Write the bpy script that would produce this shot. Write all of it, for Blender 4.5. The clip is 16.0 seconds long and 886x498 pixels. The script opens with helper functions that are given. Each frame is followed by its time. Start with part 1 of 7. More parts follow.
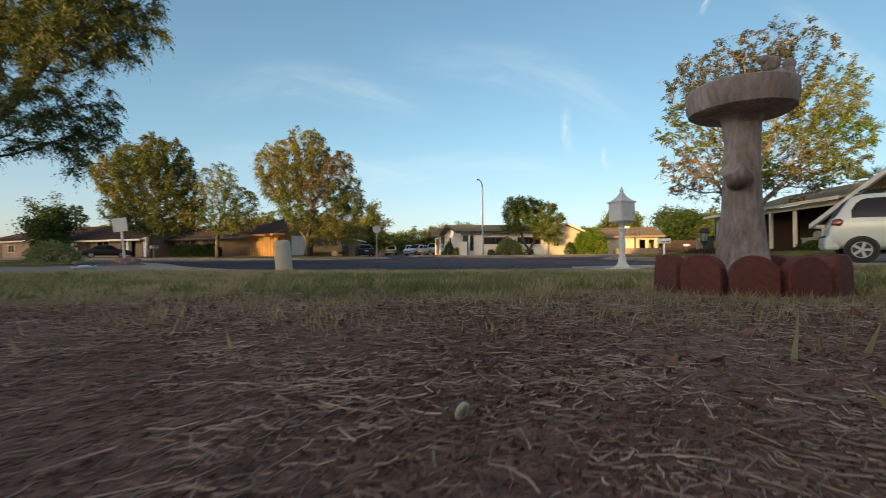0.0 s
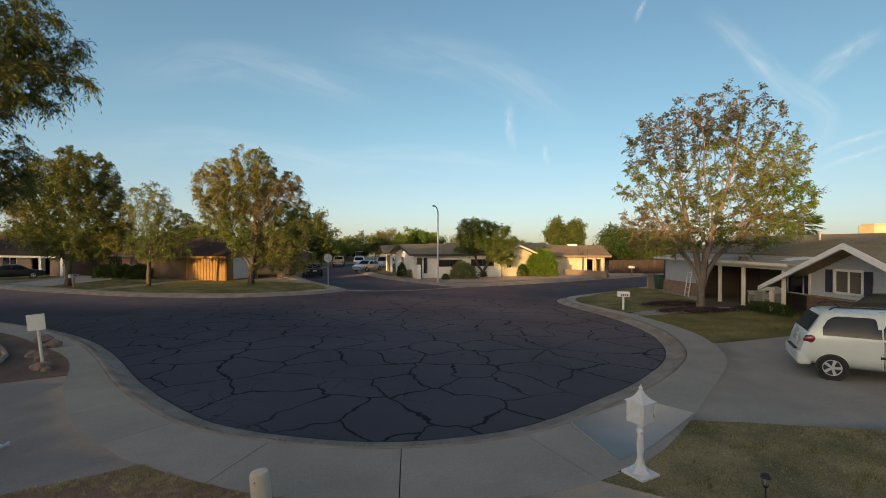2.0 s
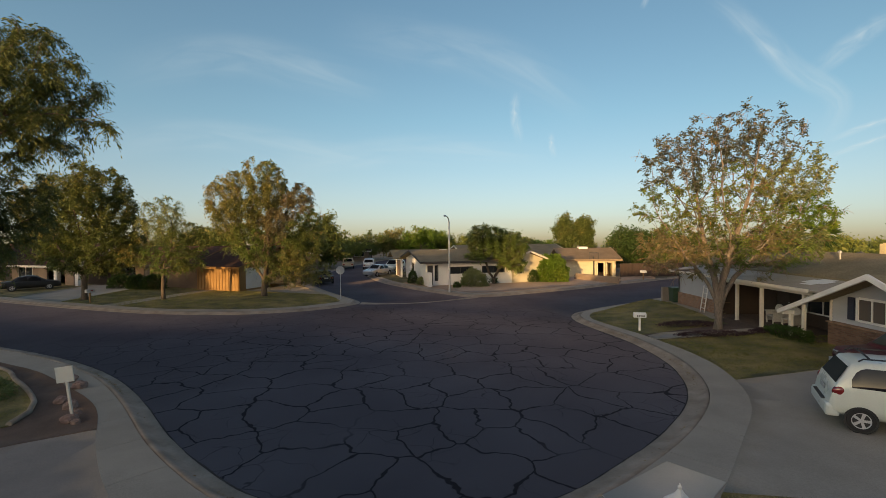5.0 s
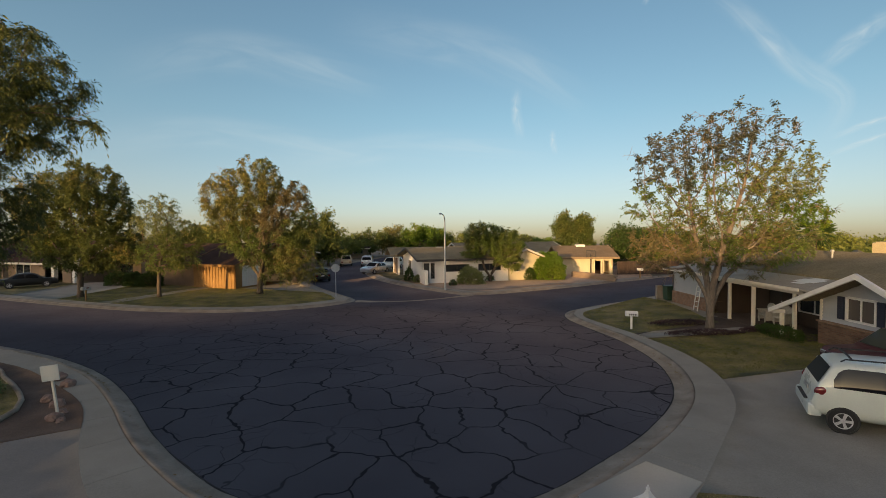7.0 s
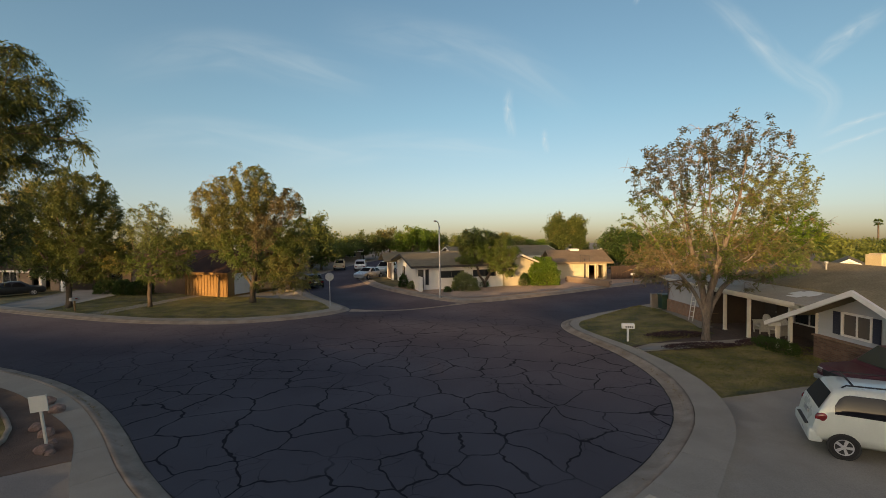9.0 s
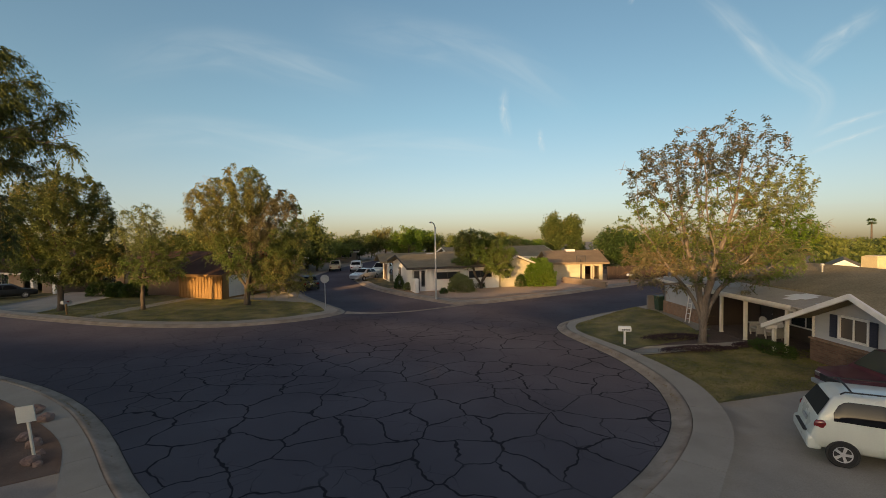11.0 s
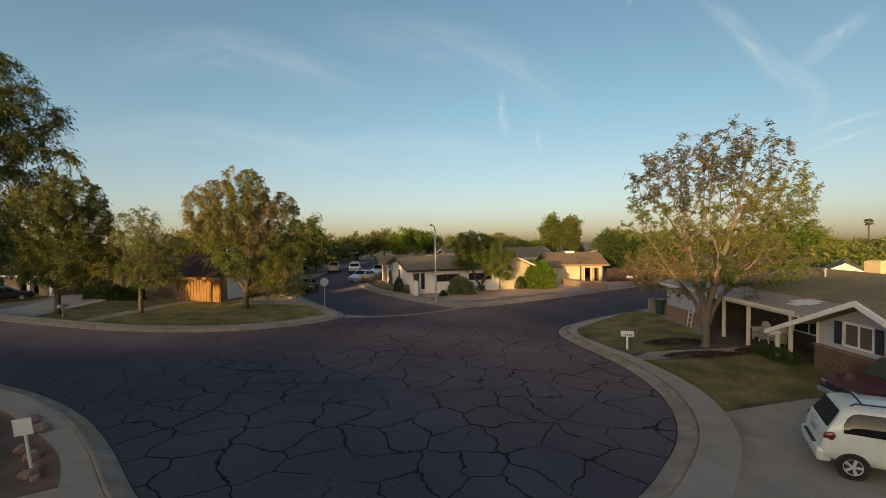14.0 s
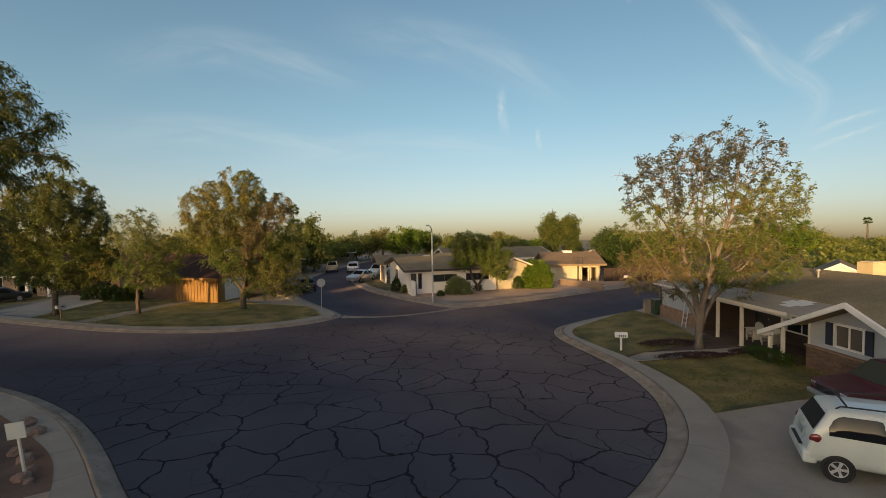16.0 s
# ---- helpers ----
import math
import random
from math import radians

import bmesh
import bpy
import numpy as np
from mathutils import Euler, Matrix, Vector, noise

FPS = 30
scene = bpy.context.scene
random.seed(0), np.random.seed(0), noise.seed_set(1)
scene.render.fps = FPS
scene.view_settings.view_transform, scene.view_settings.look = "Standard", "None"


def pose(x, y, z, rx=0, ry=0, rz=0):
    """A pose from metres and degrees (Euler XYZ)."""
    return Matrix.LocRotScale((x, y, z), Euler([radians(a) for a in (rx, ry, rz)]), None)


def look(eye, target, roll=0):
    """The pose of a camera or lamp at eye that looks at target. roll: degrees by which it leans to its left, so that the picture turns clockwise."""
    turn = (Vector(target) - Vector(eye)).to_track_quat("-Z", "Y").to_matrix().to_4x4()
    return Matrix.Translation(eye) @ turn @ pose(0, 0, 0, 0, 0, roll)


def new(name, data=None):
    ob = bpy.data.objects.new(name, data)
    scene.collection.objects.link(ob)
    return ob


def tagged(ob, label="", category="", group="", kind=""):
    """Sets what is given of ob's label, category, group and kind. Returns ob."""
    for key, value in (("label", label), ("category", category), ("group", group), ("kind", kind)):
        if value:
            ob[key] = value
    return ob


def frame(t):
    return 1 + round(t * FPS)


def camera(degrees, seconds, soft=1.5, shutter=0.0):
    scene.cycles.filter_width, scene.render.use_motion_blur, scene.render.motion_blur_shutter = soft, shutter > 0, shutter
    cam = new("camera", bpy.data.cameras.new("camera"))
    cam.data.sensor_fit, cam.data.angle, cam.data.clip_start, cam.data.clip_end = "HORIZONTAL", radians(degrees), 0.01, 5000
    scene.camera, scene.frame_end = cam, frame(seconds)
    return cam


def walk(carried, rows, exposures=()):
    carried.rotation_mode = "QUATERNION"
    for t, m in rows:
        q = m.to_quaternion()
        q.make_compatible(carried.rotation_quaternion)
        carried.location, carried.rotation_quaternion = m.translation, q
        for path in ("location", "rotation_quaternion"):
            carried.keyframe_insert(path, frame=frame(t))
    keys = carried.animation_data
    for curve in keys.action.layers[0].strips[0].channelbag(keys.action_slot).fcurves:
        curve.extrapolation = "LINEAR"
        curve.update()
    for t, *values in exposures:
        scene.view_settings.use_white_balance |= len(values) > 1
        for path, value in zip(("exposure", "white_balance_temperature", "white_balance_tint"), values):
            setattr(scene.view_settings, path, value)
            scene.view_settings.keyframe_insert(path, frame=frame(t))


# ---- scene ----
cam = camera(88.0, 16.0, soft=0.75, shutter=0.15)
PATH = [
    (0, (0.649, 0.113, 0.48), (0.451, 2.103, 0.495), -0.4),
    (0.2, (0.677, 0.25, 0.501), (0.601, 2.248, 0.516), -0.2),
    (0.5, (0.803, 0.542, 0.643), (0.713, 2.54, 0.66), -0.4),
    (0.7, (0.923, 0.748, 0.787), (0.799, 2.744, 0.815), -0.2),
    (0.8, (0.97, 0.87, 0.903), (0.827, 2.865, 0.944), 0.2),
    (1, (1.065, 1.02, 1.285), (0.945, 3.015, 1.297), 1.5),
    (1.2, (0.84, 0.935, 1.80), (0.762, 2.933, 1.788), 1.6),
    (1.5, (0.292, 0.895, 2.545), (0.252, 2.894, 2.529), 0.2),
    (2, (-0.295, 1.008, 3.584), (-0.252, 3.007, 3.563), -0.0),
    (2.5, (-0.555, 1.15, 4.115), (-0.494, 3.149, 4.092), -0.0),
    (3, (-0.71, 1.25, 4.237), (-0.662, 3.249, 4.209), -0.1),
    (3.5, (-0.864, 1.25, 4.396), (-0.804, 3.249, 4.358), -0.1),
    (4, (-0.945, 1.155, 4.895), (-0.9, 3.154, 4.851), -0.3),
    (6.5, (-0.278, 1.06, 5.279), (-0.275, 3.058, 5.205), -0.5),
    (7, (-0.261, 1.077, 5.26), (-0.25, 3.076, 5.189), -0.5),
    (7.5, (-0.272, 1.125, 5.265), (-0.259, 3.124, 5.194), -0.5),
    (8, (-0.35, 1.19, 5.287), (-0.322, 3.188, 5.217), -0.5),
    (8.5, (-0.38, 1.24, 5.617), (-0.34, 3.238, 5.544), -0.5),
    (9, (-0.428, 1.29, 5.969), (-0.385, 3.288, 5.894), -0.7),
    (11.5, (-0.4, 1.506, 6.178), (-0.328, 3.503, 6.1), -0.8),
    (12, (-0.407, 1.538, 6.238), (-0.323, 3.535, 6.159), -0.8),
    (12.5, (-0.435, 1.576, 6.262), (-0.363, 3.573, 6.18), -0.8),
    (13, (-0.468, 1.602, 6.304), (-0.391, 3.598, 6.221), -0.7),
    (13.5, (-0.52, 1.661, 6.334), (-0.464, 3.659, 6.257), -0.9),
    (14, (-0.583, 1.665, 6.393), (-0.514, 3.662, 6.314), -0.8),
    (14.5, (-0.639, 1.608, 6.421), (-0.587, 3.606, 6.341), -0.9),
    (15, (-0.562, 1.612, 6.437), (-0.488, 3.609, 6.357), -0.9),
    (15.5, (-0.441, 1.57, 6.483), (-0.358, 3.567, 6.4), -0.9),
    (16, (-0.302, 1.577, 6.543), (-0.233, 3.574, 6.458), -0.9),
]
walk(cam, [(t, look(eye, target, roll)) for t, eye, target, roll in PATH], [(0.0, 1.55, 7500, 11), (1.0, 1.45, 7550, 11), (3.5, 1.17, 7600, 11), (9.0, 1.15, 7900, 13), (16.0, 1.14, 8000, 13)])

# ---- light ----
SUN_ELEVATION, SUN_HEADING = 5.0, 30.0  # degrees; the light travels towards +y, turned to +x by the heading
world = bpy.data.worlds.new("world")
scene.world = world
world.use_nodes = True
wn = world.node_tree
sky = wn.nodes.new("ShaderNodeTexSky")
sky.sky_type, sky.sun_disc = "NISHITA", False
sky.sun_elevation, sky.sun_rotation = radians(SUN_ELEVATION), radians(180 + SUN_HEADING)
sky.air_density, sky.dust_density, sky.ozone_density = 0.6, 2.6, 0.9
# the dust layer sits below the true horizon, as seen from a plain
spot, lift = wn.nodes.new("ShaderNodeTexCoord"), wn.nodes.new("ShaderNodeVectorMath")
lift.inputs[1].default_value = (0, 0, 0.046)
wn.links.new(spot.outputs["Generated"], lift.inputs[0])
wn.links.new(lift.outputs[0], sky.inputs[0])
clear = wn.nodes.new("ShaderNodeHueSaturation")
clear.inputs["Hue"].default_value, clear.inputs["Saturation"].default_value = 0.489, 1.08
wn.links.new(sky.outputs[0], clear.inputs["Color"])
# sky tint by height: warm low, bluer midway, added warmth overhead, out of view
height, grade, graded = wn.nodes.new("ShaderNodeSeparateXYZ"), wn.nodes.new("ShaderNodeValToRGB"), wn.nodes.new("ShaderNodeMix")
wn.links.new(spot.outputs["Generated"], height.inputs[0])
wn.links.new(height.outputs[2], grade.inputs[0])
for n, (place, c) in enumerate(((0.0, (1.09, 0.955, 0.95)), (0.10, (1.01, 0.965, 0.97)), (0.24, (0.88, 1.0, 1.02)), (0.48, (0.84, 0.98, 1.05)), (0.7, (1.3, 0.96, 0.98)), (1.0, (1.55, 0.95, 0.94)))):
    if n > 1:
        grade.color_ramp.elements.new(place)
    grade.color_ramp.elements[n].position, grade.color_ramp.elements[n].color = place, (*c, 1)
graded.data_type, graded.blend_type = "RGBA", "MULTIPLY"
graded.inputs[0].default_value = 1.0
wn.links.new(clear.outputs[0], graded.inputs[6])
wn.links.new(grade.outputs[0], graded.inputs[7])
# whole sky dimmed gradually towards +x
away, dimmed = wn.nodes.new("ShaderNodeMapRange"), wn.nodes.new("ShaderNodeVectorMath")
away.inputs[1].default_value, away.inputs[2].default_value, away.inputs[3].default_value, away.inputs[4].default_value = -0.7, 0.7, 1.08, 0.84
dimmed.operation = "SCALE"
wn.links.new(height.outputs[0], away.inputs[0])
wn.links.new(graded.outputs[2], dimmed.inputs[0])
wn.links.new(away.outputs[0], dimmed.inputs["Scale"])
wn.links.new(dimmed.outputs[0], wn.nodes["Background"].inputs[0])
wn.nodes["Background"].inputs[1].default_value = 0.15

sun = new("sun", bpy.data.lights.new("sun", "SUN"))
sun.data.energy, sun.data.angle, sun.data.color = 2.6, radians(0.6), (1.0, 0.66, 0.32)
sx, sy = math.sin(radians(SUN_HEADING)), math.cos(radians(SUN_HEADING))
sun.matrix_world = look((-40 * sx, -40 * sy, 40 * math.tan(radians(SUN_ELEVATION))), (0, 0, 0))

# ---- building helpers ----


def empty(name, loc=(0, 0, 0), turn=0.0, label="", category="", group="", kind=""):
    ob = new(name)
    ob.matrix_world = pose(*loc, 0, 0, turn)
    return tagged(ob, label, category, group, kind)


def part(name, bm, material, parent=None, label=""):
    """Links a bmesh as one mesh object under a thing or part."""
    data = bpy.data.meshes.new(name)
    bm.to_mesh(data)
    bm.free()
    data.materials.append(material)
    ob = new(name, data)
    ob.parent = parent
    return tagged(ob, label)


def whole(name, bm, material, label, category, group="", kind="", loc=None, turn=0.0):
    """A thing of one mesh."""
    ob = tagged(part(name, bm, material), label, category, group, kind)
    if loc:
        ob.matrix_world = pose(*loc, 0, 0, turn)
    return ob


def arrays(name, verts, faces, material, parent=None, smooth=False):
    """A mesh object from numpy arrays; all faces have the same number of corners."""
    verts, faces = np.asarray(verts, np.float32), np.asarray(faces, np.int32)
    data = bpy.data.meshes.new(name)
    data.vertices.add(len(verts))
    data.vertices.foreach_set("co", verts.ravel())
    data.loops.add(faces.size)
    data.loops.foreach_set("vertex_index", faces.ravel())
    data.polygons.add(len(faces))
    data.polygons.foreach_set("loop_start", np.arange(0, faces.size, faces.shape[1], dtype=np.int32))
    data.polygons.foreach_set("use_smooth", np.full(len(faces), smooth))
    data.update(calc_edges=True)
    data.materials.append(material)
    ob = new(name, data)
    ob.parent = parent
    return ob


def box(bm, x0, x1, y0, y1, z0, z1, bevel=0.0):
    made = bmesh.ops.create_cube(bm, size=1.0, matrix=Matrix.LocRotScale(((x0 + x1) / 2, (y0 + y1) / 2, (z0 + z1) / 2), None, (abs(x1 - x0), abs(y1 - y0), abs(z1 - z0))))
    if bevel:
        edges = list({e for v in made["verts"] for e in v.link_edges})
        bmesh.ops.bevel(bm, geom=edges, offset=bevel, segments=2, affect="EDGES", profile=0.5)
    return bm


def boxed(*args):
    return box(bmesh.new(), *args)


def lathe(bm, profile, segs=24, centre=(0, 0), wobble=0.0):
    """Turns a profile of (radius, height) about an upright axis."""
    rings = []
    for r, z in profile:
        ring = []
        for k in range(segs):
            a = 2 * math.pi * k / segs
            w = r * (1 + wobble * noise.noise((math.cos(a) * 2, math.sin(a) * 2, z * 6)))
            ring.append(bm.verts.new((centre[0] + w * math.cos(a), centre[1] + w * math.sin(a), z)))
        rings.append(ring)
    for lo, hi in zip(rings, rings[1:]):
        for k in range(segs):
            f = bm.faces.new((lo[k], lo[(k + 1) % segs], hi[(k + 1) % segs], hi[k]))
            f.smooth = True
    bm.faces.new(rings[0][::-1])
    bm.faces.new(rings[-1])
    bm.normal_update()
    for e in bm.edges:
        if e.calc_face_angle(0.0) > 0.6:
            e.smooth = False
    return bm


def tube(bm, points, radii, sides=8):
    """A tapered tube along points."""
    points = [Vector(p) for p in points]
    rings = []
    for n, p in enumerate(points):
        along = (points[min(n + 1, len(points) - 1)] - points[max(n - 1, 0)]).normalized()
        side = along.cross((0.13, 0.31, 0.94)).normalized() if abs(along.z) < 0.98 else along.cross((1, 0, 0)).normalized()
        other = along.cross(side)
        rings.append([bm.verts.new(p + float(radii[n]) * (math.cos(a) * side + math.sin(a) * other)) for a in (2 * math.pi * k / sides for k in range(sides))])
    for lo, hi in zip(rings, rings[1:]):
        for k in range(sides):
            bm.faces.new((lo[k], lo[(k + 1) % sides], hi[(k + 1) % sides], hi[k])).smooth = True
    bm.faces.new(rings[0][::-1])
    bm.faces.new(rings[-1])
    return bm


def prism(bm, outline, axis, lo, hi):
    """An outline in two axes, drawn out along the third. Axis 0: outline is (y, z); 1: (x, z); 2: (x, y)."""
    def at(p, d):
        return ((d, p[0], p[1]), (p[0], d, p[1]), (p[0], p[1], d))[axis]
    a = [bm.verts.new(at(p, lo)) for p in outline]
    b = [bm.verts.new(at(p, hi)) for p in outline]
    bm.faces.new(a)
    bm.faces.new(b[::-1])
    for k in range(len(a)):
        bm.faces.new((a[k], b[k], b[(k + 1) % len(a)], a[(k + 1) % len(a)]))
    bmesh.ops.recalc_face_normals(bm, faces=bm.faces)
    return bm


def smoothed(points, step=0.6):
    """Points every step metres along a smooth line (Catmull-Rom) through the given ones."""
    pts = [np.array(p, float) for p in points]
    pts = [2 * pts[0] - pts[1], *pts, 2 * pts[-1] - pts[-2]]
    out = []
    for a, b, c, d in zip(pts, pts[1:], pts[2:], pts[3:]):
        count = max(1, int(np.linalg.norm((c - b)[:2]) / step))
        for k in range(count):
            t = k / count
            out.append(0.5 * (2 * b + (c - a) * t + (2 * a - 5 * b + 4 * c - d) * t * t + (3 * b - a - 3 * c + d) * t**3))
    out.append(pts[-2])
    return out


GRIDS = {}


def field(x, y, scale, seed):
    """Smooth random values from 0 to 1 over the plan, for arrays."""
    if seed not in GRIDS:
        GRIDS[seed] = np.random.RandomState(seed).rand(64, 64)
    g = GRIDS[seed]
    u, v = np.asarray(x, float) / scale, np.asarray(y, float) / scale
    i, j = np.floor(u).astype(int), np.floor(v).astype(int)
    fu, fv = u - i, v - j
    fu, fv = fu * fu * (3 - 2 * fu), fv * fv * (3 - 2 * fv)
    i0, j0, i1, j1 = i % 64, j % 64, (i + 1) % 64, (j + 1) % 64
    return (g[i0, j0] * (1 - fu) + g[i1, j0] * fu) * (1 - fv) + (g[i0, j1] * (1 - fu) + g[i1, j1] * fu) * fv


def inside(x, y, outline):
    """Which of the points lie within the outline."""
    hit = np.zeros(np.shape(x), bool)
    for (x0, y0), (x1, y1) in zip(outline, [*outline[1:], outline[0]]):
        if y0 != y1:
            hit ^= ((y0 > y) != (y1 > y)) & (x < (x1 - x0) * (y - y0) / (y1 - y0) + x0)
    return hit


def sheet(bm, outline, height, step=0.0, skirt=0.3):
    """A ground surface over an outline, with height(x, y), and a skirt down its edge."""
    from mathutils.geometry import delaunay_2d_cdt
    pts = [Vector((float(p[0]), float(p[1]))) for p in outline]
    count = len(pts)
    if step:
        xs, ys = np.array([p.x for p in pts]), np.array([p.y for p in pts])
        gx, gy = np.meshgrid(np.arange(xs.min(), xs.max(), step), np.arange(ys.min(), ys.max(), step))
        gx, gy = gx.ravel() + 0.013, gy.ravel() + 0.017
        keep = inside(gx, gy, [(p.x, p.y) for p in pts])
        pts += [Vector((float(a), float(b))) for a, b in zip(gx[keep], gy[keep])]
    flat, _, faces, *_ = delaunay_2d_cdt(pts, [(k, (k + 1) % count) for k in range(count)], [], 1, 1e-4)
    verts = [bm.verts.new((p.x, p.y, height(p.x, p.y))) for p in flat]
    for f in faces:
        try:
            face = bm.faces.new([verts[k] for k in f])
            face.smooth = True
        except ValueError:
            pass
    bm.normal_update()
    for f in bm.faces:
        if f.normal.z < 0:
            f.normal_flip()
    if skirt:
        for e in [e for e in bm.edges if e.is_boundary]:
            a, b = e.verts
            lo = [bm.verts.new((v.co.x, v.co.y, v.co.z - skirt)) for v in (a, b)]
            bm.faces.new((a, b, lo[1], lo[0]))
    return bm


# ---- materials ----


def nodes_of(name):
    m = bpy.data.materials.new(name)
    m.use_nodes = True
    return m, m.node_tree.nodes, m.node_tree.links, m.node_tree.nodes["Principled BSDF"]


def surf(name, a, b, scale=2.0, fine=45.0, rough=0.8, bump=0.25, metal=0.0, grain=0.25, depth=0.01, stretch=(1, 1, 1), island=0.0, gloss=0.5, contrast=0.18):
    """A procedural surface: two colours mixed in patches, with fine grain, bump and uneven roughness."""
    m, nodes, links, shader = nodes_of(name)
    coords = nodes.new("ShaderNodeTexCoord")
    mapping = nodes.new("ShaderNodeMapping")
    mapping.inputs["Scale"].default_value = stretch
    links.new(coords.outputs["Object"], mapping.inputs[0])
    patches, fines = nodes.new("ShaderNodeTexNoise"), nodes.new("ShaderNodeTexNoise")
    for n, s, d in ((patches, scale, 5), (fines, fine, 4)):
        n.inputs["Scale"].default_value, n.inputs["Detail"].default_value, n.inputs["Roughness"].default_value = s, d, 0.6
        links.new(mapping.outputs[0], n.inputs["Vector"])
    ramp = nodes.new("ShaderNodeMapRange")
    ramp.inputs[1].default_value, ramp.inputs[2].default_value = 0.5 - contrast, 0.5 + contrast
    links.new(patches.outputs[0], ramp.inputs[0])
    mixed = nodes.new("ShaderNodeMix")
    mixed.data_type = "RGBA"
    mixed.inputs[6].default_value, mixed.inputs[7].default_value = (*a, 1), (*b, 1)
    links.new(ramp.outputs[0], mixed.inputs[0])
    spread = nodes.new("ShaderNodeMapRange")
    spread.inputs[3].default_value, spread.inputs[4].default_value = 1 - grain, 1 + grain
    spread.inputs[1].default_value, spread.inputs[2].default_value = 0.25, 0.75
    links.new(fines.outputs[0], spread.inputs[0])
    hsv = nodes.new("ShaderNodeHueSaturation")
    links.new(mixed.outputs[2], hsv.inputs["Color"])
    last = spread.outputs[0]
    if island:
        geo = nodes.new("ShaderNodeNewGeometry")
        info = nodes.new("ShaderNodeObjectInfo")
        both = nodes.new("ShaderNodeMath")
        both.operation = "ADD"
        links.new(geo.outputs["Random Per Island"], both.inputs[0])
        links.new(info.outputs["Random"], both.inputs[1])
        vary = nodes.new("ShaderNodeMapRange")
        vary.inputs[2].default_value = 2.0
        vary.inputs[3].default_value, vary.inputs[4].default_value = 1 - island, 1 + island
        links.new(both.outputs[0], vary.inputs[0])
        times = nodes.new("ShaderNodeMath")
        times.operation = "MULTIPLY"
        links.new(last, times.inputs[0])
        links.new(vary.outputs[0], times.inputs[1])
        last = times.outputs[0]
    links.new(last, hsv.inputs["Value"])
    links.new(hsv.outputs[0], shader.inputs["Base Color"])
    uneven = nodes.new("ShaderNodeMapRange")
    uneven.inputs[3].default_value, uneven.inputs[4].default_value = max(rough - 0.12, 0.03), min(rough + 0.12, 1)
    links.new(patches.outputs[0], uneven.inputs[0])
    links.new(uneven.outputs[0], shader.inputs["Roughness"])
    shader.inputs["Metallic"].default_value = metal
    shader.inputs["Specular IOR Level"].default_value = gloss
    if bump:
        relief = nodes.new("ShaderNodeBump")
        relief.inputs["Strength"].default_value, relief.inputs["Distance"].default_value = bump, depth
        links.new(fines.outputs[0], relief.inputs["Height"])
        links.new(relief.outputs[0], shader.inputs["Normal"])
    return m


def foliage(name, colours, scale=0.35, through_light=0.42, rough=0.55):
    """Leaves: several colours in patches over the crown and from leaf to leaf, with light shining through."""
    m, nodes, links, shader = nodes_of(name)
    geo = nodes.new("ShaderNodeNewGeometry")
    coords = nodes.new("ShaderNodeTexCoord")
    patches = nodes.new("ShaderNodeTexNoise")
    patches.inputs["Scale"].default_value, patches.inputs["Detail"].default_value = scale, 3
    links.new(coords.outputs["Object"], patches.inputs["Vector"])
    blend = nodes.new("ShaderNodeMix")
    blend.inputs[0].default_value = 0.42
    wide = nodes.new("ShaderNodeMapRange")
    wide.inputs[1].default_value, wide.inputs[2].default_value = 0.25, 0.75
    links.new(patches.outputs[0], wide.inputs[0])
    links.new(wide.outputs[0], blend.inputs[2])
    links.new(geo.outputs["Random Per Island"], blend.inputs[3])
    ramp = nodes.new("ShaderNodeValToRGB")
    while len(ramp.color_ramp.elements) < len(colours):
        ramp.color_ramp.elements.new(0.5)
    for n, (place, c) in enumerate(colours):
        ramp.color_ramp.elements[n].position, ramp.color_ramp.elements[n].color = place, (*c, 1)
    links.new(blend.outputs[0], ramp.inputs[0])
    links.new(ramp.outputs[0], shader.inputs["Base Color"])
    shader.inputs["Roughness"].default_value = rough
    shader.inputs["Specular IOR Level"].default_value = 0.25
    glow = nodes.new("ShaderNodeBsdfTranslucent")
    links.new(ramp.outputs[0], glow.inputs[0])
    both = nodes.new("ShaderNodeMixShader")
    both.inputs[0].default_value = through_light
    links.new(shader.outputs[0], both.inputs[1])
    links.new(glow.outputs[0], both.inputs[2])
    links.new(both.outputs[0], nodes["Material Output"].inputs["Surface"])
    return m


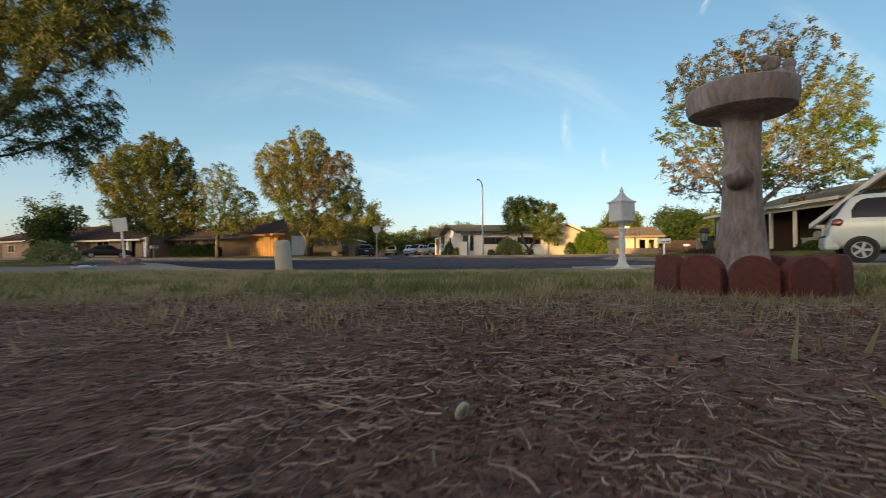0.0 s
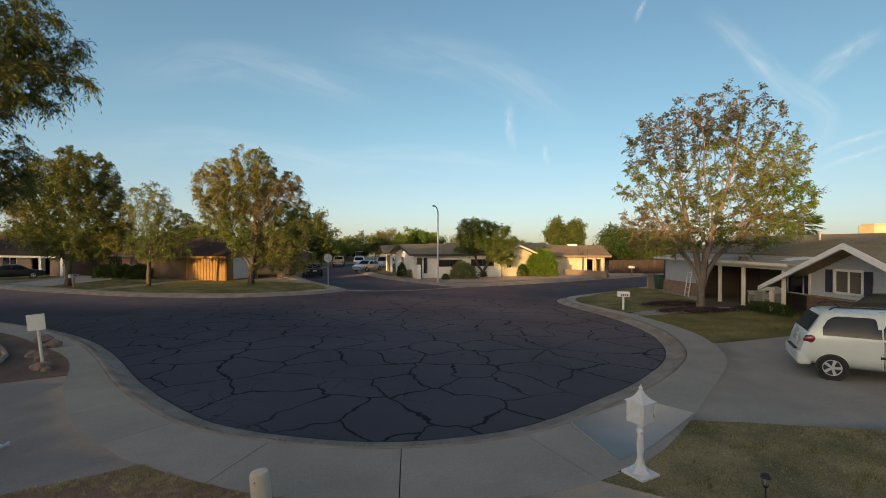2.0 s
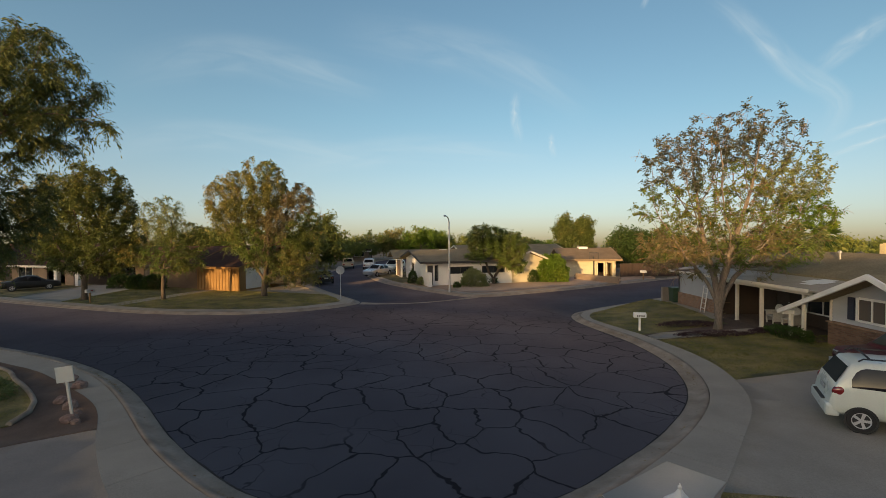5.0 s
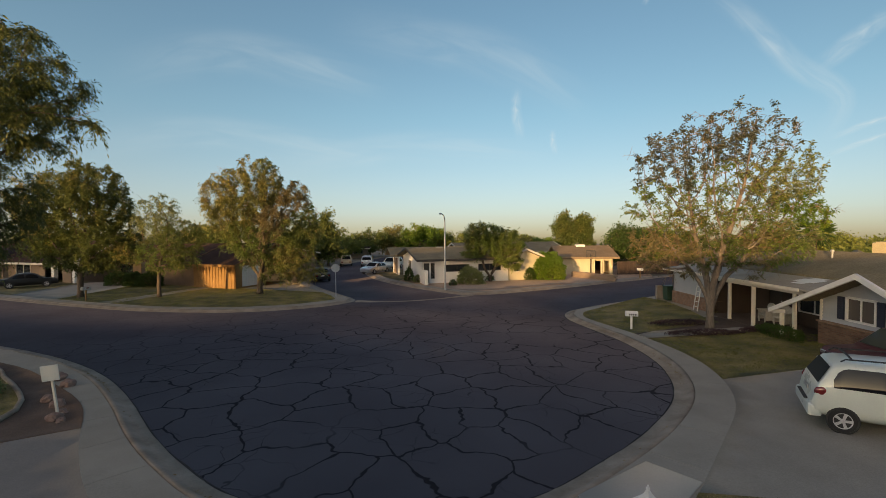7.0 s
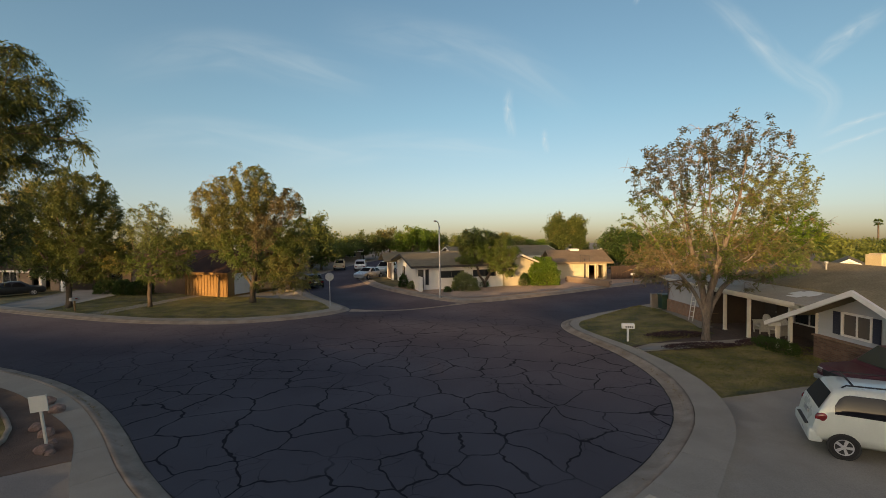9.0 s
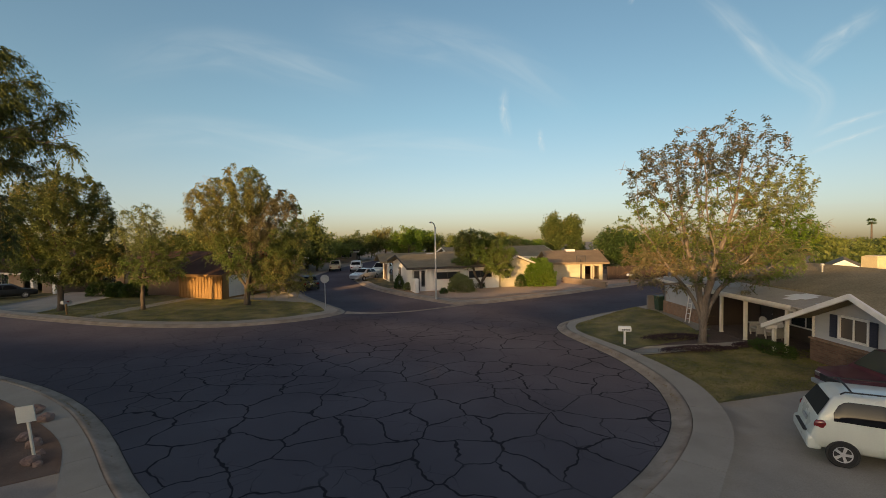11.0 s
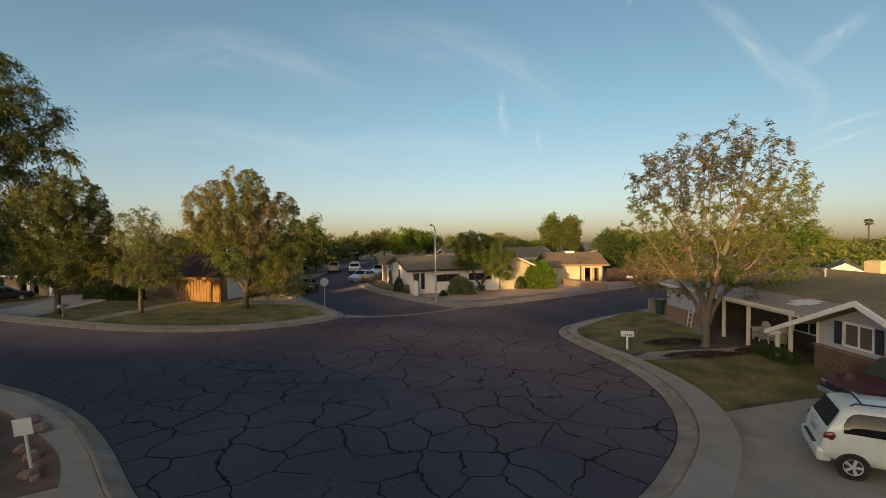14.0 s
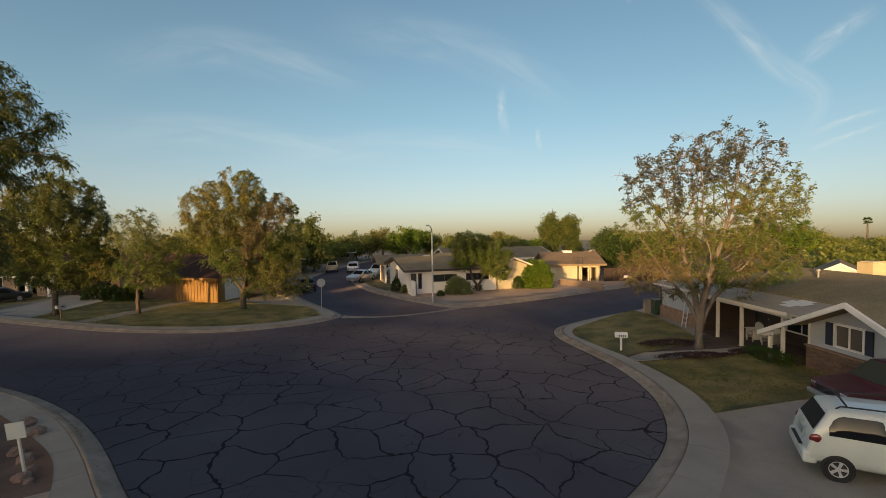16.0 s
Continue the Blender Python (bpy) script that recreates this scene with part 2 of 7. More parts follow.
def cracked_asphalt():
    """Old asphalt: dark aggregate, worn paler areas and sealed cracks that split it into slabs of two or three metres."""
    m, nodes, links, shader = nodes_of("asphalt")
    coords = nodes.new("ShaderNodeTexCoord")
    wander = nodes.new("ShaderNodeTexNoise")
    wander.inputs["Scale"].default_value, wander.inputs["Detail"].default_value = 0.8, 3
    links.new(coords.outputs["Object"], wander.inputs["Vector"])
    shift = nodes.new("ShaderNodeMix")
    shift.data_type, shift.blend_type = "RGBA", "LINEAR_LIGHT"
    shift.inputs[0].default_value = 0.55
    links.new(coords.outputs["Object"], shift.inputs[6])
    links.new(wander.outputs["Color"], shift.inputs[7])
    total = None
    for scale, width, strength in ((0.60, 0.024, 0.95), (1.05, 0.016, 0.6)):
        cells = nodes.new("ShaderNodeTexVoronoi")
        cells.feature, cells.voronoi_dimensions = "DISTANCE_TO_EDGE", "2D"
        cells.inputs["Scale"].default_value = scale
        links.new(shift.outputs[2], cells.inputs["Vector"])
        line = nodes.new("ShaderNodeMapRange")
        line.inputs[1].default_value, line.inputs[2].default_value = width * 0.6, width
        line.inputs[3].default_value, line.inputs[4].default_value = strength, 0.0
        links.new(cells.outputs["Distance"], line.inputs[0])
        gate = nodes.new("ShaderNodeTexNoise")
        gate.inputs["Scale"].default_value = 0.16 if total is None else 0.3
        links.new(coords.outputs["Object"], gate.inputs["Vector"])
        some = nodes.new("ShaderNodeMapRange")
        some.inputs[1].default_value, some.inputs[2].default_value = (0.36, 0.44) if total is None else (0.49, 0.57)
        links.new(gate.outputs[0], some.inputs[0])
        both = nodes.new("ShaderNodeMath")
        both.operation = "MULTIPLY"
        links.new(line.outputs[0], both.inputs[0])
        links.new(some.outputs[0], both.inputs[1])
        if total is None:
            total = both
        else:
            most = nodes.new("ShaderNodeMath")
            most.operation = "MAXIMUM"
            links.new(total.outputs[0], most.inputs[0])
            links.new(both.outputs[0], most.inputs[1])
            total = most
    # the turning circle is cracked most, the streets that lead to it far less
    far, fewer, kept = nodes.new("ShaderNodeVectorMath"), nodes.new("ShaderNodeMapRange"), nodes.new("ShaderNodeMath")
    far.operation, kept.operation = "DISTANCE", "MULTIPLY"
    far.inputs[1].default_value = (-1.0, 18.0, 0.0)
    links.new(coords.outputs["Object"], far.inputs[0])
    fewer.inputs[1].default_value, fewer.inputs[2].default_value, fewer.inputs[3].default_value, fewer.inputs[4].default_value = 9.0, 20.0, 1.0, 0.22
    links.new(far.outputs["Value"], fewer.inputs[0])
    links.new(total.outputs[0], kept.inputs[0])
    links.new(fewer.outputs[0], kept.inputs[1])
    total = kept
    wear, stone = nodes.new("ShaderNodeTexNoise"), nodes.new("ShaderNodeTexNoise")
    wear.inputs["Scale"].default_value, wear.inputs["Detail"].default_value = 0.22, 6
    stone.inputs["Scale"].default_value, stone.inputs["Detail"].default_value = 60, 3
    for n in (wear, stone):
        links.new(coords.outputs["Object"], n.inputs["Vector"])
    worn = nodes.new("ShaderNodeMapRange")
    worn.inputs[1].default_value, worn.inputs[2].default_value = 0.35, 0.75
    links.new(wear.outputs[0], worn.inputs[0])
    base = nodes.new("ShaderNodeMix")
    base.data_type = "RGBA"
    base.inputs[6].default_value, base.inputs[7].default_value = (0.096, 0.0848, 0.0975, 1), (0.137, 0.123, 0.138, 1)
    links.new(worn.outputs[0], base.inputs[0])
    speck = nodes.new("ShaderNodeMapRange")
    speck.inputs[1].default_value, speck.inputs[2].default_value, speck.inputs[3].default_value, speck.inputs[4].default_value = 0.3, 0.7, 0.75, 1.25
    links.new(stone.outputs[0], speck.inputs[0])
    hsv = nodes.new("ShaderNodeHueSaturation")
    links.new(base.outputs[2], hsv.inputs["Color"])
    links.new(speck.outputs[0], hsv.inputs["Value"])
    tar = nodes.new("ShaderNodeMix")
    tar.data_type = "RGBA"
    tar.inputs[7].default_value = (0.026, 0.022, 0.025, 1)
    links.new(total.outputs[0], tar.inputs[0])
    links.new(hsv.outputs[0], tar.inputs[6])
    links.new(tar.outputs[2], shader.inputs["Base Color"])
    sheen = nodes.new("ShaderNodeMapRange")
    sheen.inputs[3].default_value, sheen.inputs[4].default_value = 0.86, 0.84
    links.new(total.outputs[0], sheen.inputs[0])
    links.new(sheen.outputs[0], shader.inputs["Roughness"])
    shader.inputs["Specular IOR Level"].default_value = 0.03
    relief = nodes.new("ShaderNodeBump")
    relief.inputs["Strength"].default_value, relief.inputs["Distance"].default_value = 0.3, 0.01
    links.new(stone.outputs[0], relief.inputs["Height"])
    links.new(relief.outputs[0], shader.inputs["Normal"])
    return m


def brickwork(name, a, b, mortar, width=0.21, height=0.075):
    """Far brickwork: courses, joints and relief."""
    m, nodes, links, shader = nodes_of(name)
    coords = nodes.new("ShaderNodeTexCoord")
    split = nodes.new("ShaderNodeSeparateXYZ")
    links.new(coords.outputs["Object"], split.inputs[0])
    along = nodes.new("ShaderNodeMath")
    links.new(split.outputs[0], along.inputs[0])
    links.new(split.outputs[1], along.inputs[1])
    join = nodes.new("ShaderNodeCombineXYZ")
    links.new(along.outputs[0], join.inputs[0])
    links.new(split.outputs[2], join.inputs[1])
    bricks = nodes.new("ShaderNodeTexBrick")
    bricks.inputs["Scale"].default_value = 1.0
    bricks.inputs["Brick Width"].default_value, bricks.inputs["Row Height"].default_value, bricks.inputs["Mortar Size"].default_value = width, height, 0.008
    bricks.inputs["Color1"].default_value, bricks.inputs["Color2"].default_value, bricks.inputs["Mortar"].default_value = (*a, 1), (*b, 1), (*mortar, 1)
    links.new(join.outputs[0], bricks.inputs["Vector"])
    stain = nodes.new("ShaderNodeTexNoise")
    stain.inputs["Scale"].default_value = 3
    links.new(coords.outputs["Object"], stain.inputs["Vector"])
    hsv = nodes.new("ShaderNodeHueSaturation")
    spread = nodes.new("ShaderNodeMapRange")
    spread.inputs[3].default_value, spread.inputs[4].default_value = 0.6, 1.4
    links.new(stain.outputs[0], spread.inputs[0])
    links.new(spread.outputs[0], hsv.inputs["Value"])
    links.new(bricks.outputs[0], hsv.inputs["Color"])
    links.new(hsv.outputs[0], shader.inputs["Base Color"])
    shader.inputs["Roughness"].default_value = 0.9
    relief = nodes.new("ShaderNodeBump")
    relief.invert = True
    relief.inputs["Distance"].default_value = 0.01
    links.new(bricks.outputs["Fac"], relief.inputs["Height"])
    links.new(relief.outputs[0], shader.inputs["Normal"])
    return m


def glassy(name, tint, rough=0.05, gloss=0.6):
    m, nodes, links, shader = nodes_of(name)
    shader.inputs["Base Color"].default_value = (*tint, 1)
    shader.inputs["Roughness"].default_value = rough
    shader.inputs["Specular IOR Level"].default_value = gloss
    wavy = nodes.new("ShaderNodeTexNoise")
    wavy.inputs["Scale"].default_value = 1.2
    coords = nodes.new("ShaderNodeTexCoord")
    links.new(coords.outputs["Object"], wavy.inputs["Vector"])
    relief = nodes.new("ShaderNodeBump")
    relief.inputs["Strength"].default_value, relief.inputs["Distance"].default_value = 0.1, 0.02
    links.new(wavy.outputs[0], relief.inputs["Height"])
    links.new(relief.outputs[0], shader.inputs["Normal"])
    return m


def paint(name, colour, rough=0.3, coat=0.6, metal=0.0):
    m = surf(name, colour, tuple(c * 0.93 for c in colour), 1.5, 30, rough, 0.0, metal, 0.03)
    m.node_tree.nodes["Principled BSDF"].inputs["Coat Weight"].default_value = coat
    m.node_tree.nodes["Principled BSDF"].inputs["Coat Roughness"].default_value = 0.08
    return m


ASPHALT = cracked_asphalt()
CONCRETE = surf("concrete", (0.268, 0.241, 0.20), (0.372, 0.335, 0.278), 0.6, 35, 0.9, 0.25, grain=0.16, island=0.08, contrast=0.24)
OLD_CONCRETE = surf("old_concrete", (0.185, 0.167, 0.153), (0.252, 0.226, 0.205), 0.5, 35, 0.9, 0.25, grain=0.16)
KERB = surf("kerb_concrete", (0.20, 0.158, 0.118), (0.35, 0.293, 0.238), 1.3, 30, 0.9, 0.3, grain=0.16)
NEW_CONCRETE = surf("pale_concrete", (0.37, 0.36, 0.33), (0.44, 0.425, 0.39), 0.6, 40, 0.88, 0.2, grain=0.1)
BED_SOIL = surf("bed_soil", (0.09, 0.057, 0.041), (0.16, 0.106, 0.079), 0.9, 50, 0.95, 0.9, grain=0.4, depth=0.02)
EARTH = surf("bare_earth", (0.20, 0.155, 0.115), (0.27, 0.22, 0.165), 0.12, 9, 0.95, 0.5, grain=0.25, depth=0.03)
TURF = surf("turf", (0.13, 0.115, 0.045), (0.34, 0.26, 0.125), 0.9, 28, 0.95, 0.9, grain=0.5, depth=0.03, contrast=0.14)
FAR_TURF = surf("watered_turf", (0.10, 0.095, 0.033), (0.265, 0.21, 0.083), 0.7, 16, 0.95, 0.8, grain=0.35, depth=0.03, contrast=0.12)
# gravel tone raised to stand in for low sun missing on the yard
GRAVEL = surf("sunlit_pinkish_gravel", (0.49, 0.335, 0.235), (0.58, 0.42, 0.305), 0.3, 38, 0.95, 0.9, grain=0.35, depth=0.02)
GRASS = foliage("grass_blades", ((0.0, (0.205, 0.18, 0.082)), (0.4, (0.35, 0.285, 0.14)), (0.7, (0.52, 0.41, 0.23)), (1.0, (0.66, 0.52, 0.35))), 1.3, 0.3)
LITTER = surf("dry_litter", (0.17, 0.10, 0.07), (0.38, 0.265, 0.185), 9, 60, 0.9, 0.3, grain=0.3, island=0.55)
TAR = surf("tar", (0.014, 0.012, 0.013), (0.03, 0.026, 0.026), 3, 40, 0.9, 0.4)
DEBRIS = surf("straw_debris", (0.16, 0.11, 0.05), (0.30, 0.22, 0.11), 4, 50, 0.95, 0.2, island=0.4)
STRAW_GRASS = foliage("straw_grass_blades", ((0.0, (0.29, 0.245, 0.105)), (0.4, (0.50, 0.405, 0.20)), (0.7, (0.64, 0.51, 0.29)), (1.0, (0.74, 0.60, 0.40))), 1.3, 0.3)
GREEN_GRASS = foliage("green_grass_blades", ((0.0, (0.115, 0.128, 0.034)), (0.4, (0.185, 0.187, 0.052)), (0.7, (0.255, 0.23, 0.075)), (1.0, (0.34, 0.275, 0.12))), 0.7, 0.3)
FRESH_GRASS = foliage("fresh_grass_blades", ((0.0, (0.13, 0.16, 0.05)), (0.4, (0.21, 0.235, 0.08)), (0.7, (0.32, 0.31, 0.12)), (1.0, (0.46, 0.40, 0.20))), 1.0, 0.3)
MULCH = surf("mulch", (0.075, 0.05, 0.04), (0.12, 0.082, 0.064), 1.2, 40, 0.95, 0.9, grain=0.4, depth=0.03)
BARK = surf("bark", (0.07, 0.053, 0.04), (0.135, 0.105, 0.08), 2.5, 22, 0.95, 1.0, grain=0.4, depth=0.03, stretch=(1, 1, 0.3))
DEAD_TWIG = surf("dead_tan_twigs", (0.20, 0.125, 0.06), (0.33, 0.215, 0.11), 3, 30, 0.95, 0.3, grain=0.3)
PALE_BARK = surf("pale_bark", (0.115, 0.095, 0.08), (0.225, 0.19, 0.161), 2.5, 22, 0.95, 1.0, grain=0.4, depth=0.03, stretch=(1, 1, 0.25))
ROOF = surf("brown_shingles", (0.05, 0.029, 0.022), (0.075, 0.046, 0.036), 0.9, 14, 0.97, 0.6, grain=0.28, depth=0.03, gloss=0.1)
ROOF_GREY = surf("grey_brown_shingles", (0.205, 0.175, 0.115), (0.275, 0.235, 0.16), 0.8, 14, 0.97, 0.6, grain=0.25, depth=0.03, gloss=0.1)
ROOF_TAN = surf("tan_shingles", (0.23, 0.17, 0.11), (0.29, 0.22, 0.15), 0.8, 14, 0.97, 0.6, grain=0.2, depth=0.03, gloss=0.1)
ROOF_PALE = surf("pale_rolled_roofing", (0.30, 0.27, 0.225), (0.40, 0.365, 0.31), 0.7, 18, 0.9, 0.4, grain=0.15)
WHITE_WALL = surf("white_painted_block", (0.76, 0.75, 0.72), (0.83, 0.82, 0.79), 0.8, 12, 0.85, 0.3, grain=0.06)
CREAM_WALL = surf("cream_stucco", (0.54, 0.48, 0.34), (0.61, 0.55, 0.40), 0.8, 20, 0.9, 0.3, grain=0.08)
TAN_WALL = surf("tan_board", (0.25, 0.142, 0.052), (0.34, 0.20, 0.078), 0.9, 15, 0.85, 0.3, grain=0.2)
# reddish brown wood, its colour darkened further for the shade it stands in
FENCE_WOOD = surf("shaded_fence_wood", (0.035, 0.024, 0.02), (0.058, 0.038, 0.03), 1.5, 30, 0.9, 0.4, grain=0.2, island=0.2)
# near-black wall colour holds the deep shade under the porch roof
PORCH_WALL = surf("shaded_porch_wall", (0.045, 0.034, 0.027), (0.066, 0.05, 0.039), 0.8, 12, 0.9, 0.3, grain=0.12)
BOARD_WALL = surf("brown_board", (0.19, 0.128, 0.08), (0.25, 0.17, 0.11), 0.8, 12, 0.9, 0.4, grain=0.15)
BROWN_WALL = surf("brown_block", (0.22, 0.165, 0.125), (0.28, 0.21, 0.16), 0.8, 12, 0.9, 0.4, grain=0.15)
GREY_SIDING = surf("pale_grey_siding", (0.37, 0.39, 0.41), (0.43, 0.45, 0.47), 0.6, 25, 0.7, 0.15, grain=0.05, island=0.05)
TRIM = surf("cream_trim", (0.66, 0.61, 0.52), (0.74, 0.70, 0.61), 1.2, 30, 0.6, 0.1, grain=0.06)
WHITE = surf("white_paint", (0.74, 0.73, 0.70), (0.82, 0.81, 0.79), 4, 50, 0.5, 0.12, grain=0.05)
YELLOW_BOX = surf("cream_enamel", (0.60, 0.50, 0.30), (0.68, 0.58, 0.38), 2, 40, 0.5, 0.1)
DARK_TRIM = surf("dark_trim", (0.035, 0.032, 0.03), (0.055, 0.05, 0.046), 2, 40, 0.6, 0.1)
NAVY = surf("navy_shutter", (0.02, 0.025, 0.045), (0.03, 0.035, 0.06), 2, 40, 0.6, 0.1)
BRICK = brickwork("brown_brick", (0.14, 0.075, 0.048), (0.21, 0.12, 0.078), (0.15, 0.12, 0.09))
RED_BRICK = brickwork("tan_brick", (0.24, 0.135, 0.085), (0.32, 0.19, 0.125), (0.25, 0.21, 0.17))
PANE = glassy("window_glass", (0.025, 0.03, 0.035))
CAR_GLASS = glassy("tinted_glass", (0.010, 0.011, 0.013), 0.4, 0.04)
SIDE_GLASS = glassy("side_window_glass", (0.012, 0.012, 0.016), 0.03, 0.4)
CURTAINED = glassy("curtained_glass", (0.115, 0.10, 0.088), 0.1, 0.4)
RUBBER = surf("rubber", (0.018, 0.018, 0.018), (0.03, 0.03, 0.03), 5, 60, 0.85, 0.3)
ALLOY = surf("alloy", (0.50, 0.50, 0.51), (0.58, 0.58, 0.59), 5, 60, 0.8, 0.05, metal=0.0, gloss=0.15)
STEEL = surf("galvanised_steel", (0.40, 0.41, 0.42), (0.50, 0.51, 0.52), 3, 40, 0.5, 0.1, metal=0.6)
WHITE_CAR = paint("white_car_paint", (0.72, 0.76, 0.70))
RED_CAR = paint("maroon_car_paint", (0.085, 0.016, 0.028), 0.4, 0.4)
BLACK_CAR = paint("black_car_paint", (0.012, 0.013, 0.016), 0.4, 0.2)
DULL_CAR = paint("dusty_black_paint", (0.016, 0.016, 0.018), 0.8, 0.0)
SILVER_CAR = paint("silver_car_paint", (0.52, 0.54, 0.56), 0.3, 0.6, 0.3)
RED_LAMP = paint("red_lamp_glass", (0.22, 0.012, 0.015), 0.15, 1.0)
CLEAR_LAMP = paint("clear_lamp_glass", (0.55, 0.55, 0.55), 0.1, 1.0)
BLACK_PLASTIC = surf("black_plastic", (0.02, 0.02, 0.021), (0.032, 0.032, 0.033), 4, 60, 0.6, 0.1)
STONE = surf("cast_stone", (0.29, 0.21, 0.18), (0.52, 0.42, 0.38), 9, 70, 0.9, 0.9, grain=0.32, depth=0.008, stretch=(1, 1, 0.35), contrast=0.14)
RED_EDGING = surf("red_cast_concrete", (0.14, 0.042, 0.032), (0.20, 0.068, 0.05), 6, 60, 0.92, 0.7, grain=0.28, depth=0.006)
ROCK = surf("rose_rock", (0.21, 0.13, 0.105), (0.31, 0.21, 0.17), 6, 40, 0.9, 0.8, grain=0.2)
BOLLARD = surf("tan_plastic", (0.62, 0.54, 0.41), (0.68, 0.60, 0.47), 3, 40, 0.65, 0.1, grain=0.05)
WHITE_IRON = surf("white_cast_iron", (0.66, 0.66, 0.65), (0.76, 0.76, 0.75), 8, 60, 0.5, 0.25, grain=0.06)


def patchy_lawn():
    """Bare reddish soil worn open round one spot, thin dry turf with bare patches beyond it."""
    m = surf("patchy_lawn", (0.15, 0.108, 0.066), (0.34, 0.25, 0.155), 1.1, 40, 0.95, 0.9, grain=0.5, depth=0.02, contrast=0.13)
    nodes, links, shader = m.node_tree.nodes, m.node_tree.links, m.node_tree.nodes["Principled BSDF"]
    turf = shader.inputs["Base Color"].links[0].from_socket
    coords = nodes.new("ShaderNodeTexCoord")
    soil, patch = nodes.new("ShaderNodeTexNoise"), nodes.new("ShaderNodeTexNoise")
    soil.inputs["Scale"].default_value, soil.inputs["Detail"].default_value = 60, 5
    patch.inputs["Scale"].default_value, patch.inputs["Detail"].default_value = 0.9, 5
    for n in (soil, patch):
        links.new(coords.outputs["Object"], n.inputs["Vector"])
    tone = nodes.new("ShaderNodeMix")
    tone.data_type = "RGBA"
    tone.inputs[6].default_value, tone.inputs[7].default_value = (0.15, 0.077, 0.057, 1), (0.35, 0.20, 0.145, 1)
    links.new(soil.outputs[0], tone.inputs[0])
    away = nodes.new("ShaderNodeVectorMath")
    away.operation = "DISTANCE"
    away.inputs[1].default_value = (0.7, 0.0, 0.3)
    links.new(coords.outputs["Object"], away.inputs[0])
    near = nodes.new("ShaderNodeMapRange")
    near.inputs[1].default_value, near.inputs[2].default_value = 1.2, 2.6
    near.inputs[3].default_value, near.inputs[4].default_value = 0.5, 0.06
    links.new(away.outputs["Value"], near.inputs[0])
    total = nodes.new("ShaderNodeMath")
    links.new(near.outputs[0], total.inputs[0])
    links.new(patch.outputs[0], total.inputs[1])
    edge = nodes.new("ShaderNodeMapRange")
    edge.inputs[1].default_value, edge.inputs[2].default_value = 0.43, 0.57
    links.new(total.outputs[0], edge.inputs[0])
    both = nodes.new("ShaderNodeMix")
    both.data_type = "RGBA"
    links.new(edge.outputs[0], both.inputs[0])
    links.new(turf, both.inputs[6])
    links.new(tone.outputs[2], both.inputs[7])
    links.new(both.outputs[2], shader.inputs["Base Color"])
    return m


PATCHY = patchy_lawn()

# ---- ground, road, kerbs, pavements ----
# Edge of the asphalt on the near side (left arm, turning circle, east arm), with the pavement's width behind it.
NEAR = [(-62, 42, 1.3), (-40, 31.5, 1.3), (-28, 26, 1.3), (-21.4, 23.05, 1.45), (-18.5, 21.7, 1.75), (-15.6, 20.1, 1.6), (-12.7, 18.0, 1.5), (-10.2, 15.6, 1.22),
        (-7.85, 13.0, 1.55), (-6.1, 11.35, 1.8), (-4.6, 10.2, 1.85), (-3.0, 9.6, 2.1), (-1.4, 9.3, 2.3), (0.2, 9.45, 2.4), (1.6, 10.0, 2.4), (3.1, 11.1, 2.1),
        (5.2, 13.0, 1.7), (7.0, 15.25, 1.65), (8.0, 17.6, 1.6), (8.4, 20.0, 1.45), (8.3, 23.0, 1.2), (7.7, 26.0, 1.0), (7.35, 28.4, 1.0), (7.7, 30.3, 1.2),
        (8.9, 31.9, 1.3), (12.2, 34.4, 1.3), (17, 37.4, 1.3), (30, 46, 1.3), (60, 64, 1.3), (110, 95, 1.3)]
WEST = [(-64, 52.5, 1.3), (-45, 43, 1.3), (-33, 37.5, 1.3), (-26.7, 34.8, 1.3), (-21.5, 32.9, 1.3), (-17.3, 32.1, 1.3), (-13.7, 32.0, 1.4), (-10.3, 33.1, 1.5),
        (-8.2, 34.6, 1.6), (-7.0, 36.4, 1.6), (-7.4, 38.1, 1.5), (-9.1, 40.9, 1.3), (-12.2, 46.1, 1.3), (-14.6, 51.3, 1.3), (-16.2, 58, 1.3), (-16.8, 64.5, 1.3),
        (-16.5, 72, 1.3), (-15.5, 84, 1.3), (-10, 112, 1.3)]
EAST = [(-3, 112, 1.3), (-8.5, 84, 1.3), (-10.6, 72, 1.3), (-10.8, 64, 1.3), (-9.2, 57.5, 1.3), (-6.9, 51.5, 1.3), (-3.4, 45.6, 1.3), (-0.2, 41.4, 1.4), (1.8, 39.5, 1.5),
        (4.0, 39.7, 1.4), (6.7, 41.0, 1.3), (12.7, 44.5, 1.3), (17.2, 47.6, 1.3), (21.1, 50.0, 1.3), (24.8, 52.5, 1.3), (40, 62, 1.3), (110, 108, 1.3)]


def edged(rows, side):
    """A smooth edge and the line behind its pavement, on the given side."""
    line = smoothed(rows, 0.45)
    edge, back, out = [], [], []
    for n, p in enumerate(line):
        d = (line[min(n + 1, len(line) - 1)] - line[max(n - 1, 0)])[:2]
        d = d / np.linalg.norm(d)
        normal = np.array((d[1], -d[0])) * side
        edge.append(p[:2])
        out.append(normal)
        back.append(p[:2] + normal * p[2])
    return edge, back, out


near_edge, near_back, near_out = edged(NEAR, 1)
west_edge, west_back, west_out = edged(WEST, -1)
east_edge, east_back, east_out = edged(EAST, -1)


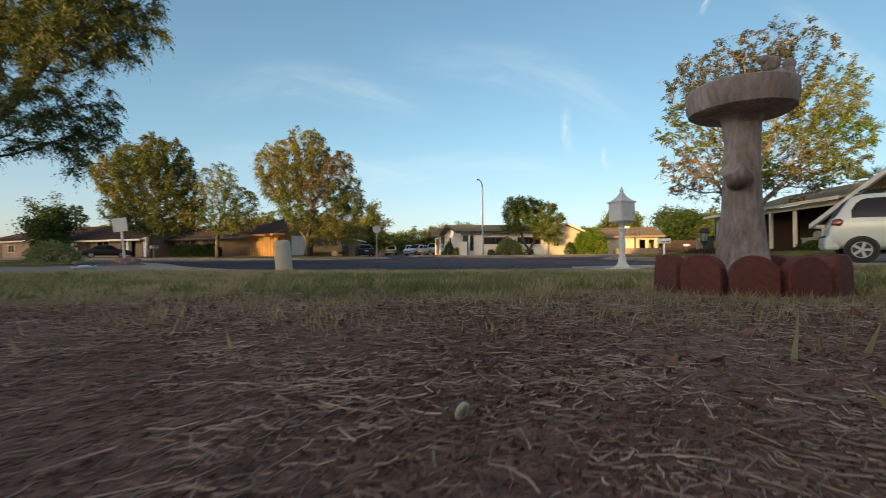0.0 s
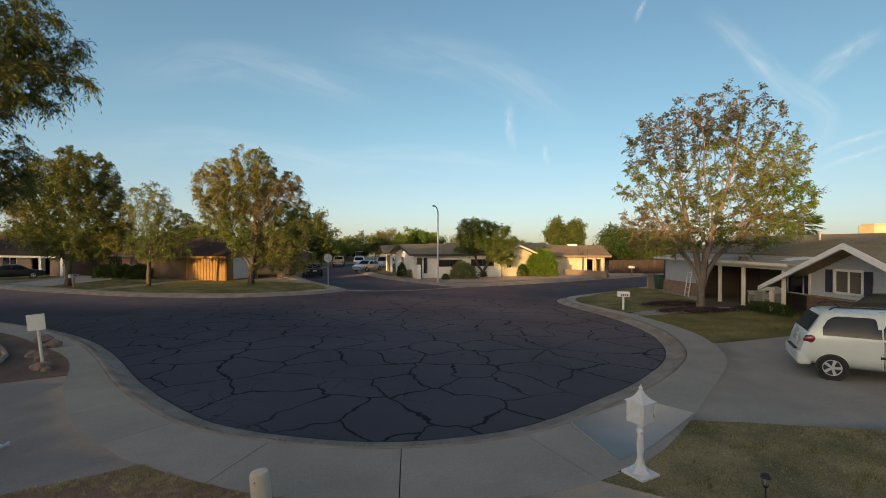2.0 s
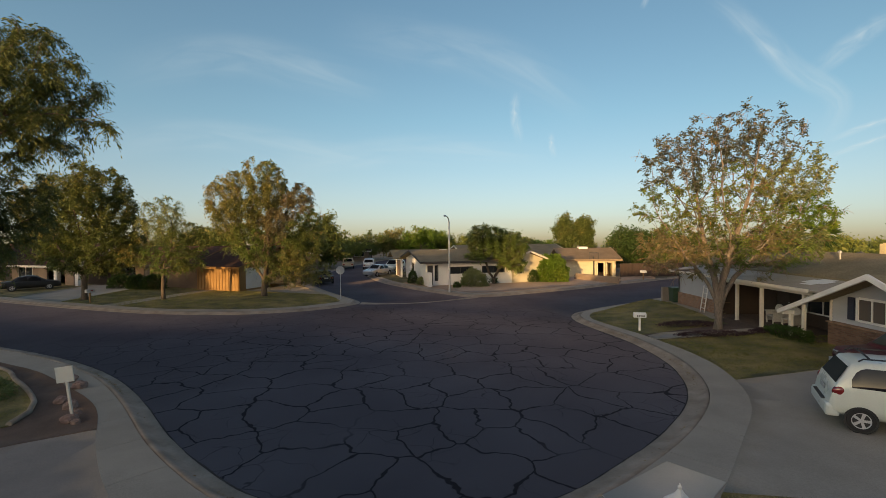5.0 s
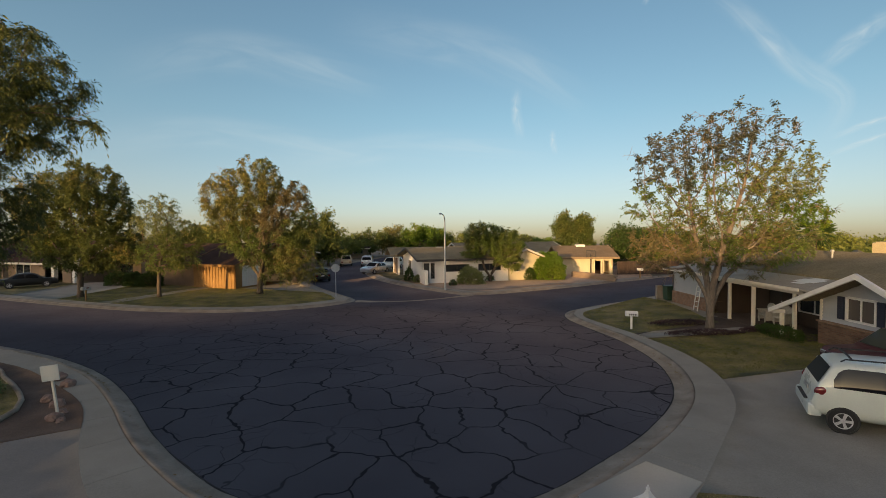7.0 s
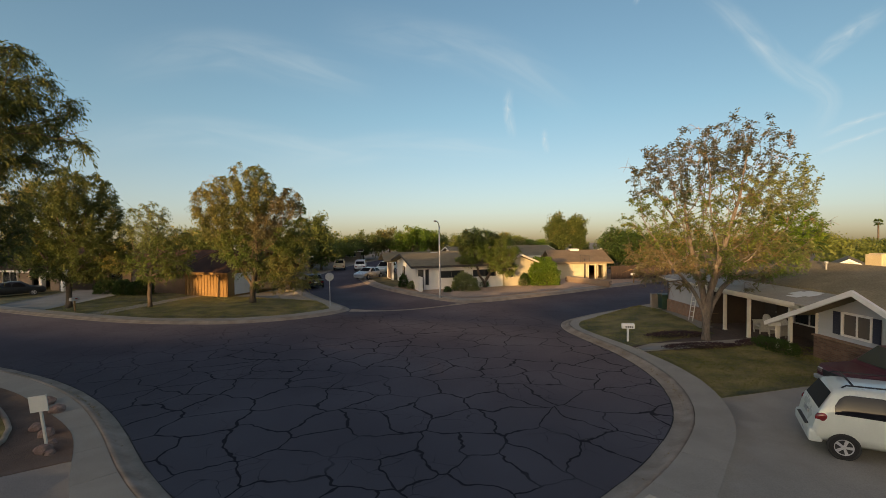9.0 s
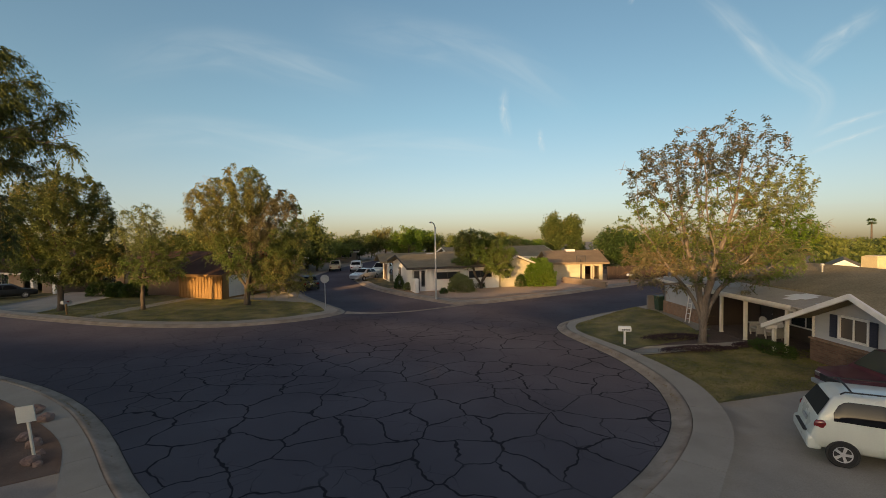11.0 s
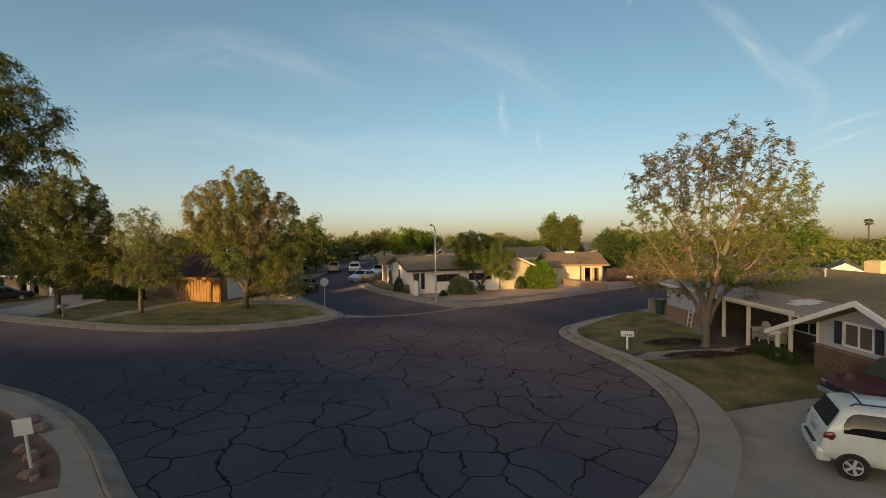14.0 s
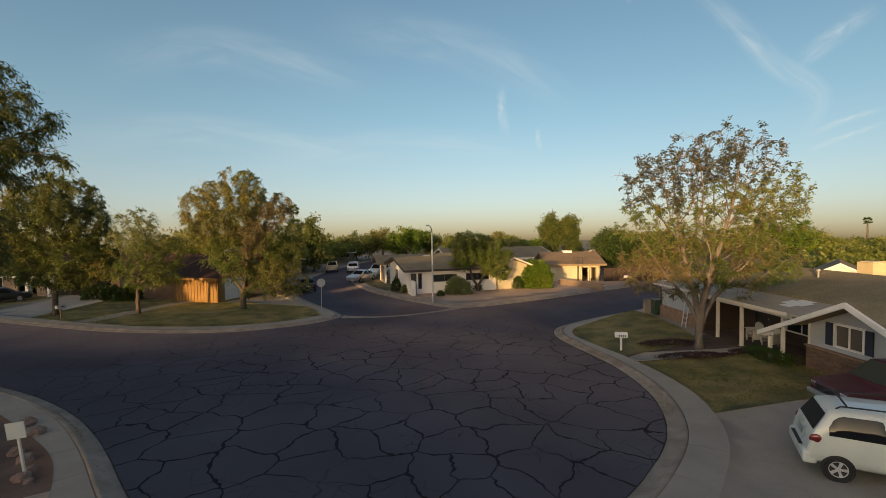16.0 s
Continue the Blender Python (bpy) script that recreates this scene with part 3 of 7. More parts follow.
def stretch_of(line, a, b):
    """The piece of a line between the points nearest to a and b."""
    near = [int(np.argmin([np.hypot(*(p - np.array(q))) for p in line])) for q in (a, b)]
    piece = line[min(near): max(near) + 1]
    return [tuple(p) for p in (piece if near[0] <= near[1] else piece[::-1])]


def kerb_line(name, edge, out, label):
    """A rolled kerb with its gutter pan."""
    bm = bmesh.new()
    rows = []
    for p, normal in zip(edge, out):
        wobble = 0.006 * noise.noise((p[0] * 1.7, p[1] * 1.7, 0))
        rows.append([bm.verts.new((*(p + normal * d), z + wobble)) for d, z in ((-0.02, -0.2), (0.0, 0.006), (0.26, 0.012), (0.38, 0.075), (0.46, 0.125), (0.58, 0.14), (0.60, 0.0))])
    for a, b in zip(rows, rows[1:]):
        for k in range(len(a) - 1):
            bm.faces.new((a[k], b[k], b[k + 1], a[k + 1])).smooth = True
    bmesh.ops.recalc_face_normals(bm, faces=bm.faces)
    return whole(name, bm, KERB, label, "kerb", kind="structure")


kerb_line("kerb_south", near_edge, near_out, "worn pale concrete rolled kerb along the asphalt turning circle")
kerb_line("kerb_west", west_edge, west_out, "worn pale concrete rolled kerb beside the corner lawn")
kerb_line("kerb_east", east_edge, east_out, "worn pale concrete rolled kerb beside the gravel yard")


def lawn_height(x, y):
    """The yards rise gently from the pavement towards the houses."""
    rise = 0.17 + 0.02 * noise.noise((x * 0.4, y * 0.4, 3)) + 0.012 * noise.noise((x * 2.1, y * 2.1, 7))
    if y < 12 and -9 < x < 10:
        rise += 0.16 * max(0.0, min(1.0, (7.6 - y) / 6.0))
    if x > 9 and y > 15 and y < 40:
        rise += 0.25 * max(0.0, min(1.0, (x - 10.2) / 4.0))
    return rise


def paved_height(x, y):
    return lawn_height(x, y) - 0.015


ground = bmesh.new()
steps = [-3000, -900, -500, -300, -200, -130, -100, -70, *range(-40, 130, 10), 160, 200, 260, 340, 500, 800, 1500, 4000]
grid = [[ground.verts.new((x, y, -0.08 - 0.026 * max(0.0, math.hypot(x, y) - 120))) for x in steps] for y in steps]
for r0, r1 in zip(grid, grid[1:]):
    for k in range(len(steps) - 1):
        ground.faces.new((r0[k], r0[k + 1], r1[k + 1], r1[k]))
whole("ground", ground, EARTH, "dry brown desert earth reaching the horizon", "ground", kind="structure")

road_outline = [*[tuple(p) for p in near_edge], *[tuple(p) for p in east_edge[::-1]], *[tuple(p) for p in west_edge[::-1]]]
whole("road", sheet(bmesh.new(), road_outline, lambda x, y: 0.0, 0.0, 0.05), ASPHALT, "dark old asphalt street and turning circle with sealed cracks", "road", kind="structure")

# open joint between asphalt and kerb, and the dry debris that gathers in the kerb's bend
joint = bmesh.new()
prev = None
for p, normal in zip(near_edge, near_out):
    w = 0.03 + 0.03 * noise.noise((p[0] * 1.3, p[1] * 1.3, 5)) + 0.02 * noise.noise((p[0] * 6, p[1] * 6, 9))
    pair = [joint.verts.new((*(p - normal * max(w, 0.008)), 0.004)), joint.verts.new((*(p + normal * 0.012), 0.0075))]
    if prev:
        joint.faces.new((prev[0], pair[0], pair[1], prev[1]))
    prev = pair
whole("edge_joint", joint, TAR, "dark open joint between the asphalt and the kerb", "joint", kind="structure")
rs = np.random.RandomState(77)
picks = rs.randint(0, len(near_edge) - 1, 16000)
f = rs.rand(len(picks))[:, None]
mid = np.array(near_edge)[picks] * (1 - f) + np.array(near_edge)[picks + 1] * f
bank = 0.37 + 0.035 * rs.normal(size=len(picks)) - 0.06 * field(mid[:, 0], mid[:, 1], 2.0, 78)
spot2 = mid + np.array(near_out)[picks] * bank[:, None]
keep = (rs.rand(len(picks)) < np.clip((field(mid[:, 0], mid[:, 1], 2.2, 79) - 0.35) * 2.5, 0.03, 1)) & (mid[:, 1] < 34) & (mid[:, 0] > -22)
spot2, bank = spot2[keep], bank[keep]
height = np.interp(bank, (0.26, 0.38, 0.46, 0.58), (0.012, 0.075, 0.125, 0.14)) + 0.008
q = rs.normal(0, 1, (len(bank), 3, 3)) * np.array((0.03, 0.03, 0.008))
tri = np.stack([spot2[:, 0], spot2[:, 1], height], 1)[:, None] + q
tagged(arrays("kerb_debris", tri.reshape(-1, 3), np.arange(len(tri) * 3).reshape(-1, 3), DEBRIS), "dry straw and dust caught along the kerb", "plant litter", kind="stuff")

# shallow concrete gutter across the mouth of the side street
gutter = bmesh.new()
across = smoothed([(-6.9, 36.6, 0.6), (-4.8, 36.2, 0.28), (-2.2, 36.6, 0.24), (0.4, 38.0, 0.26), (2.4, 39.6, 0.6)], 0.6)
for p, q in zip(across, across[1:]):
    ring = [(p[0], p[1] - p[2]), (q[0], q[1] - q[2]), (q[0], q[1] + q[2]), (p[0], p[1] + p[2])]
    gutter.faces.new([gutter.verts.new((x, y, 0.006)) for x, y in ring])
whole("gutter", gutter, KERB, "shallow concrete valley gutter across the side street", "gutter", kind="structure")

BED_LEFT = [*stretch_of(near_back, (-34, 27.4), (-10.1, 13.2)), (-11.2, 12.3), (-18, 7), (-30, 10), (-40, 24)]
DRIVE_LEFT = [*stretch_of(near_back, (-10.1, 13.2), (-5.0, 8.5)), (-6.2, 7.3), (-13, 1), (-22, -6), (-27, -1), (-18, 7), (-11.2, 12.3)]
LAWN_FRONT = [*stretch_of(near_back, (-5.0, 8.5), (1.0, 7.05)), (1.3, 6.85), (1.75, 6.5), (2.3, 6.05), (2.9, 5.6), (3.5, 5.2), (5.6, 4.3), (8, 3.4), (10, -14), (-22, -14), (-22, -6), (-13, 1), (-6.2, 7.3)]
FOOTPATH = [*stretch_of(near_back, (1.0, 7.05), (2.1, 7.6)), (2.5, 7.3), (3.2, 6.8), (3.9, 6.4), (5, 5.9), (9.5, 4.3), (14, 2.7), (13, 1.4), (8, 3.4), (5.6, 4.3), (3.5, 5.2), (2.9, 5.6), (2.3, 6.05), (1.75, 6.5), (1.3, 6.85)]
LAWN_RIGHT = [*stretch_of(near_back, (2.1, 7.6), (4.9, 9.9)), (8.1, 9.2), (14, 7.8), (24, 5), (24, -1), (14, 2.7), (9.5, 4.3), (5, 5.9), (3.9, 6.4), (3.2, 6.8), (2.5, 7.3)]
DRIVE_RIGHT = [*stretch_of(near_back, (4.9, 9.9), (9.2, 16.6)), (12.6, 17.1), (16.2, 17.5), (30, 19), (30, 3.3), (24, 5), (14, 7.8), (8.1, 9.2)]
LAWN_MID = [*stretch_of(near_back, (9.2, 16.6), (9.6, 22.7)), (14.8, 22.7), (17.4, 21.9), (16.4, 20.4), (16.2, 17.5), (12.6, 17.1)]
PATH_BED = [*stretch_of(near_back, (9.6, 22.7), (9.4, 23.5)), (10.5, 24.1), (14.4, 25.0), (14.4, 26.4), (18.5, 27), (18.5, 21.9), (17.4, 21.9), (14.8, 22.7)]
LAWN_FAR = [*stretch_of(near_back, (9.4, 23.5), (14.9, 34.3)), (15.2, 32.6), (14.9, 28.7), (14.4, 26.4), (14.4, 25.0), (10.5, 24.1)]
DRIVE_FAR = [*stretch_of(near_back, (14.9, 34.3), (25, 41.2)), (25, 33), (22, 27), (18.5, 27), (14.4, 26.4), (14.9, 28.7), (15.2, 32.6)]
LAWN_WEST = [*stretch_of(west_back, (-31.5, 38.4), (-10.6, 41.0)), (-16.5, 43.4), (-24.5, 46.5), (-31.5, 49.5)]
DRIVE_WEST = [*stretch_of(west_back, (-38, 41.2), (-31.5, 38.4)), (-31.5, 49.5), (-39, 52)]
LAWN_FAR_WEST = [*stretch_of(west_back, (-63, 54), (-38, 41.2)), (-39, 52), (-60, 62)]
DRIVE_NORTH = [*stretch_of(west_back, (-10.6, 41.0), (-15.2, 49.6)), (-24, 51), (-24.5, 46.5), (-16.5, 43.4)]
YARD_EAST = [*stretch_of(east_back, (-4.8, 50.3), (25.5, 51.5)), (26, 62), (8, 62), (-2, 58)]
LAWN_EAST = [*stretch_of(east_back, (-8.8, 60), (-4.8, 50.3)), (-2, 58), (-5, 66)]


def surface(name, outline, material, label, category, height=lawn_height, step=0.8, kind="structure"):
    return whole(name, sheet(bmesh.new(), outline, height, step), material, label, category, kind=kind)


surface("planting_bed", BED_LEFT, BED_SOIL, "brown gravelly soil bed beside the pavement", "soil bed")
surface("driveway_west", DRIVE_LEFT, OLD_CONCRETE, "plain worn grey concrete driveway", "driveway", paved_height)
surface("front_lawn", LAWN_FRONT, PATCHY, "patchy dry lawn with bare brown soil", "lawn", step=0.3)
surface("footpath", FOOTPATH, CONCRETE, "narrow grey concrete garden footpath", "footpath", paved_height, 0.5)
surface("side_lawn", LAWN_RIGHT, TURF, "mown dry green and brown lawn", "lawn", step=0.5)
surface("driveway_east", DRIVE_RIGHT, CONCRETE, "wide worn grey concrete driveway", "driveway", paved_height)
surface("middle_lawn", LAWN_MID, FAR_TURF, "short dull green lawn with bare patches", "lawn")
surface("flower_bed", PATH_BED, MULCH, "dark mulched flower bed in front of the porch", "flower bed")
surface("corner_lawn", LAWN_FAR, FAR_TURF, "short olive lawn inside the kerb's bend", "lawn")
surface("driveway_far", DRIVE_FAR, CONCRETE, "grey concrete driveway beyond the lawn", "driveway", paved_height)
surface("west_lawn", LAWN_WEST, FAR_TURF, "wide olive lawn under three street trees", "lawn", step=1.5)
surface("driveway_north_west", DRIVE_WEST, CONCRETE, "pale concrete driveway across the street", "driveway", paved_height, 2)
surface("far_west_lawn", LAWN_FAR_WEST, FAR_TURF, "dry lawn in front of a low house", "lawn", step=2)
surface("driveway_north", DRIVE_NORTH, CONCRETE, "shaded concrete driveway behind a street tree", "driveway", paved_height, 2)
surface("gravel_yard", YARD_EAST, GRAVEL, "pinkish desert gravel yard of the corner house", "gravel yard", step=2)
surface("east_lawn", LAWN_EAST, FAR_TURF, "small dull lawn beside the side street", "lawn", step=2)


def pavement(name, edge, back, out, first, last, label):
    """Concrete paving slabs between kerb and yards, each a piece with open joints."""
    base = empty(name, label=label, category="pavement", kind="structure")
    a, b = sorted(int(np.argmin([np.hypot(*(p - np.array(q))) for p in edge])) for q in (first, last))
    n = a
    while n + 3 < b:
        m = n + 4
        bm = bmesh.new()
        low, high = [], []
        for k in range(n, m + 1):
            front, behind = edge[k] + out[k] * 0.602, back[k]
            if k in (n, m):
                nudge = (edge[m] - edge[n]) / np.linalg.norm(edge[m] - edge[n]) * (0.008 if k == n else -0.008)
                front, behind = front + nudge, behind + nudge
            low.append(bm.verts.new((*front, 0.142)))
            high.append(bm.verts.new((*behind, lawn_height(*behind) - 0.012)))
        tops = [bm.faces.new((low[k], low[k + 1], high[k + 1], high[k])) for k in range(4)]
        made = bmesh.ops.extrude_face_region(bm, geom=tops)
        for v in made["geom"]:
            if isinstance(v, bmesh.types.BMVert):
                v.co.z -= 0.12
        bmesh.ops.recalc_face_normals(bm, faces=bm.faces)
        part("slab", bm, CONCRETE, base)
        n = m
    return base


pavement("pavement_south", near_edge, near_back, near_out, (-40, 31.5), (30, 46), "grey concrete pavement slabs round the turning circle")
pavement("pavement_west", west_edge, west_back, west_out, (-45, 43), (-16.2, 58), "grey concrete pavement slabs beside the corner lawn")
pavement("pavement_east", east_edge, east_back, east_out, (-9.2, 57.5), (24.8, 52.5), "grey concrete pavement slabs beside the gravel yard")

# paler new slab in the pavement by the mailbox
whole("apron", sheet(bmesh.new(), [(2.35, 9.75), (2.62, 8.15), (3.4, 8.65), (5.0, 10.15), (4.25, 11.05)], lambda x, y: 0.172 if y < 10.2 else 0.16, 0, 0.1), NEW_CONCRETE, "paler newly poured concrete apron in the pavement", "pavement", kind="structure")
# garden path through the flower bed and across the west lawn
surface("garden_path", [(9.55, 22.75), (14.7, 22.75), (15.6, 23.8), (10.5, 24.05), (9.45, 23.4)], CONCRETE, "narrow concrete path through the flower bed", "footpath", lambda x, y: lawn_height(x, y) + 0.02)
surface("lawn_path", [(-26.5, 35.9), (-25.0, 35.3), (-22.2, 45.6), (-23.4, 46.0)], CONCRETE, "straight concrete path across the west lawn", "footpath", lambda x, y: lawn_height(x, y) + 0.012)


def blades(name, outline, count, seed, tall, bare, label, box_of=None, thick=0.004, mat=None):
    """Grass blades over an outline, thinner where bare(x, y) is high."""
    rs = np.random.RandomState(seed)
    xs, ys = np.array(outline)[:, 0], np.array(outline)[:, 1]
    x0, x1, y0, y1 = box_of or (xs.min(), xs.max(), ys.min(), ys.max())
    x, y = rs.uniform(x0, x1, count * 3), rs.uniform(y0, y1, count * 3)
    tufts = field(x, y, 0.11, seed + 1)
    keep = inside(x, y, outline) & (rs.rand(len(x)) > bare(x, y)) & (rs.rand(len(x)) < 0.06 + 1.25 * tufts**2.6)
    x, y = x[keep][:count], y[keep][:count]
    z = np.array([lawn_height(a, b) for a, b in zip(x, y)]) - 0.005
    h = tall * (0.45 + 0.9 * rs.rand(len(x))) * (0.55 + 0.9 * field(x, y, 0.5, seed + 2))
    a, lean = rs.uniform(0, 2 * math.pi, len(x)), rs.uniform(0.1, 0.9, len(x)) * h
    b = rs.uniform(0, 2 * math.pi, len(x))
    dx, dy = np.cos(a) * thick * (0.6 + 0.8 * rs.rand(len(x))), np.sin(a) * thick
    v = np.stack([np.stack([x - dx, y - dy, z], 1), np.stack([x + dx, y + dy, z], 1), np.stack([x + np.cos(b) * lean, y + np.sin(b) * lean, z + h], 1)], 1)
    ob = arrays(name, v.reshape(-1, 3), np.arange(len(x) * 3).reshape(-1, 3), mat or GRASS)
    return tagged(ob, label, "grass", kind="stuff")


def near_bare(x, y):
    """Bare soil round the start, in patches further out."""
    hollow = np.exp(-(((x - 0.7) / 2.9) ** 2 + ((y + 0.1) / (1.5 + 0.9 * (field(x, y, 0.5, 43) - 0.5))) ** 2) ** 4)
    right = np.exp(-(((x - 1.2) / 1.6) ** 2 + ((y - 4.2) / 1.6) ** 2) ** 2)
    left = np.exp(-(((x + 4.3) / 2.3) ** 2 + ((y - 5.6) / 2.2) ** 2) ** 2)
    patches = np.clip((0.6 * field(x, y, 1.1, 40) + 0.4 * field(x, y, 0.35, 41) - 0.42) * 3.0, 0, 0.9)
    return np.clip(np.maximum(hollow * 1.05, np.maximum(patches, np.maximum(right * 0.75, left * 0.93))), 0, 0.985)


blades("lawn_grass", LAWN_FRONT, 330000, 21, 0.034, near_bare, "short dry green and straw grass on the front lawn", (-7, 4.5, 0.8, 9), 0.0019)
blades("lawn_tufts", LAWN_FRONT, 80000, 71, 0.038, lambda x, y: np.clip(np.maximum((field(x, y, 0.8, 72) - 0.35) * 2.2, (3.4 - np.hypot(x - 0.7, y)) * 2), 0, 1), "taller straw-coloured tufts on the front lawn", (-9, 5, 1.5, 9), 0.006)


def clumps(name, outline, count, seed, bare, label, box_of, tall, mat):
    """Separate tufts of grass with soil between them, each a spray of blades from one root."""
    rs = np.random.RandomState(seed)
    x0, x1, y0, y1 = box_of
    cx, cy = rs.uniform(x0, x1, count * 3), rs.uniform(y0, y1, count * 3)
    keep = inside(cx, cy, outline) & (rs.rand(len(cx)) > bare(cx, cy))
    cx, cy = cx[keep][:count], cy[keep][:count]
    many = np.repeat(np.arange(len(cx)), rs.randint(18, 60, len(cx)))
    size = (rs.uniform(0.5, 1.4, len(cx)) * (0.7 + 0.6 * field(cx, cy, 0.9, seed + 1)))[many]
    a, r = rs.uniform(0, 2 * math.pi, len(many)), np.abs(rs.normal(0, 0.030, len(many))) * size
    x, y = cx[many] + np.cos(a) * r, cy[many] + np.sin(a) * r
    z = np.array([lawn_height(p, q) for p, q in zip(cx, cy)])[many] - 0.004
    h = tall * size * rs.uniform(0.5, 1.15, len(many))
    lean = h * rs.uniform(0.1, 0.9, len(many))
    turn, thick = rs.uniform(0, 2 * math.pi, len(many)), 0.0038 * rs.uniform(0.6, 1.4, len(many))
    dx, dy = np.cos(turn) * thick, np.sin(turn) * thick
    b = a + rs.normal(0, 0.5, len(many))
    v = np.stack([np.stack([x - dx, y - dy, z], 1), np.stack([x + dx, y + dy, z], 1), np.stack([x + np.cos(b) * lean, y + np.sin(b) * lean, z + h], 1)], 1)
    return tagged(arrays(name, v.reshape(-1, 3), np.arange(len(v) * 3).reshape(-1, 3), mat), label, "grass", kind="stuff")


clumps("grass_clumps", LAWN_FRONT, 6500, 91, lambda x, y: np.clip(np.maximum(near_bare(x, y) ** 2 * 0.9 + (field(x, y, 0.9, 92) - 0.6), (2.6 - np.hypot(x - 0.7, y)) * 1.2), 0, 1), "separate straw-green grass clumps with soil between them", (-7.5, 4.5, 1.2, 8.9), 0.042, STRAW_GRASS)
clumps("green_clumps", LAWN_FRONT, 2400, 97, lambda x, y: np.clip(np.maximum((field(x, y, 0.7, 98) - 0.5) * 3, (1.75 + 0.5 * field(x, y, 0.5, 99) - np.hypot((x - 0.7) * 0.6, y)) * 4), 0, 1), "soft green grass clumps along the edge of the bare soil", (-6, 4.2, 1.2, 4.4), 0.05, FRESH_GRASS)
blades("side_lawn_tufts", LAWN_RIGHT, 36000, 75, 0.045, lambda x, y: np.clip((field(x, y, 0.8, 76) - 0.4) * 2.4, 0, 0.97), "taller straw-coloured tufts by the footpath", (2, 13, 2, 10.5), 0.007, GREEN_GRASS)
blades("rear_lawn_grass", LAWN_FRONT, 60000, 81, 0.05, near_bare, "short dry grass on the lawn behind the bare spot", (-14, 8, -10, 0.8), 0.005)
blades("side_lawn_grass", LAWN_RIGHT, 45000, 25, 0.045, lambda x, y: np.clip((field(x, y, 1.3, 44) - 0.55) * 2, 0, 0.8), "short green and straw grass by the footpath", (2, 13, 2, 10.5))
blades("middle_lawn_grass", LAWN_MID, 26000, 27, 0.05, lambda x, y: np.clip((field(x, y, 1.6, 46) - 0.5) * 2, 0, 0.8), "short green grass on the middle lawn", thick=0.01, mat=GREEN_GRASS)
blades("corner_lawn_grass", LAWN_FAR, 22000, 29, 0.05, lambda x, y: np.clip((field(x, y, 1.6, 48) - 0.6) * 2, 0, 0.8), "short olive grass on the corner lawn", thick=0.01, mat=GREEN_GRASS)
blades("west_lawn_grass", LAWN_WEST, 40000, 31, 0.06, lambda x, y: np.clip((field(x, y, 2.2, 50) - 0.6) * 2, 0, 0.8), "short olive grass on the west lawn", thick=0.02, mat=GREEN_GRASS)

# dry stems, chips and leaf bits on the bare soil
rs = np.random.RandomState(5)
count = 130000
lx = np.concatenate([rs.normal(0.6, 1.0, count * 3 // 4), rs.uniform(-6, 4, count // 4)])
ly = np.concatenate([0.2 + np.abs(rs.normal(0, 0.75, count * 3 // 4)), rs.uniform(0.2, 8, count // 4)])
keep = inside(lx, ly, LAWN_FRONT)
lx, ly = lx[keep], ly[keep]
lz = np.array([lawn_height(a, b) for a, b in zip(lx, ly)])
a, long, wide, tip = rs.uniform(0, 2 * math.pi, len(lx)), rs.gamma(1.1, 0.0031, len(lx)) + 0.001, rs.uniform(0.0003, 0.0009, len(lx)), rs.uniform(0.0, 0.35, len(lx))
ux, uy = np.cos(a), np.sin(a)
lift = rs.uniform(0.001, 0.006, len(lx))
corners = [np.stack([lx + s * ux * long - q * uy * wide, ly + s * uy * long + q * ux * wide, lz + lift + (s + 1) * tip * long * 0.5 + 0.0006 * q], 1) for s, q in ((-1, -1), (1, -0.4), (1, 0.4), (-1, 1))]
tagged(arrays("dry_stems", np.stack(corners, 1).reshape(-1, 3), np.arange(len(lx) * 4).reshape(-1, 4), LITTER), "dry straw stems and chips scattered on bare soil", "plant litter", kind="stuff")

# longer twigs and straws that lie across one another
TWIGS = surf("pale_straw_twigs", (0.21, 0.14, 0.10), (0.50, 0.375, 0.28), 14, 70, 0.9, 0.3, grain=0.25, island=0.5)
count = 34000
tx = np.concatenate([rs.normal(0.6, 1.1, count * 3 // 4), rs.uniform(-5, 4, count - count * 3 // 4)])
ty = np.concatenate([0.35 + np.abs(rs.normal(0, 0.8, count * 3 // 4)), rs.uniform(0.3, 4.5, count - count * 3 // 4)])
keep = inside(tx, ty, LAWN_FRONT) & (rs.rand(count) < 0.12 + 1.5 * field(tx, ty, 0.16, 95) ** 2.2)
tx, ty = tx[keep], ty[keep]
tz = np.array([lawn_height(p, q) for p, q in zip(tx, ty)])
a, half, thin = rs.uniform(0, 2 * math.pi, len(tx)), np.minimum(rs.gamma(1.3, 0.0055, len(tx)) + 0.003, 0.035), rs.uniform(0.0004, 0.0010, len(tx))
bend, rise = rs.normal(0, 0.25, len(tx)), rs.uniform(0.002, 0.007, len(tx))
tilt = rs.normal(0, 0.12, len(tx))
ring = []
for f in (-1.0, 0.0, 1.0):
    mx, my = tx + f * half * np.cos(a) - bend * half * (1 - f * f) * np.sin(a), ty + f * half * np.sin(a) + bend * half * (1 - f * f) * np.cos(a)
    mz = tz + rise + np.abs(f * half * tilt)
    for q, up in ((-1, 0.0), (0, 1.3), (1, 0.0)):
        ring.append(np.stack([mx - q * thin * np.sin(a), my + q * thin * np.cos(a), mz + up * thin], 1))
quads = np.array([(0, 3, 4, 1), (1, 4, 5, 2), (3, 6, 7, 4), (4, 7, 8, 5)])
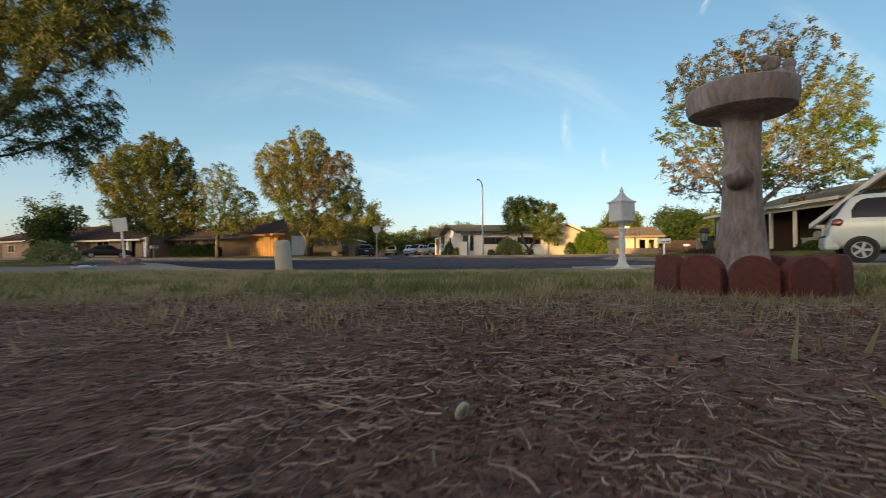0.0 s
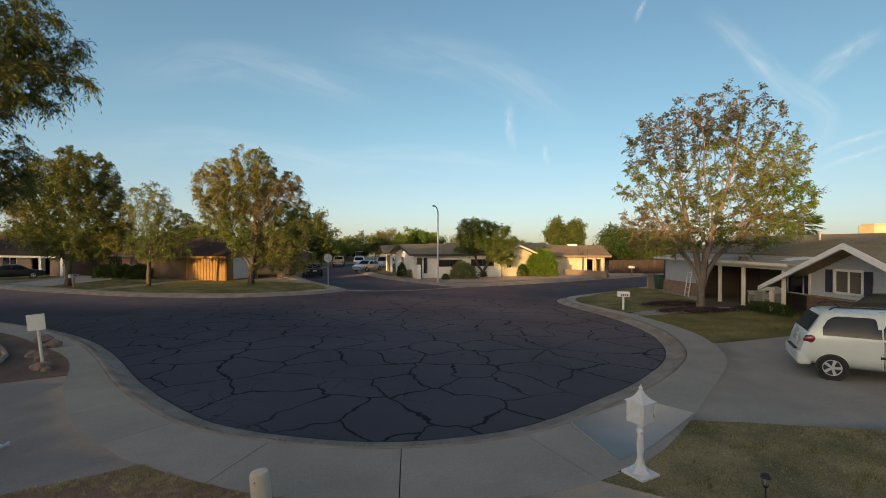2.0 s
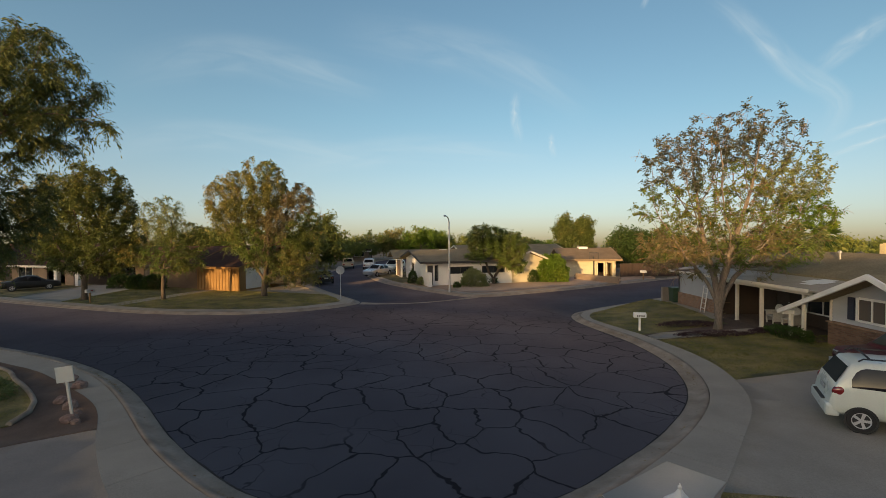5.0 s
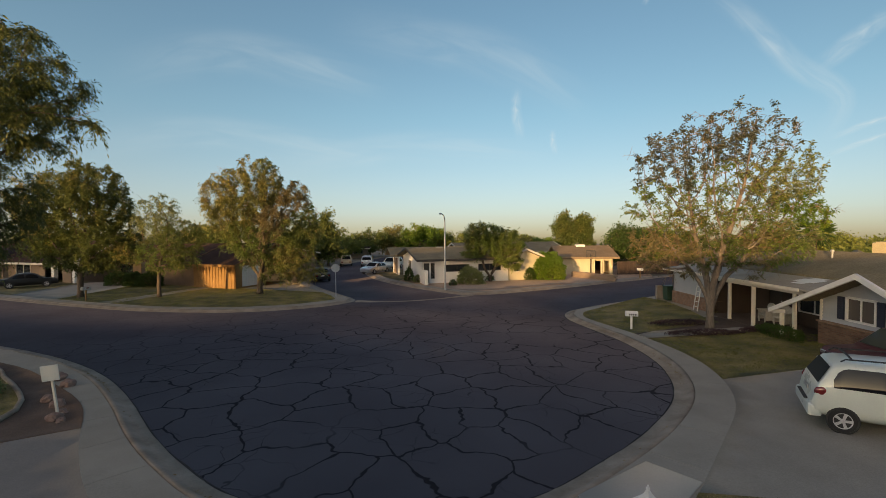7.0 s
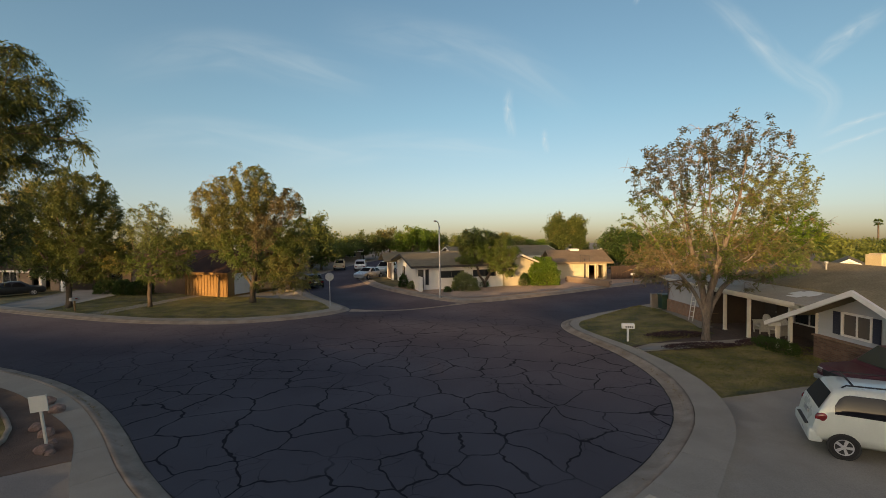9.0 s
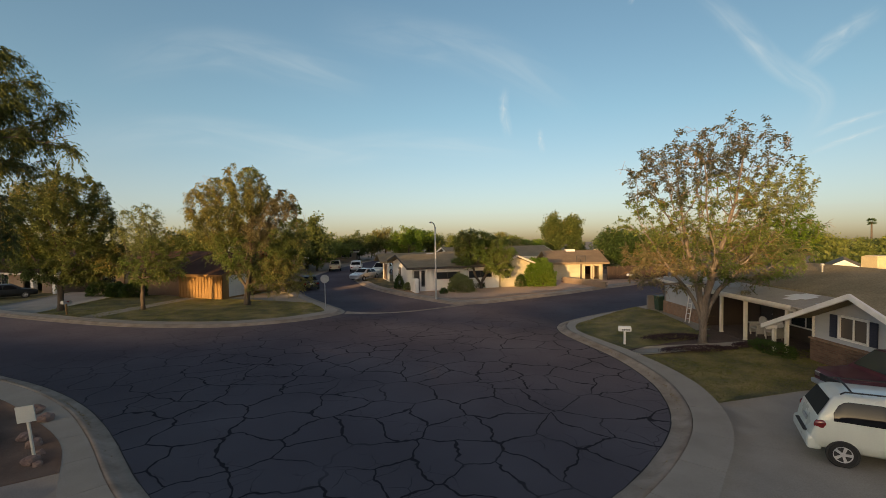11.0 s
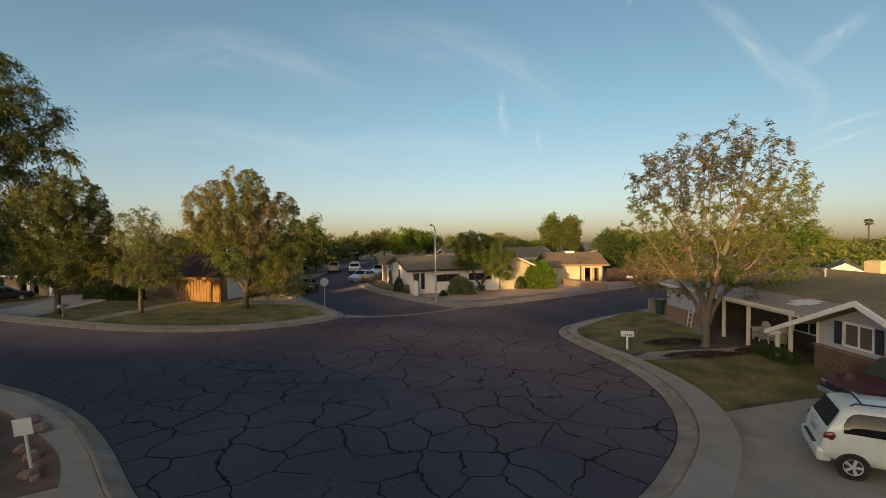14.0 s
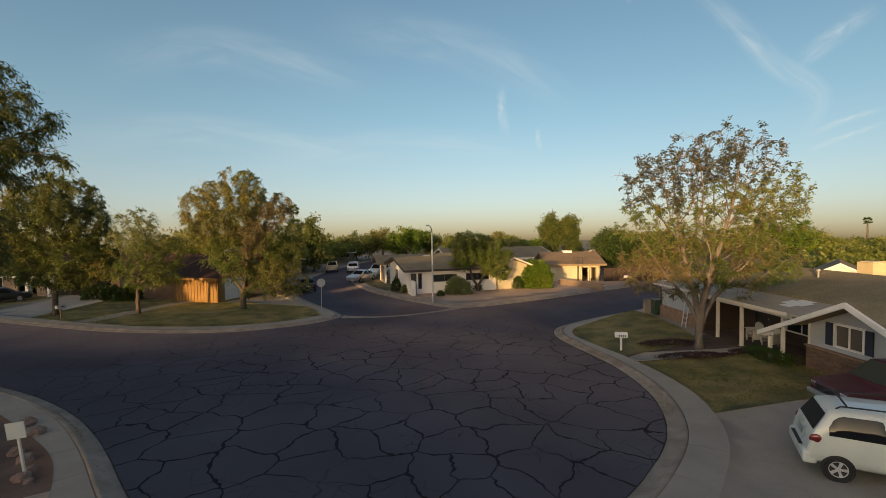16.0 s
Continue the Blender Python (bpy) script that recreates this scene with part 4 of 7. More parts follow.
tagged(arrays("twigs", np.stack(ring, 1).reshape(-1, 3), (np.arange(len(tx))[:, None, None] * 9 + quads).reshape(-1, 4), TWIGS), "pale dry twigs and straws lying on bare soil", "plant litter", kind="stuff")

# crumbs of soil and bark
count = 60000
cx, cy = rs.normal(0.6, 1.0, count), 0.15 + np.abs(rs.normal(0, 0.8, count))
cz = np.array([lawn_height(a, b) for a, b in zip(cx, cy)])
size = (rs.gamma(1.6, 0.0011, count) * np.clip(np.hypot(cx, cy) - 0.1, 0.25, 1.0) + 0.0005)[:, None, None]
v = np.stack([cx, cy, cz], 1)[:, None] + rs.normal(0, 1, (count, 4, 3)) * size
faces = np.array([(0, 1, 2), (0, 2, 3), (0, 3, 1), (1, 3, 2)])
CRUMB = surf("soil_crumbs", (0.10, 0.05, 0.036), (0.26, 0.145, 0.105), 20, 90, 0.95, 0.3, grain=0.3, island=0.5)
tagged(arrays("soil_crumbs", v.reshape(-1, 3), (np.arange(count)[:, None, None] * 4 + faces).reshape(-1, 3), CRUMB), "reddish brown crumbs of soil and bark", "soil", kind="stuff")

# ---- trees ----


def tree(name, loc, crown, seed, label, leaf, clumps=160, leaves=110, leaf_size=(0.05, 0.14), spread=0.45, trunk=0.22, fork=2.0, hang=0.0, stems=1, bare=0.0, bark=None, hollow=0.35, group="", lean=(0, 0), splay=0.16, gather=(6, 0.25)):
    """A tree: limbs that grow from the trunk to clumps inside the crown's lobes, and small leaves round every twig.
    crown: lobes of (x, y, z, rx, ry, rz) from the tree's foot, with leaves of its own where a lobe names them."""
    rs = np.random.RandomState(seed)
    base = empty(name, loc, 0, label, "tree", group)
    weights = np.array([(c[3] * c[4] * c[5]) ** 0.75 for c in crown])
    boughs, lobe_of_bough = [], []
    for n in range(max(10, clumps // gather[0])):
        i = rs.choice(len(crown), p=weights / weights.sum())
        c = crown[i]
        d = rs.normal(size=3)
        d = d / np.linalg.norm(d) * (hollow + (1 - hollow) * rs.rand() ** 0.6) * rs.uniform(0.78, 1.0)
        boughs.append(np.array(c[:3]) + d * np.array(c[3:6]))
        lobe_of_bough.append(i)
    spots, lobe = [], []
    while len(spots) < clumps:
        n = rs.randint(len(boughs))
        c = crown[lobe_of_bough[n]]
        p = boughs[n] + rs.normal(0, gather[1], 3) * np.array(c[3:6])
        if p[2] > 0.4:
            spots.append(p)
            lobe.append(lobe_of_bough[n])
    spots = np.array(spots)
    # skeleton: stems up to the fork, then every clump joins the nearest node that lies further in
    nodes, parents = [np.zeros(3)], [-1]
    heads = []
    root = 0
    if stems > 1:
        for k in range(1, 4):
            nodes.append(np.array([lean[0] * k / 4 + rs.normal(0, 0.02), lean[1] * k / 4 + rs.normal(0, 0.02), fork * 0.7 * k / 3]))
            parents.append(root)
            root = len(nodes) - 1
    for s in range(stems):
        last = root
        a = 2 * math.pi * s / max(stems, 1) + rs.rand()
        reach = 0.0 if stems == 1 else fork * 0.22
        for k in range(1 if stems == 1 else 4, 5):
            f = k / 4
            p = np.array([math.cos(a) * reach * f + lean[0] * f + rs.normal(0, 0.03), math.sin(a) * reach * f + lean[1] * f + rs.normal(0, 0.03), fork * f * (1 + 0.12 * rs.rand())])
            nodes.append(p)
            parents.append(last)
            last = len(nodes) - 1
        heads.append(last)
        high = max(c[2] + 0.35 * c[5] for c in crown)
        out = 0.0 if stems == 1 else splay
        for k in range(1, 7):
            f = k / 6
            p = nodes[heads[-1]] + np.array((math.cos(a) * out * (high - fork) * f + rs.normal(0, 0.07), math.sin(a) * out * (high - fork) * f + rs.normal(0, 0.07), (high - fork) * f))
            nodes.append(p)
            parents.append(last)
            last = len(nodes) - 1
    top = np.mean([nodes[h] for h in heads], 0)
    order = np.argsort(np.linalg.norm(spots - top, axis=1))
    ends = []
    for i in order:
        p = spots[i]
        cand = np.array(nodes)
        gap = np.linalg.norm(cand - p, axis=1)
        far = np.linalg.norm(cand - top, axis=1)
        cost = gap + 0.35 * far + np.where(cand[:, 2] < fork * 0.85, 50, 0) + np.where(cand[:, 2] > p[2] + 0.8, 1.5, 0)
        par = int(np.argmin(cost))
        start = nodes[par]
        pieces = max(1, int(gap[par] / 0.8))
        last = par
        for k in range(1, pieces + 1):
            f = k / pieces
            q = start + (p - start) * f + np.array((0, 0, 0.12 * gap[par] * math.sin(math.pi * f))) + rs.normal(0, 0.05, 3) * (f < 1)
            nodes.append(q)
            parents.append(last)
            last = len(nodes) - 1
        ends.append(last)
    load = np.zeros(len(nodes))
    for e in ends:
        load[e] += 1
    for k in range(len(nodes) - 1, 0, -1):
        load[parents[k]] += load[k]
    radius = trunk * np.sqrt(np.maximum(load, 0.6) / max(load[0], 1)) ** 1.05
    radius[0] *= 1.25
    bm = bmesh.new()
    for k in range(1, len(nodes)):
        r0, r1 = min(radius[parents[k]], radius[k] * 1.5), radius[k]
        if parents[k] == 0:
            r0 = radius[k] * 1.45
        sides = 10 if r1 > 0.09 else 6 if r1 > 0.03 else 4
        tube(bm, [nodes[parents[k]], nodes[k]], [max(r0, 0.008), max(r1, 0.006)], sides)
    part("trunk", bm, bark or BARK, base)
    # leaves
    leafy = rs.rand(len(ends)) >= bare
    lobes = np.array(lobe)[order][leafy]
    points = np.array([nodes[e] for e in ends])[leafy]
    inner = np.array([nodes[parents[e]] for e in ends])[leafy]
    many = np.repeat(np.arange(len(points)), leaves)
    t = rs.rand(len(many))[:, None]
    size_of = np.repeat(rs.uniform(0.6, 1.25, len(points)), leaves)[:, None]
    drop = np.minimum(np.abs(rs.normal(0, 1, len(many))), 2.0) * hang
    p = points[many] + (inner[many] - points[many]) * t * 0.6 + np.clip(rs.normal(0, spread, (len(many), 3)), -1.7 * spread, 1.7 * spread) * size_of * np.array((1, 1, 0.75))
    p[:, 2] -= drop
    p[:, 2] = np.maximum(p[:, 2], 0.25)
    w, l = leaf_size
    along = rs.normal(size=(len(many), 3))
    along[:, 2] -= 0.35 + 2.5 * min(hang, 0.6)
    along /= np.linalg.norm(along, axis=1)[:, None]
    side = np.cross(along, rs.normal(size=(len(many), 3)))
    side /= np.linalg.norm(side, axis=1)[:, None] + 1e-9
    k = rs.uniform(0.6, 1.35, len(many))[:, None]
    v = np.stack([p, p + along * l * 0.5 * k + side * w * 0.5 * k, p + along * l * k, p + along * l * 0.5 * k - side * w * 0.5 * k], 1)
    for mat in dict.fromkeys(c[6] if len(c) > 6 else leaf for c in crown):
        mine = np.isin(lobes[many], [i for i, c in enumerate(crown) if (c[6] if len(c) > 6 else leaf) is mat])
        if mine.any():
            arrays("crown", v[mine].reshape(-1, 3), np.arange(int(mine.sum()) * 4).reshape(-1, 4), mat, base)
    return base


def grown_tree(name, loc, crown, seed, label, leaf, points=900, tips=6, leaflets=7, leaf_size=(0.045, 0.11), spray=0.3, droop=0.5, trunk=0.2, heads=((0, 0, 2.0),), bark=None, group="", reach=0.34, clumpy=1.1, gaps=0.0, bare=0.0, twiggy=(), leafy=4, dead=None, thin=()):
    """A tree whose limbs grow step by step towards spots spread through the crown's lobes, with sprays of leaflets on its twigs.
    crown: lobes of (x, y, z, rx, ry, rz) from the foot, with leaves of its own where a lobe names them. heads: the stems' forks.
    gaps thins the spots where a coarse noise is low; lobes listed in twiggy carry mostly bare twigs, those in thin few leaves."""
    rs = np.random.RandomState(seed)
    base = empty(name, loc, 0, label, "tree", group)
    lobes = np.array([c[:6] for c in crown], float)
    weight = np.prod(lobes[:, 3:], 1)
    pick = rs.choice(len(crown), points * 4, p=weight / weight.sum())
    d = rs.normal(size=(len(pick), 3))
    d *= (rs.rand(len(pick)) ** 0.42 / np.linalg.norm(d, axis=1))[:, None]
    spots = lobes[pick, :3] + d * lobes[pick, 3:]
    dense = np.array([noise.noise(Vector(p) / clumpy + Vector((seed, 0, 0))) for p in spots])
    spots = spots[(dense > gaps - 0.35 + 0.35 * rs.rand(len(spots))) & (spots[:, 2] > 0.5)][:points]
    nodes, parents = [np.array((0.0, 0.0, -0.1))], [-1]
    for h in heads:
        last, h = 0, np.array(h, float)
        steps = max(3, int(np.linalg.norm(h) / reach))
        for k in range(1, steps + 1):
            f = k / steps
            nodes.append(h * np.array((f**2.4, f**2.4, f)) + rs.normal(0, 0.012, 3) * (k < steps))
            parents.append(last)
            last = len(nodes) - 1
    live = np.ones(len(spots), bool)
    at = np.array(nodes)
    gap = np.linalg.norm(spots[:, None] - at[None], axis=2)
    gap[:, at[:, 2] < max(h[2] for h in heads) * 0.45] += 50
    near, dist = gap.argmin(1), gap.min(1)
    for turn in range(90):
        if not live.any():
            break
        pull = {}
        for i in np.nonzero(live)[0]:
            v = spots[i] - nodes[near[i]]
            pull.setdefault(near[i], []).append(v / (np.linalg.norm(v) + 1e-9))
        fresh = []
        for n, vs in pull.items():
            v = np.mean(vs, 0) + rs.normal(0, 0.12, 3)
            back = nodes[n] - nodes[parents[n]] if n else np.array((0, 0, 1.0))
            v = v / (np.linalg.norm(v) + 1e-9) + 0.55 * back / (np.linalg.norm(back) + 1e-9) + np.array((0, 0, 0.12))
            fresh.append((n, nodes[n] + reach * v / (np.linalg.norm(v) + 1e-9)))
        first = len(nodes)
        for n, p in fresh:
            nodes.append(p)
            parents.append(n)
        new_at = np.array([p for _, p in fresh])
        g = np.linalg.norm(spots[:, None] - new_at[None], axis=2)
        closer = g.min(1) < dist
        near[closer], dist[closer] = first + g.argmin(1)[closer], g.min(1)[closer]
        live &= dist > reach * 1.15
        if turn > 60:
            live &= closer
    at, parents = np.array(nodes), np.array(parents)
    load = np.zeros(len(nodes))
    kids = np.bincount(parents[1:], minlength=len(nodes))
    load[kids == 0] = 1
    for k in range(len(nodes) - 1, 0, -1):
        load[parents[k]] += load[k]
    radius = np.maximum(trunk * (load / load[0]) ** 0.6, 0.005)
    bm = bmesh.new()
    heir = np.full(len(nodes), -1)
    for k in range(1, len(nodes)):
        if heir[parents[k]] < 0 or load[k] > load[heir[parents[k]]]:
            heir[parents[k]] = k
    for k in range(1, len(nodes)):
        if heir[parents[k]] == k and parents[k]:
            continue
        chain = [parents[k], k]
        while heir[chain[-1]] >= 0:
            chain.append(heir[chain[-1]])
        thick = [min(radius[chain[0]], radius[k] * 1.3), *radius[chain[1:]]]
        if not parents[k]:
            thick[0] = thick[1] * 1.35
        tube(bm, at[chain], thick, 12 if thick[1] > 0.07 else 7 if thick[1] > 0.025 else 3)
    # sprays: each a drooping stalk with leaflets in pairs; bare ones stay as thin dry twigs
    ends = np.nonzero(load <= leafy)[0]
    ends = ends[ends > 0]
    which = np.argmin((((at[ends][:, None] - lobes[None, :, :3]) / lobes[None, :, 3:]) ** 2).sum(2), 1)
    dry = (rs.rand(len(ends)) < bare) | (np.isin(which, twiggy) & (rs.rand(len(ends)) < 0.4))
    part("trunk", bm, bark or BARK, base)
    bm = bmesh.new()
    for k in np.nonzero(dry)[0]:
        for _ in range(4 if dead else 3):
            v = at[ends[k]] - at[parents[ends[k]]] + rs.normal(0, 0.2, 3) + np.array((0, 0, -0.1))
            v *= rs.uniform(0.4, 1.0) * 1.6 * spray / (np.linalg.norm(v) + 1e-9)
            tube(bm, [at[ends[k]], at[ends[k]] + v * 0.5 + np.array((0, 0, 0.03)), at[ends[k]] + v], [0.009, 0.007, 0.004], 3)
    tagged(part("dead_wood", bm, dead or bark or BARK, base), kind="stuff")
    many = np.repeat(np.nonzero(~dry & ~(np.isin(which, thin) & (rs.rand(len(ends)) < 0.38)))[0], tips)
    root = at[ends[many]] + (at[parents[ends[many]]] - at[ends[many]]) * rs.rand(len(many))[:, None]
    out = rs.normal(size=(len(many), 3)) + 0.8 * (at[ends[many]] - at[parents[ends[many]]]) / reach
    out /= np.linalg.norm(out, axis=1)[:, None]
    long = spray * rs.uniform(0.5, 1.25, len(many))
    f = (np.arange(leaflets) + 0.6) / leaflets
    p = root[:, None] + out[:, None] * (long[:, None] * f)[:, :, None]
    p[:, :, 2] -= droop * long[:, None] * f**2
    sway = np.cross(out, (0.1, 0.2, 1.0))
    sway /= np.linalg.norm(sway, axis=1)[:, None] + 1e-9
    flip = np.where(np.arange(leaflets) % 2, 1.0, -1.0)
    along = 0.55 * out[:, None] + 0.8 * sway[:, None] * flip[None, :, None] + np.array((0, 0, -0.35 - 0.5 * droop)) + rs.normal(0, 0.3, p.shape)
    along /= np.linalg.norm(along, axis=2)[:, :, None]
    side = np.cross(along, rs.normal(0, 0.5, p.shape) + np.array((0.1, 0.1, 0.9)))
    side /= np.linalg.norm(side, axis=2)[:, :, None] + 1e-9
    w, l = leaf_size
    k = rs.uniform(0.65, 1.35, p.shape[:2])[:, :, None]
    v = np.stack([p, p + along * l * 0.45 * k + side * w * 0.5 * k, p + along * l * k, p + along * l * 0.45 * k - side * w * 0.5 * k], 2)
    own = [c[6] if len(c) > 6 else leaf for c in crown]
    for mat in dict.fromkeys(own):
        mine = np.isin(which[many], [i for i, m in enumerate(own) if m is mat])
        if mine.any():
            arrays("crown", v[mine].reshape(-1, 3), np.arange(int(mine.sum()) * leaflets * 4).reshape(-1, 4), mat, base)
    return base


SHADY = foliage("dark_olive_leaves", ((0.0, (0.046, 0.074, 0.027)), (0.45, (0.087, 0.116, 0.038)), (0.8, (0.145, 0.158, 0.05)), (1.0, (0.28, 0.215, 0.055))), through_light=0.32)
OLIVE = foliage("olive_leaves", ((0.0, (0.058, 0.092, 0.028)), (0.45, (0.108, 0.148, 0.042)), (0.75, (0.185, 0.20, 0.06)), (1.0, (0.36, 0.285, 0.075))))
ELM = foliage("dark_elm_leaves", ((0.0, (0.06, 0.088, 0.03)), (0.45, (0.11, 0.145, 0.046)), (0.75, (0.185, 0.192, 0.06)), (1.0, (0.34, 0.265, 0.072))))
# golden tone puts low sun on the crowns into the leaf colour
GOLD = foliage("sun_gold_leaves", ((0.0, (0.088, 0.118, 0.042)), (0.4, (0.165, 0.182, 0.062)), (0.7, (0.29, 0.262, 0.085)), (1.0, (0.40, 0.315, 0.11))))
RUSTY = foliage("rusty_leaves", ((0.0, (0.085, 0.15, 0.036)), (0.4, (0.155, 0.222, 0.058)), (0.7, (0.22, 0.24, 0.075)), (1.0, (0.30, 0.25, 0.11))))
DUSKY = foliage("dusky_leaves", ((0.0, (0.062, 0.088, 0.05)), (0.5, (0.118, 0.132, 0.088)), (1.0, (0.20, 0.178, 0.145))))
BROWN = foliage("dry_brown_leaves", ((0.0, (0.115, 0.13, 0.055)), (0.5, (0.21, 0.185, 0.095)), (1.0, (0.31, 0.245, 0.145))))
SAGE = foliage("sage_leaves", ((0.0, (0.121, 0.172, 0.067)), (0.5, (0.213, 0.253, 0.101)), (1.0, (0.356, 0.345, 0.144))))
DEEP = foliage("deep_green_leaves", ((0.0, (0.030, 0.065, 0.019)), (0.6, (0.062, 0.108, 0.027)), (1.0, (0.121, 0.162, 0.041))))
FRESH = foliage("fresh_green_leaves", ((0.0, (0.081, 0.169, 0.020)), (0.6, (0.149, 0.236, 0.034)), (1.0, (0.257, 0.284, 0.054))))
FAR_LEAF = foliage("far_leaves", ((0.0, (0.110, 0.154, 0.040)), (0.6, (0.198, 0.231, 0.057)), (1.0, (0.319, 0.297, 0.088))), 0.2)

grown_tree("shade_tree", (-18.7, 15.3, 0.2), [(4.75, 0.7, 9.7, 2.0, 2.1, 2.3), (2.0, 0.7, 10.3, 2.4, 2.2, 2.2), (3.3, 0.5, 8.3, 1.7, 1.8, 1.1), (1.7, 2.6, 5.2, 1.3, 1.2, 1.5), (0.0, 0.2, 8.6, 2.3, 2.2, 2.4), (2.2, 0.4, 6.6, 1.6, 1.8, 1.5), (0.8, 0.2, 5.2, 1.6, 1.6, 1.5), (6.6, 0.8, 8.6, 0.9, 0.9, 0.7), (2.5, 2.9, 6.3, 1.3, 1.2, 1.5)], 4, "shade tree with long drooping narrow olive leaves", SHADY, 1600, 14, 9, (0.04, 0.145), 0.45, 0.8, 0.24, ((0.3, -0.2, 4.0), (-0.4, 0.0, 4.6)), clumpy=1.0, gaps=-0.1, bare=0.03, twiggy=(7,), leafy=8)
grown_tree("ash_tree", (13.3, 24.0, 0.42), [(-1.9, 0, 8.1, 2.1, 2.2, 1.9, DUSKY), (-0.2, 0, 9.2, 1.8, 2.0, 1.7, DUSKY), (2.0, 0, 9.4, 2.0, 2.0, 1.8, DUSKY), (-2.5, 0, 6.2, 1.6, 2.0, 1.9, RUSTY), (0.4, 0.2, 6.8, 2.3, 2.2, 2.3, RUSTY), (3.4, 0.1, 7.4, 1.9, 2.1, 2.0, SAGE), (4.2, -0.2, 5.7, 1.6, 1.7, 1.8, FRESH), (3.6, -0.2, 4.8, 1.8, 1.7, 1.6, SAGE), (1.8, 0.0, 4.4, 2.4, 2.2, 1.9, BROWN), (-2.1, -0.1, 4.0, 2.0, 2.0, 1.6, BROWN), (0.3, 0.1, 4.7, 2.2, 2.0, 1.7, SAGE), (1.8, -0.2, 5.8, 2.2, 2.0, 1.8, RUSTY), (-1.0, 0.0, 5.0, 1.9, 2.0, 1.6, OLIVE), (0.8, 0.0, 4.3, 2.6, 2.2, 1.6, OLIVE), (2.6, -0.2, 4.2, 1.9, 1.8, 1.4, RUSTY)], 8, "tall multi-stemmed tree with sparse green and rusty leaves", RUSTY, 5000, 6, 9, (0.06, 0.13), 0.33, 0.35, 0.31, ((-0.75, 0.1, 2.6), (-0.2, 0.35, 3.2), (0.35, -0.2, 3.3), (0.9, 0.2, 2.5), (0.2, 0.1, 1.6)), bark=PALE_BARK, clumpy=0.6, gaps=0.04, bare=0.10, twiggy=(4, 8, 9, 10, 11, 12), leafy=7, dead=DEAD_TWIG, thin=(0, 1, 2, 3))
grown_tree("elm_tree", (-30.2, 39.2, 0.2), [(0.6, 0, 7.9, 3.7, 3.6, 3.4), (-2.6, -0.5, 7.6, 2.4, 2.6, 3.1, GOLD), (3.1, 0, 5.4, 2.4, 2.6, 2.6), (-2.0, 0, 4.6, 2.7, 2.5, 1.9, OLIVE), (0.6, -0.3, 3.6, 3.0, 2.6, 1.8), (2.4, -0.3, 3.2, 2.0, 2.0, 1.3)], 14, "broad dark green street tree with sun-gold leaves on one side", ELM, 2200, 13, 7, (0.085, 0.16), 0.45, 0.55, 0.25, ((-0.1, 0, 2.0), (0.2, 0.1, 2.5)), group="street trees", reach=0.42, clumpy=1.3, gaps=-0.06, bare=0.03, leafy=8)
grown_tree("mesquite_tree", (-23.5, 38.9, 0.2), [(0.1, 0, 6.4, 1.9, 2.0, 2.2), (2.1, 0, 4.6, 1.9, 1.9, 1.8, OLIVE), (-2.7, 0.2, 4.0, 1.8, 1.6, 1.3, GOLD), (0.3, -0.2, 3.5, 2.0, 1.8, 1.5, RUSTY), (2.0, -0.2, 3.1, 1.7, 1.6, 1.1, OLIVE)], 17, "small sparse street tree with pale sage leaves", SAGE, 1050, 8, 7, (0.07, 0.145), 0.42, 0.6, 0.15, ((0.05, 0, 1.8),), group="street trees", reach=0.38, clumpy=1.0, gaps=0.02, bare=0.06, leafy=7)
grown_tree("pepper_tree", (-15.8, 40.4, 0.2), [(0.0, 0, 8.2, 2.9, 3.0, 3.4, GOLD), (-2.6, -0.4, 7.8, 2.2, 2.4, 2.7, GOLD), (-0.9, 0, 5.2, 2.4, 2.4, 2.2, RUSTY), (3.6, 0, 5.4, 2.1, 2.3, 2.5, OLIVE), (3.4, -0.3, 3.5, 2.0, 1.9, 1.7, GOLD), (0.8, 0, 3.4, 2.4, 2.0, 1.6, ELM), (3.8, -0.4, 2.1, 1.9, 1.7, 1.2, GOLD), (1.2, -0.2, 2.2, 1.9, 1.6, 1.2, ELM), (2.3, -0.5, 2.5, 2.0, 1.5, 1.3, OLIVE), (0.4, -0.4, 2.9, 1.8, 1.5, 1.2, ELM), (2.9, 0, 8.4, 1.6, 1.6, 1.8, BROWN), (1.3, -0.6, 6.4, 2.2, 2.0, 2.2, BROWN), (0.4, -0.2, 10.3, 1.3, 1.3, 1.5, SAGE), (-2.4, -0.3, 9.4, 0.9, 0.9, 1.2, SAGE)], 23, "large drooping street tree with rusty brown and green leaves", GOLD, 2700, 12, 8, (0.07, 0.16), 0.5, 0.8, 0.27, ((-0.1, 0, 1.6), (0.2, 0, 2.0)), group="street trees", reach=0.42, clumpy=1.0, gaps=-0.03, bare=0.10, twiggy=(8, 9), leafy=9, dead=DEAD_TWIG)

# ---- houses ----


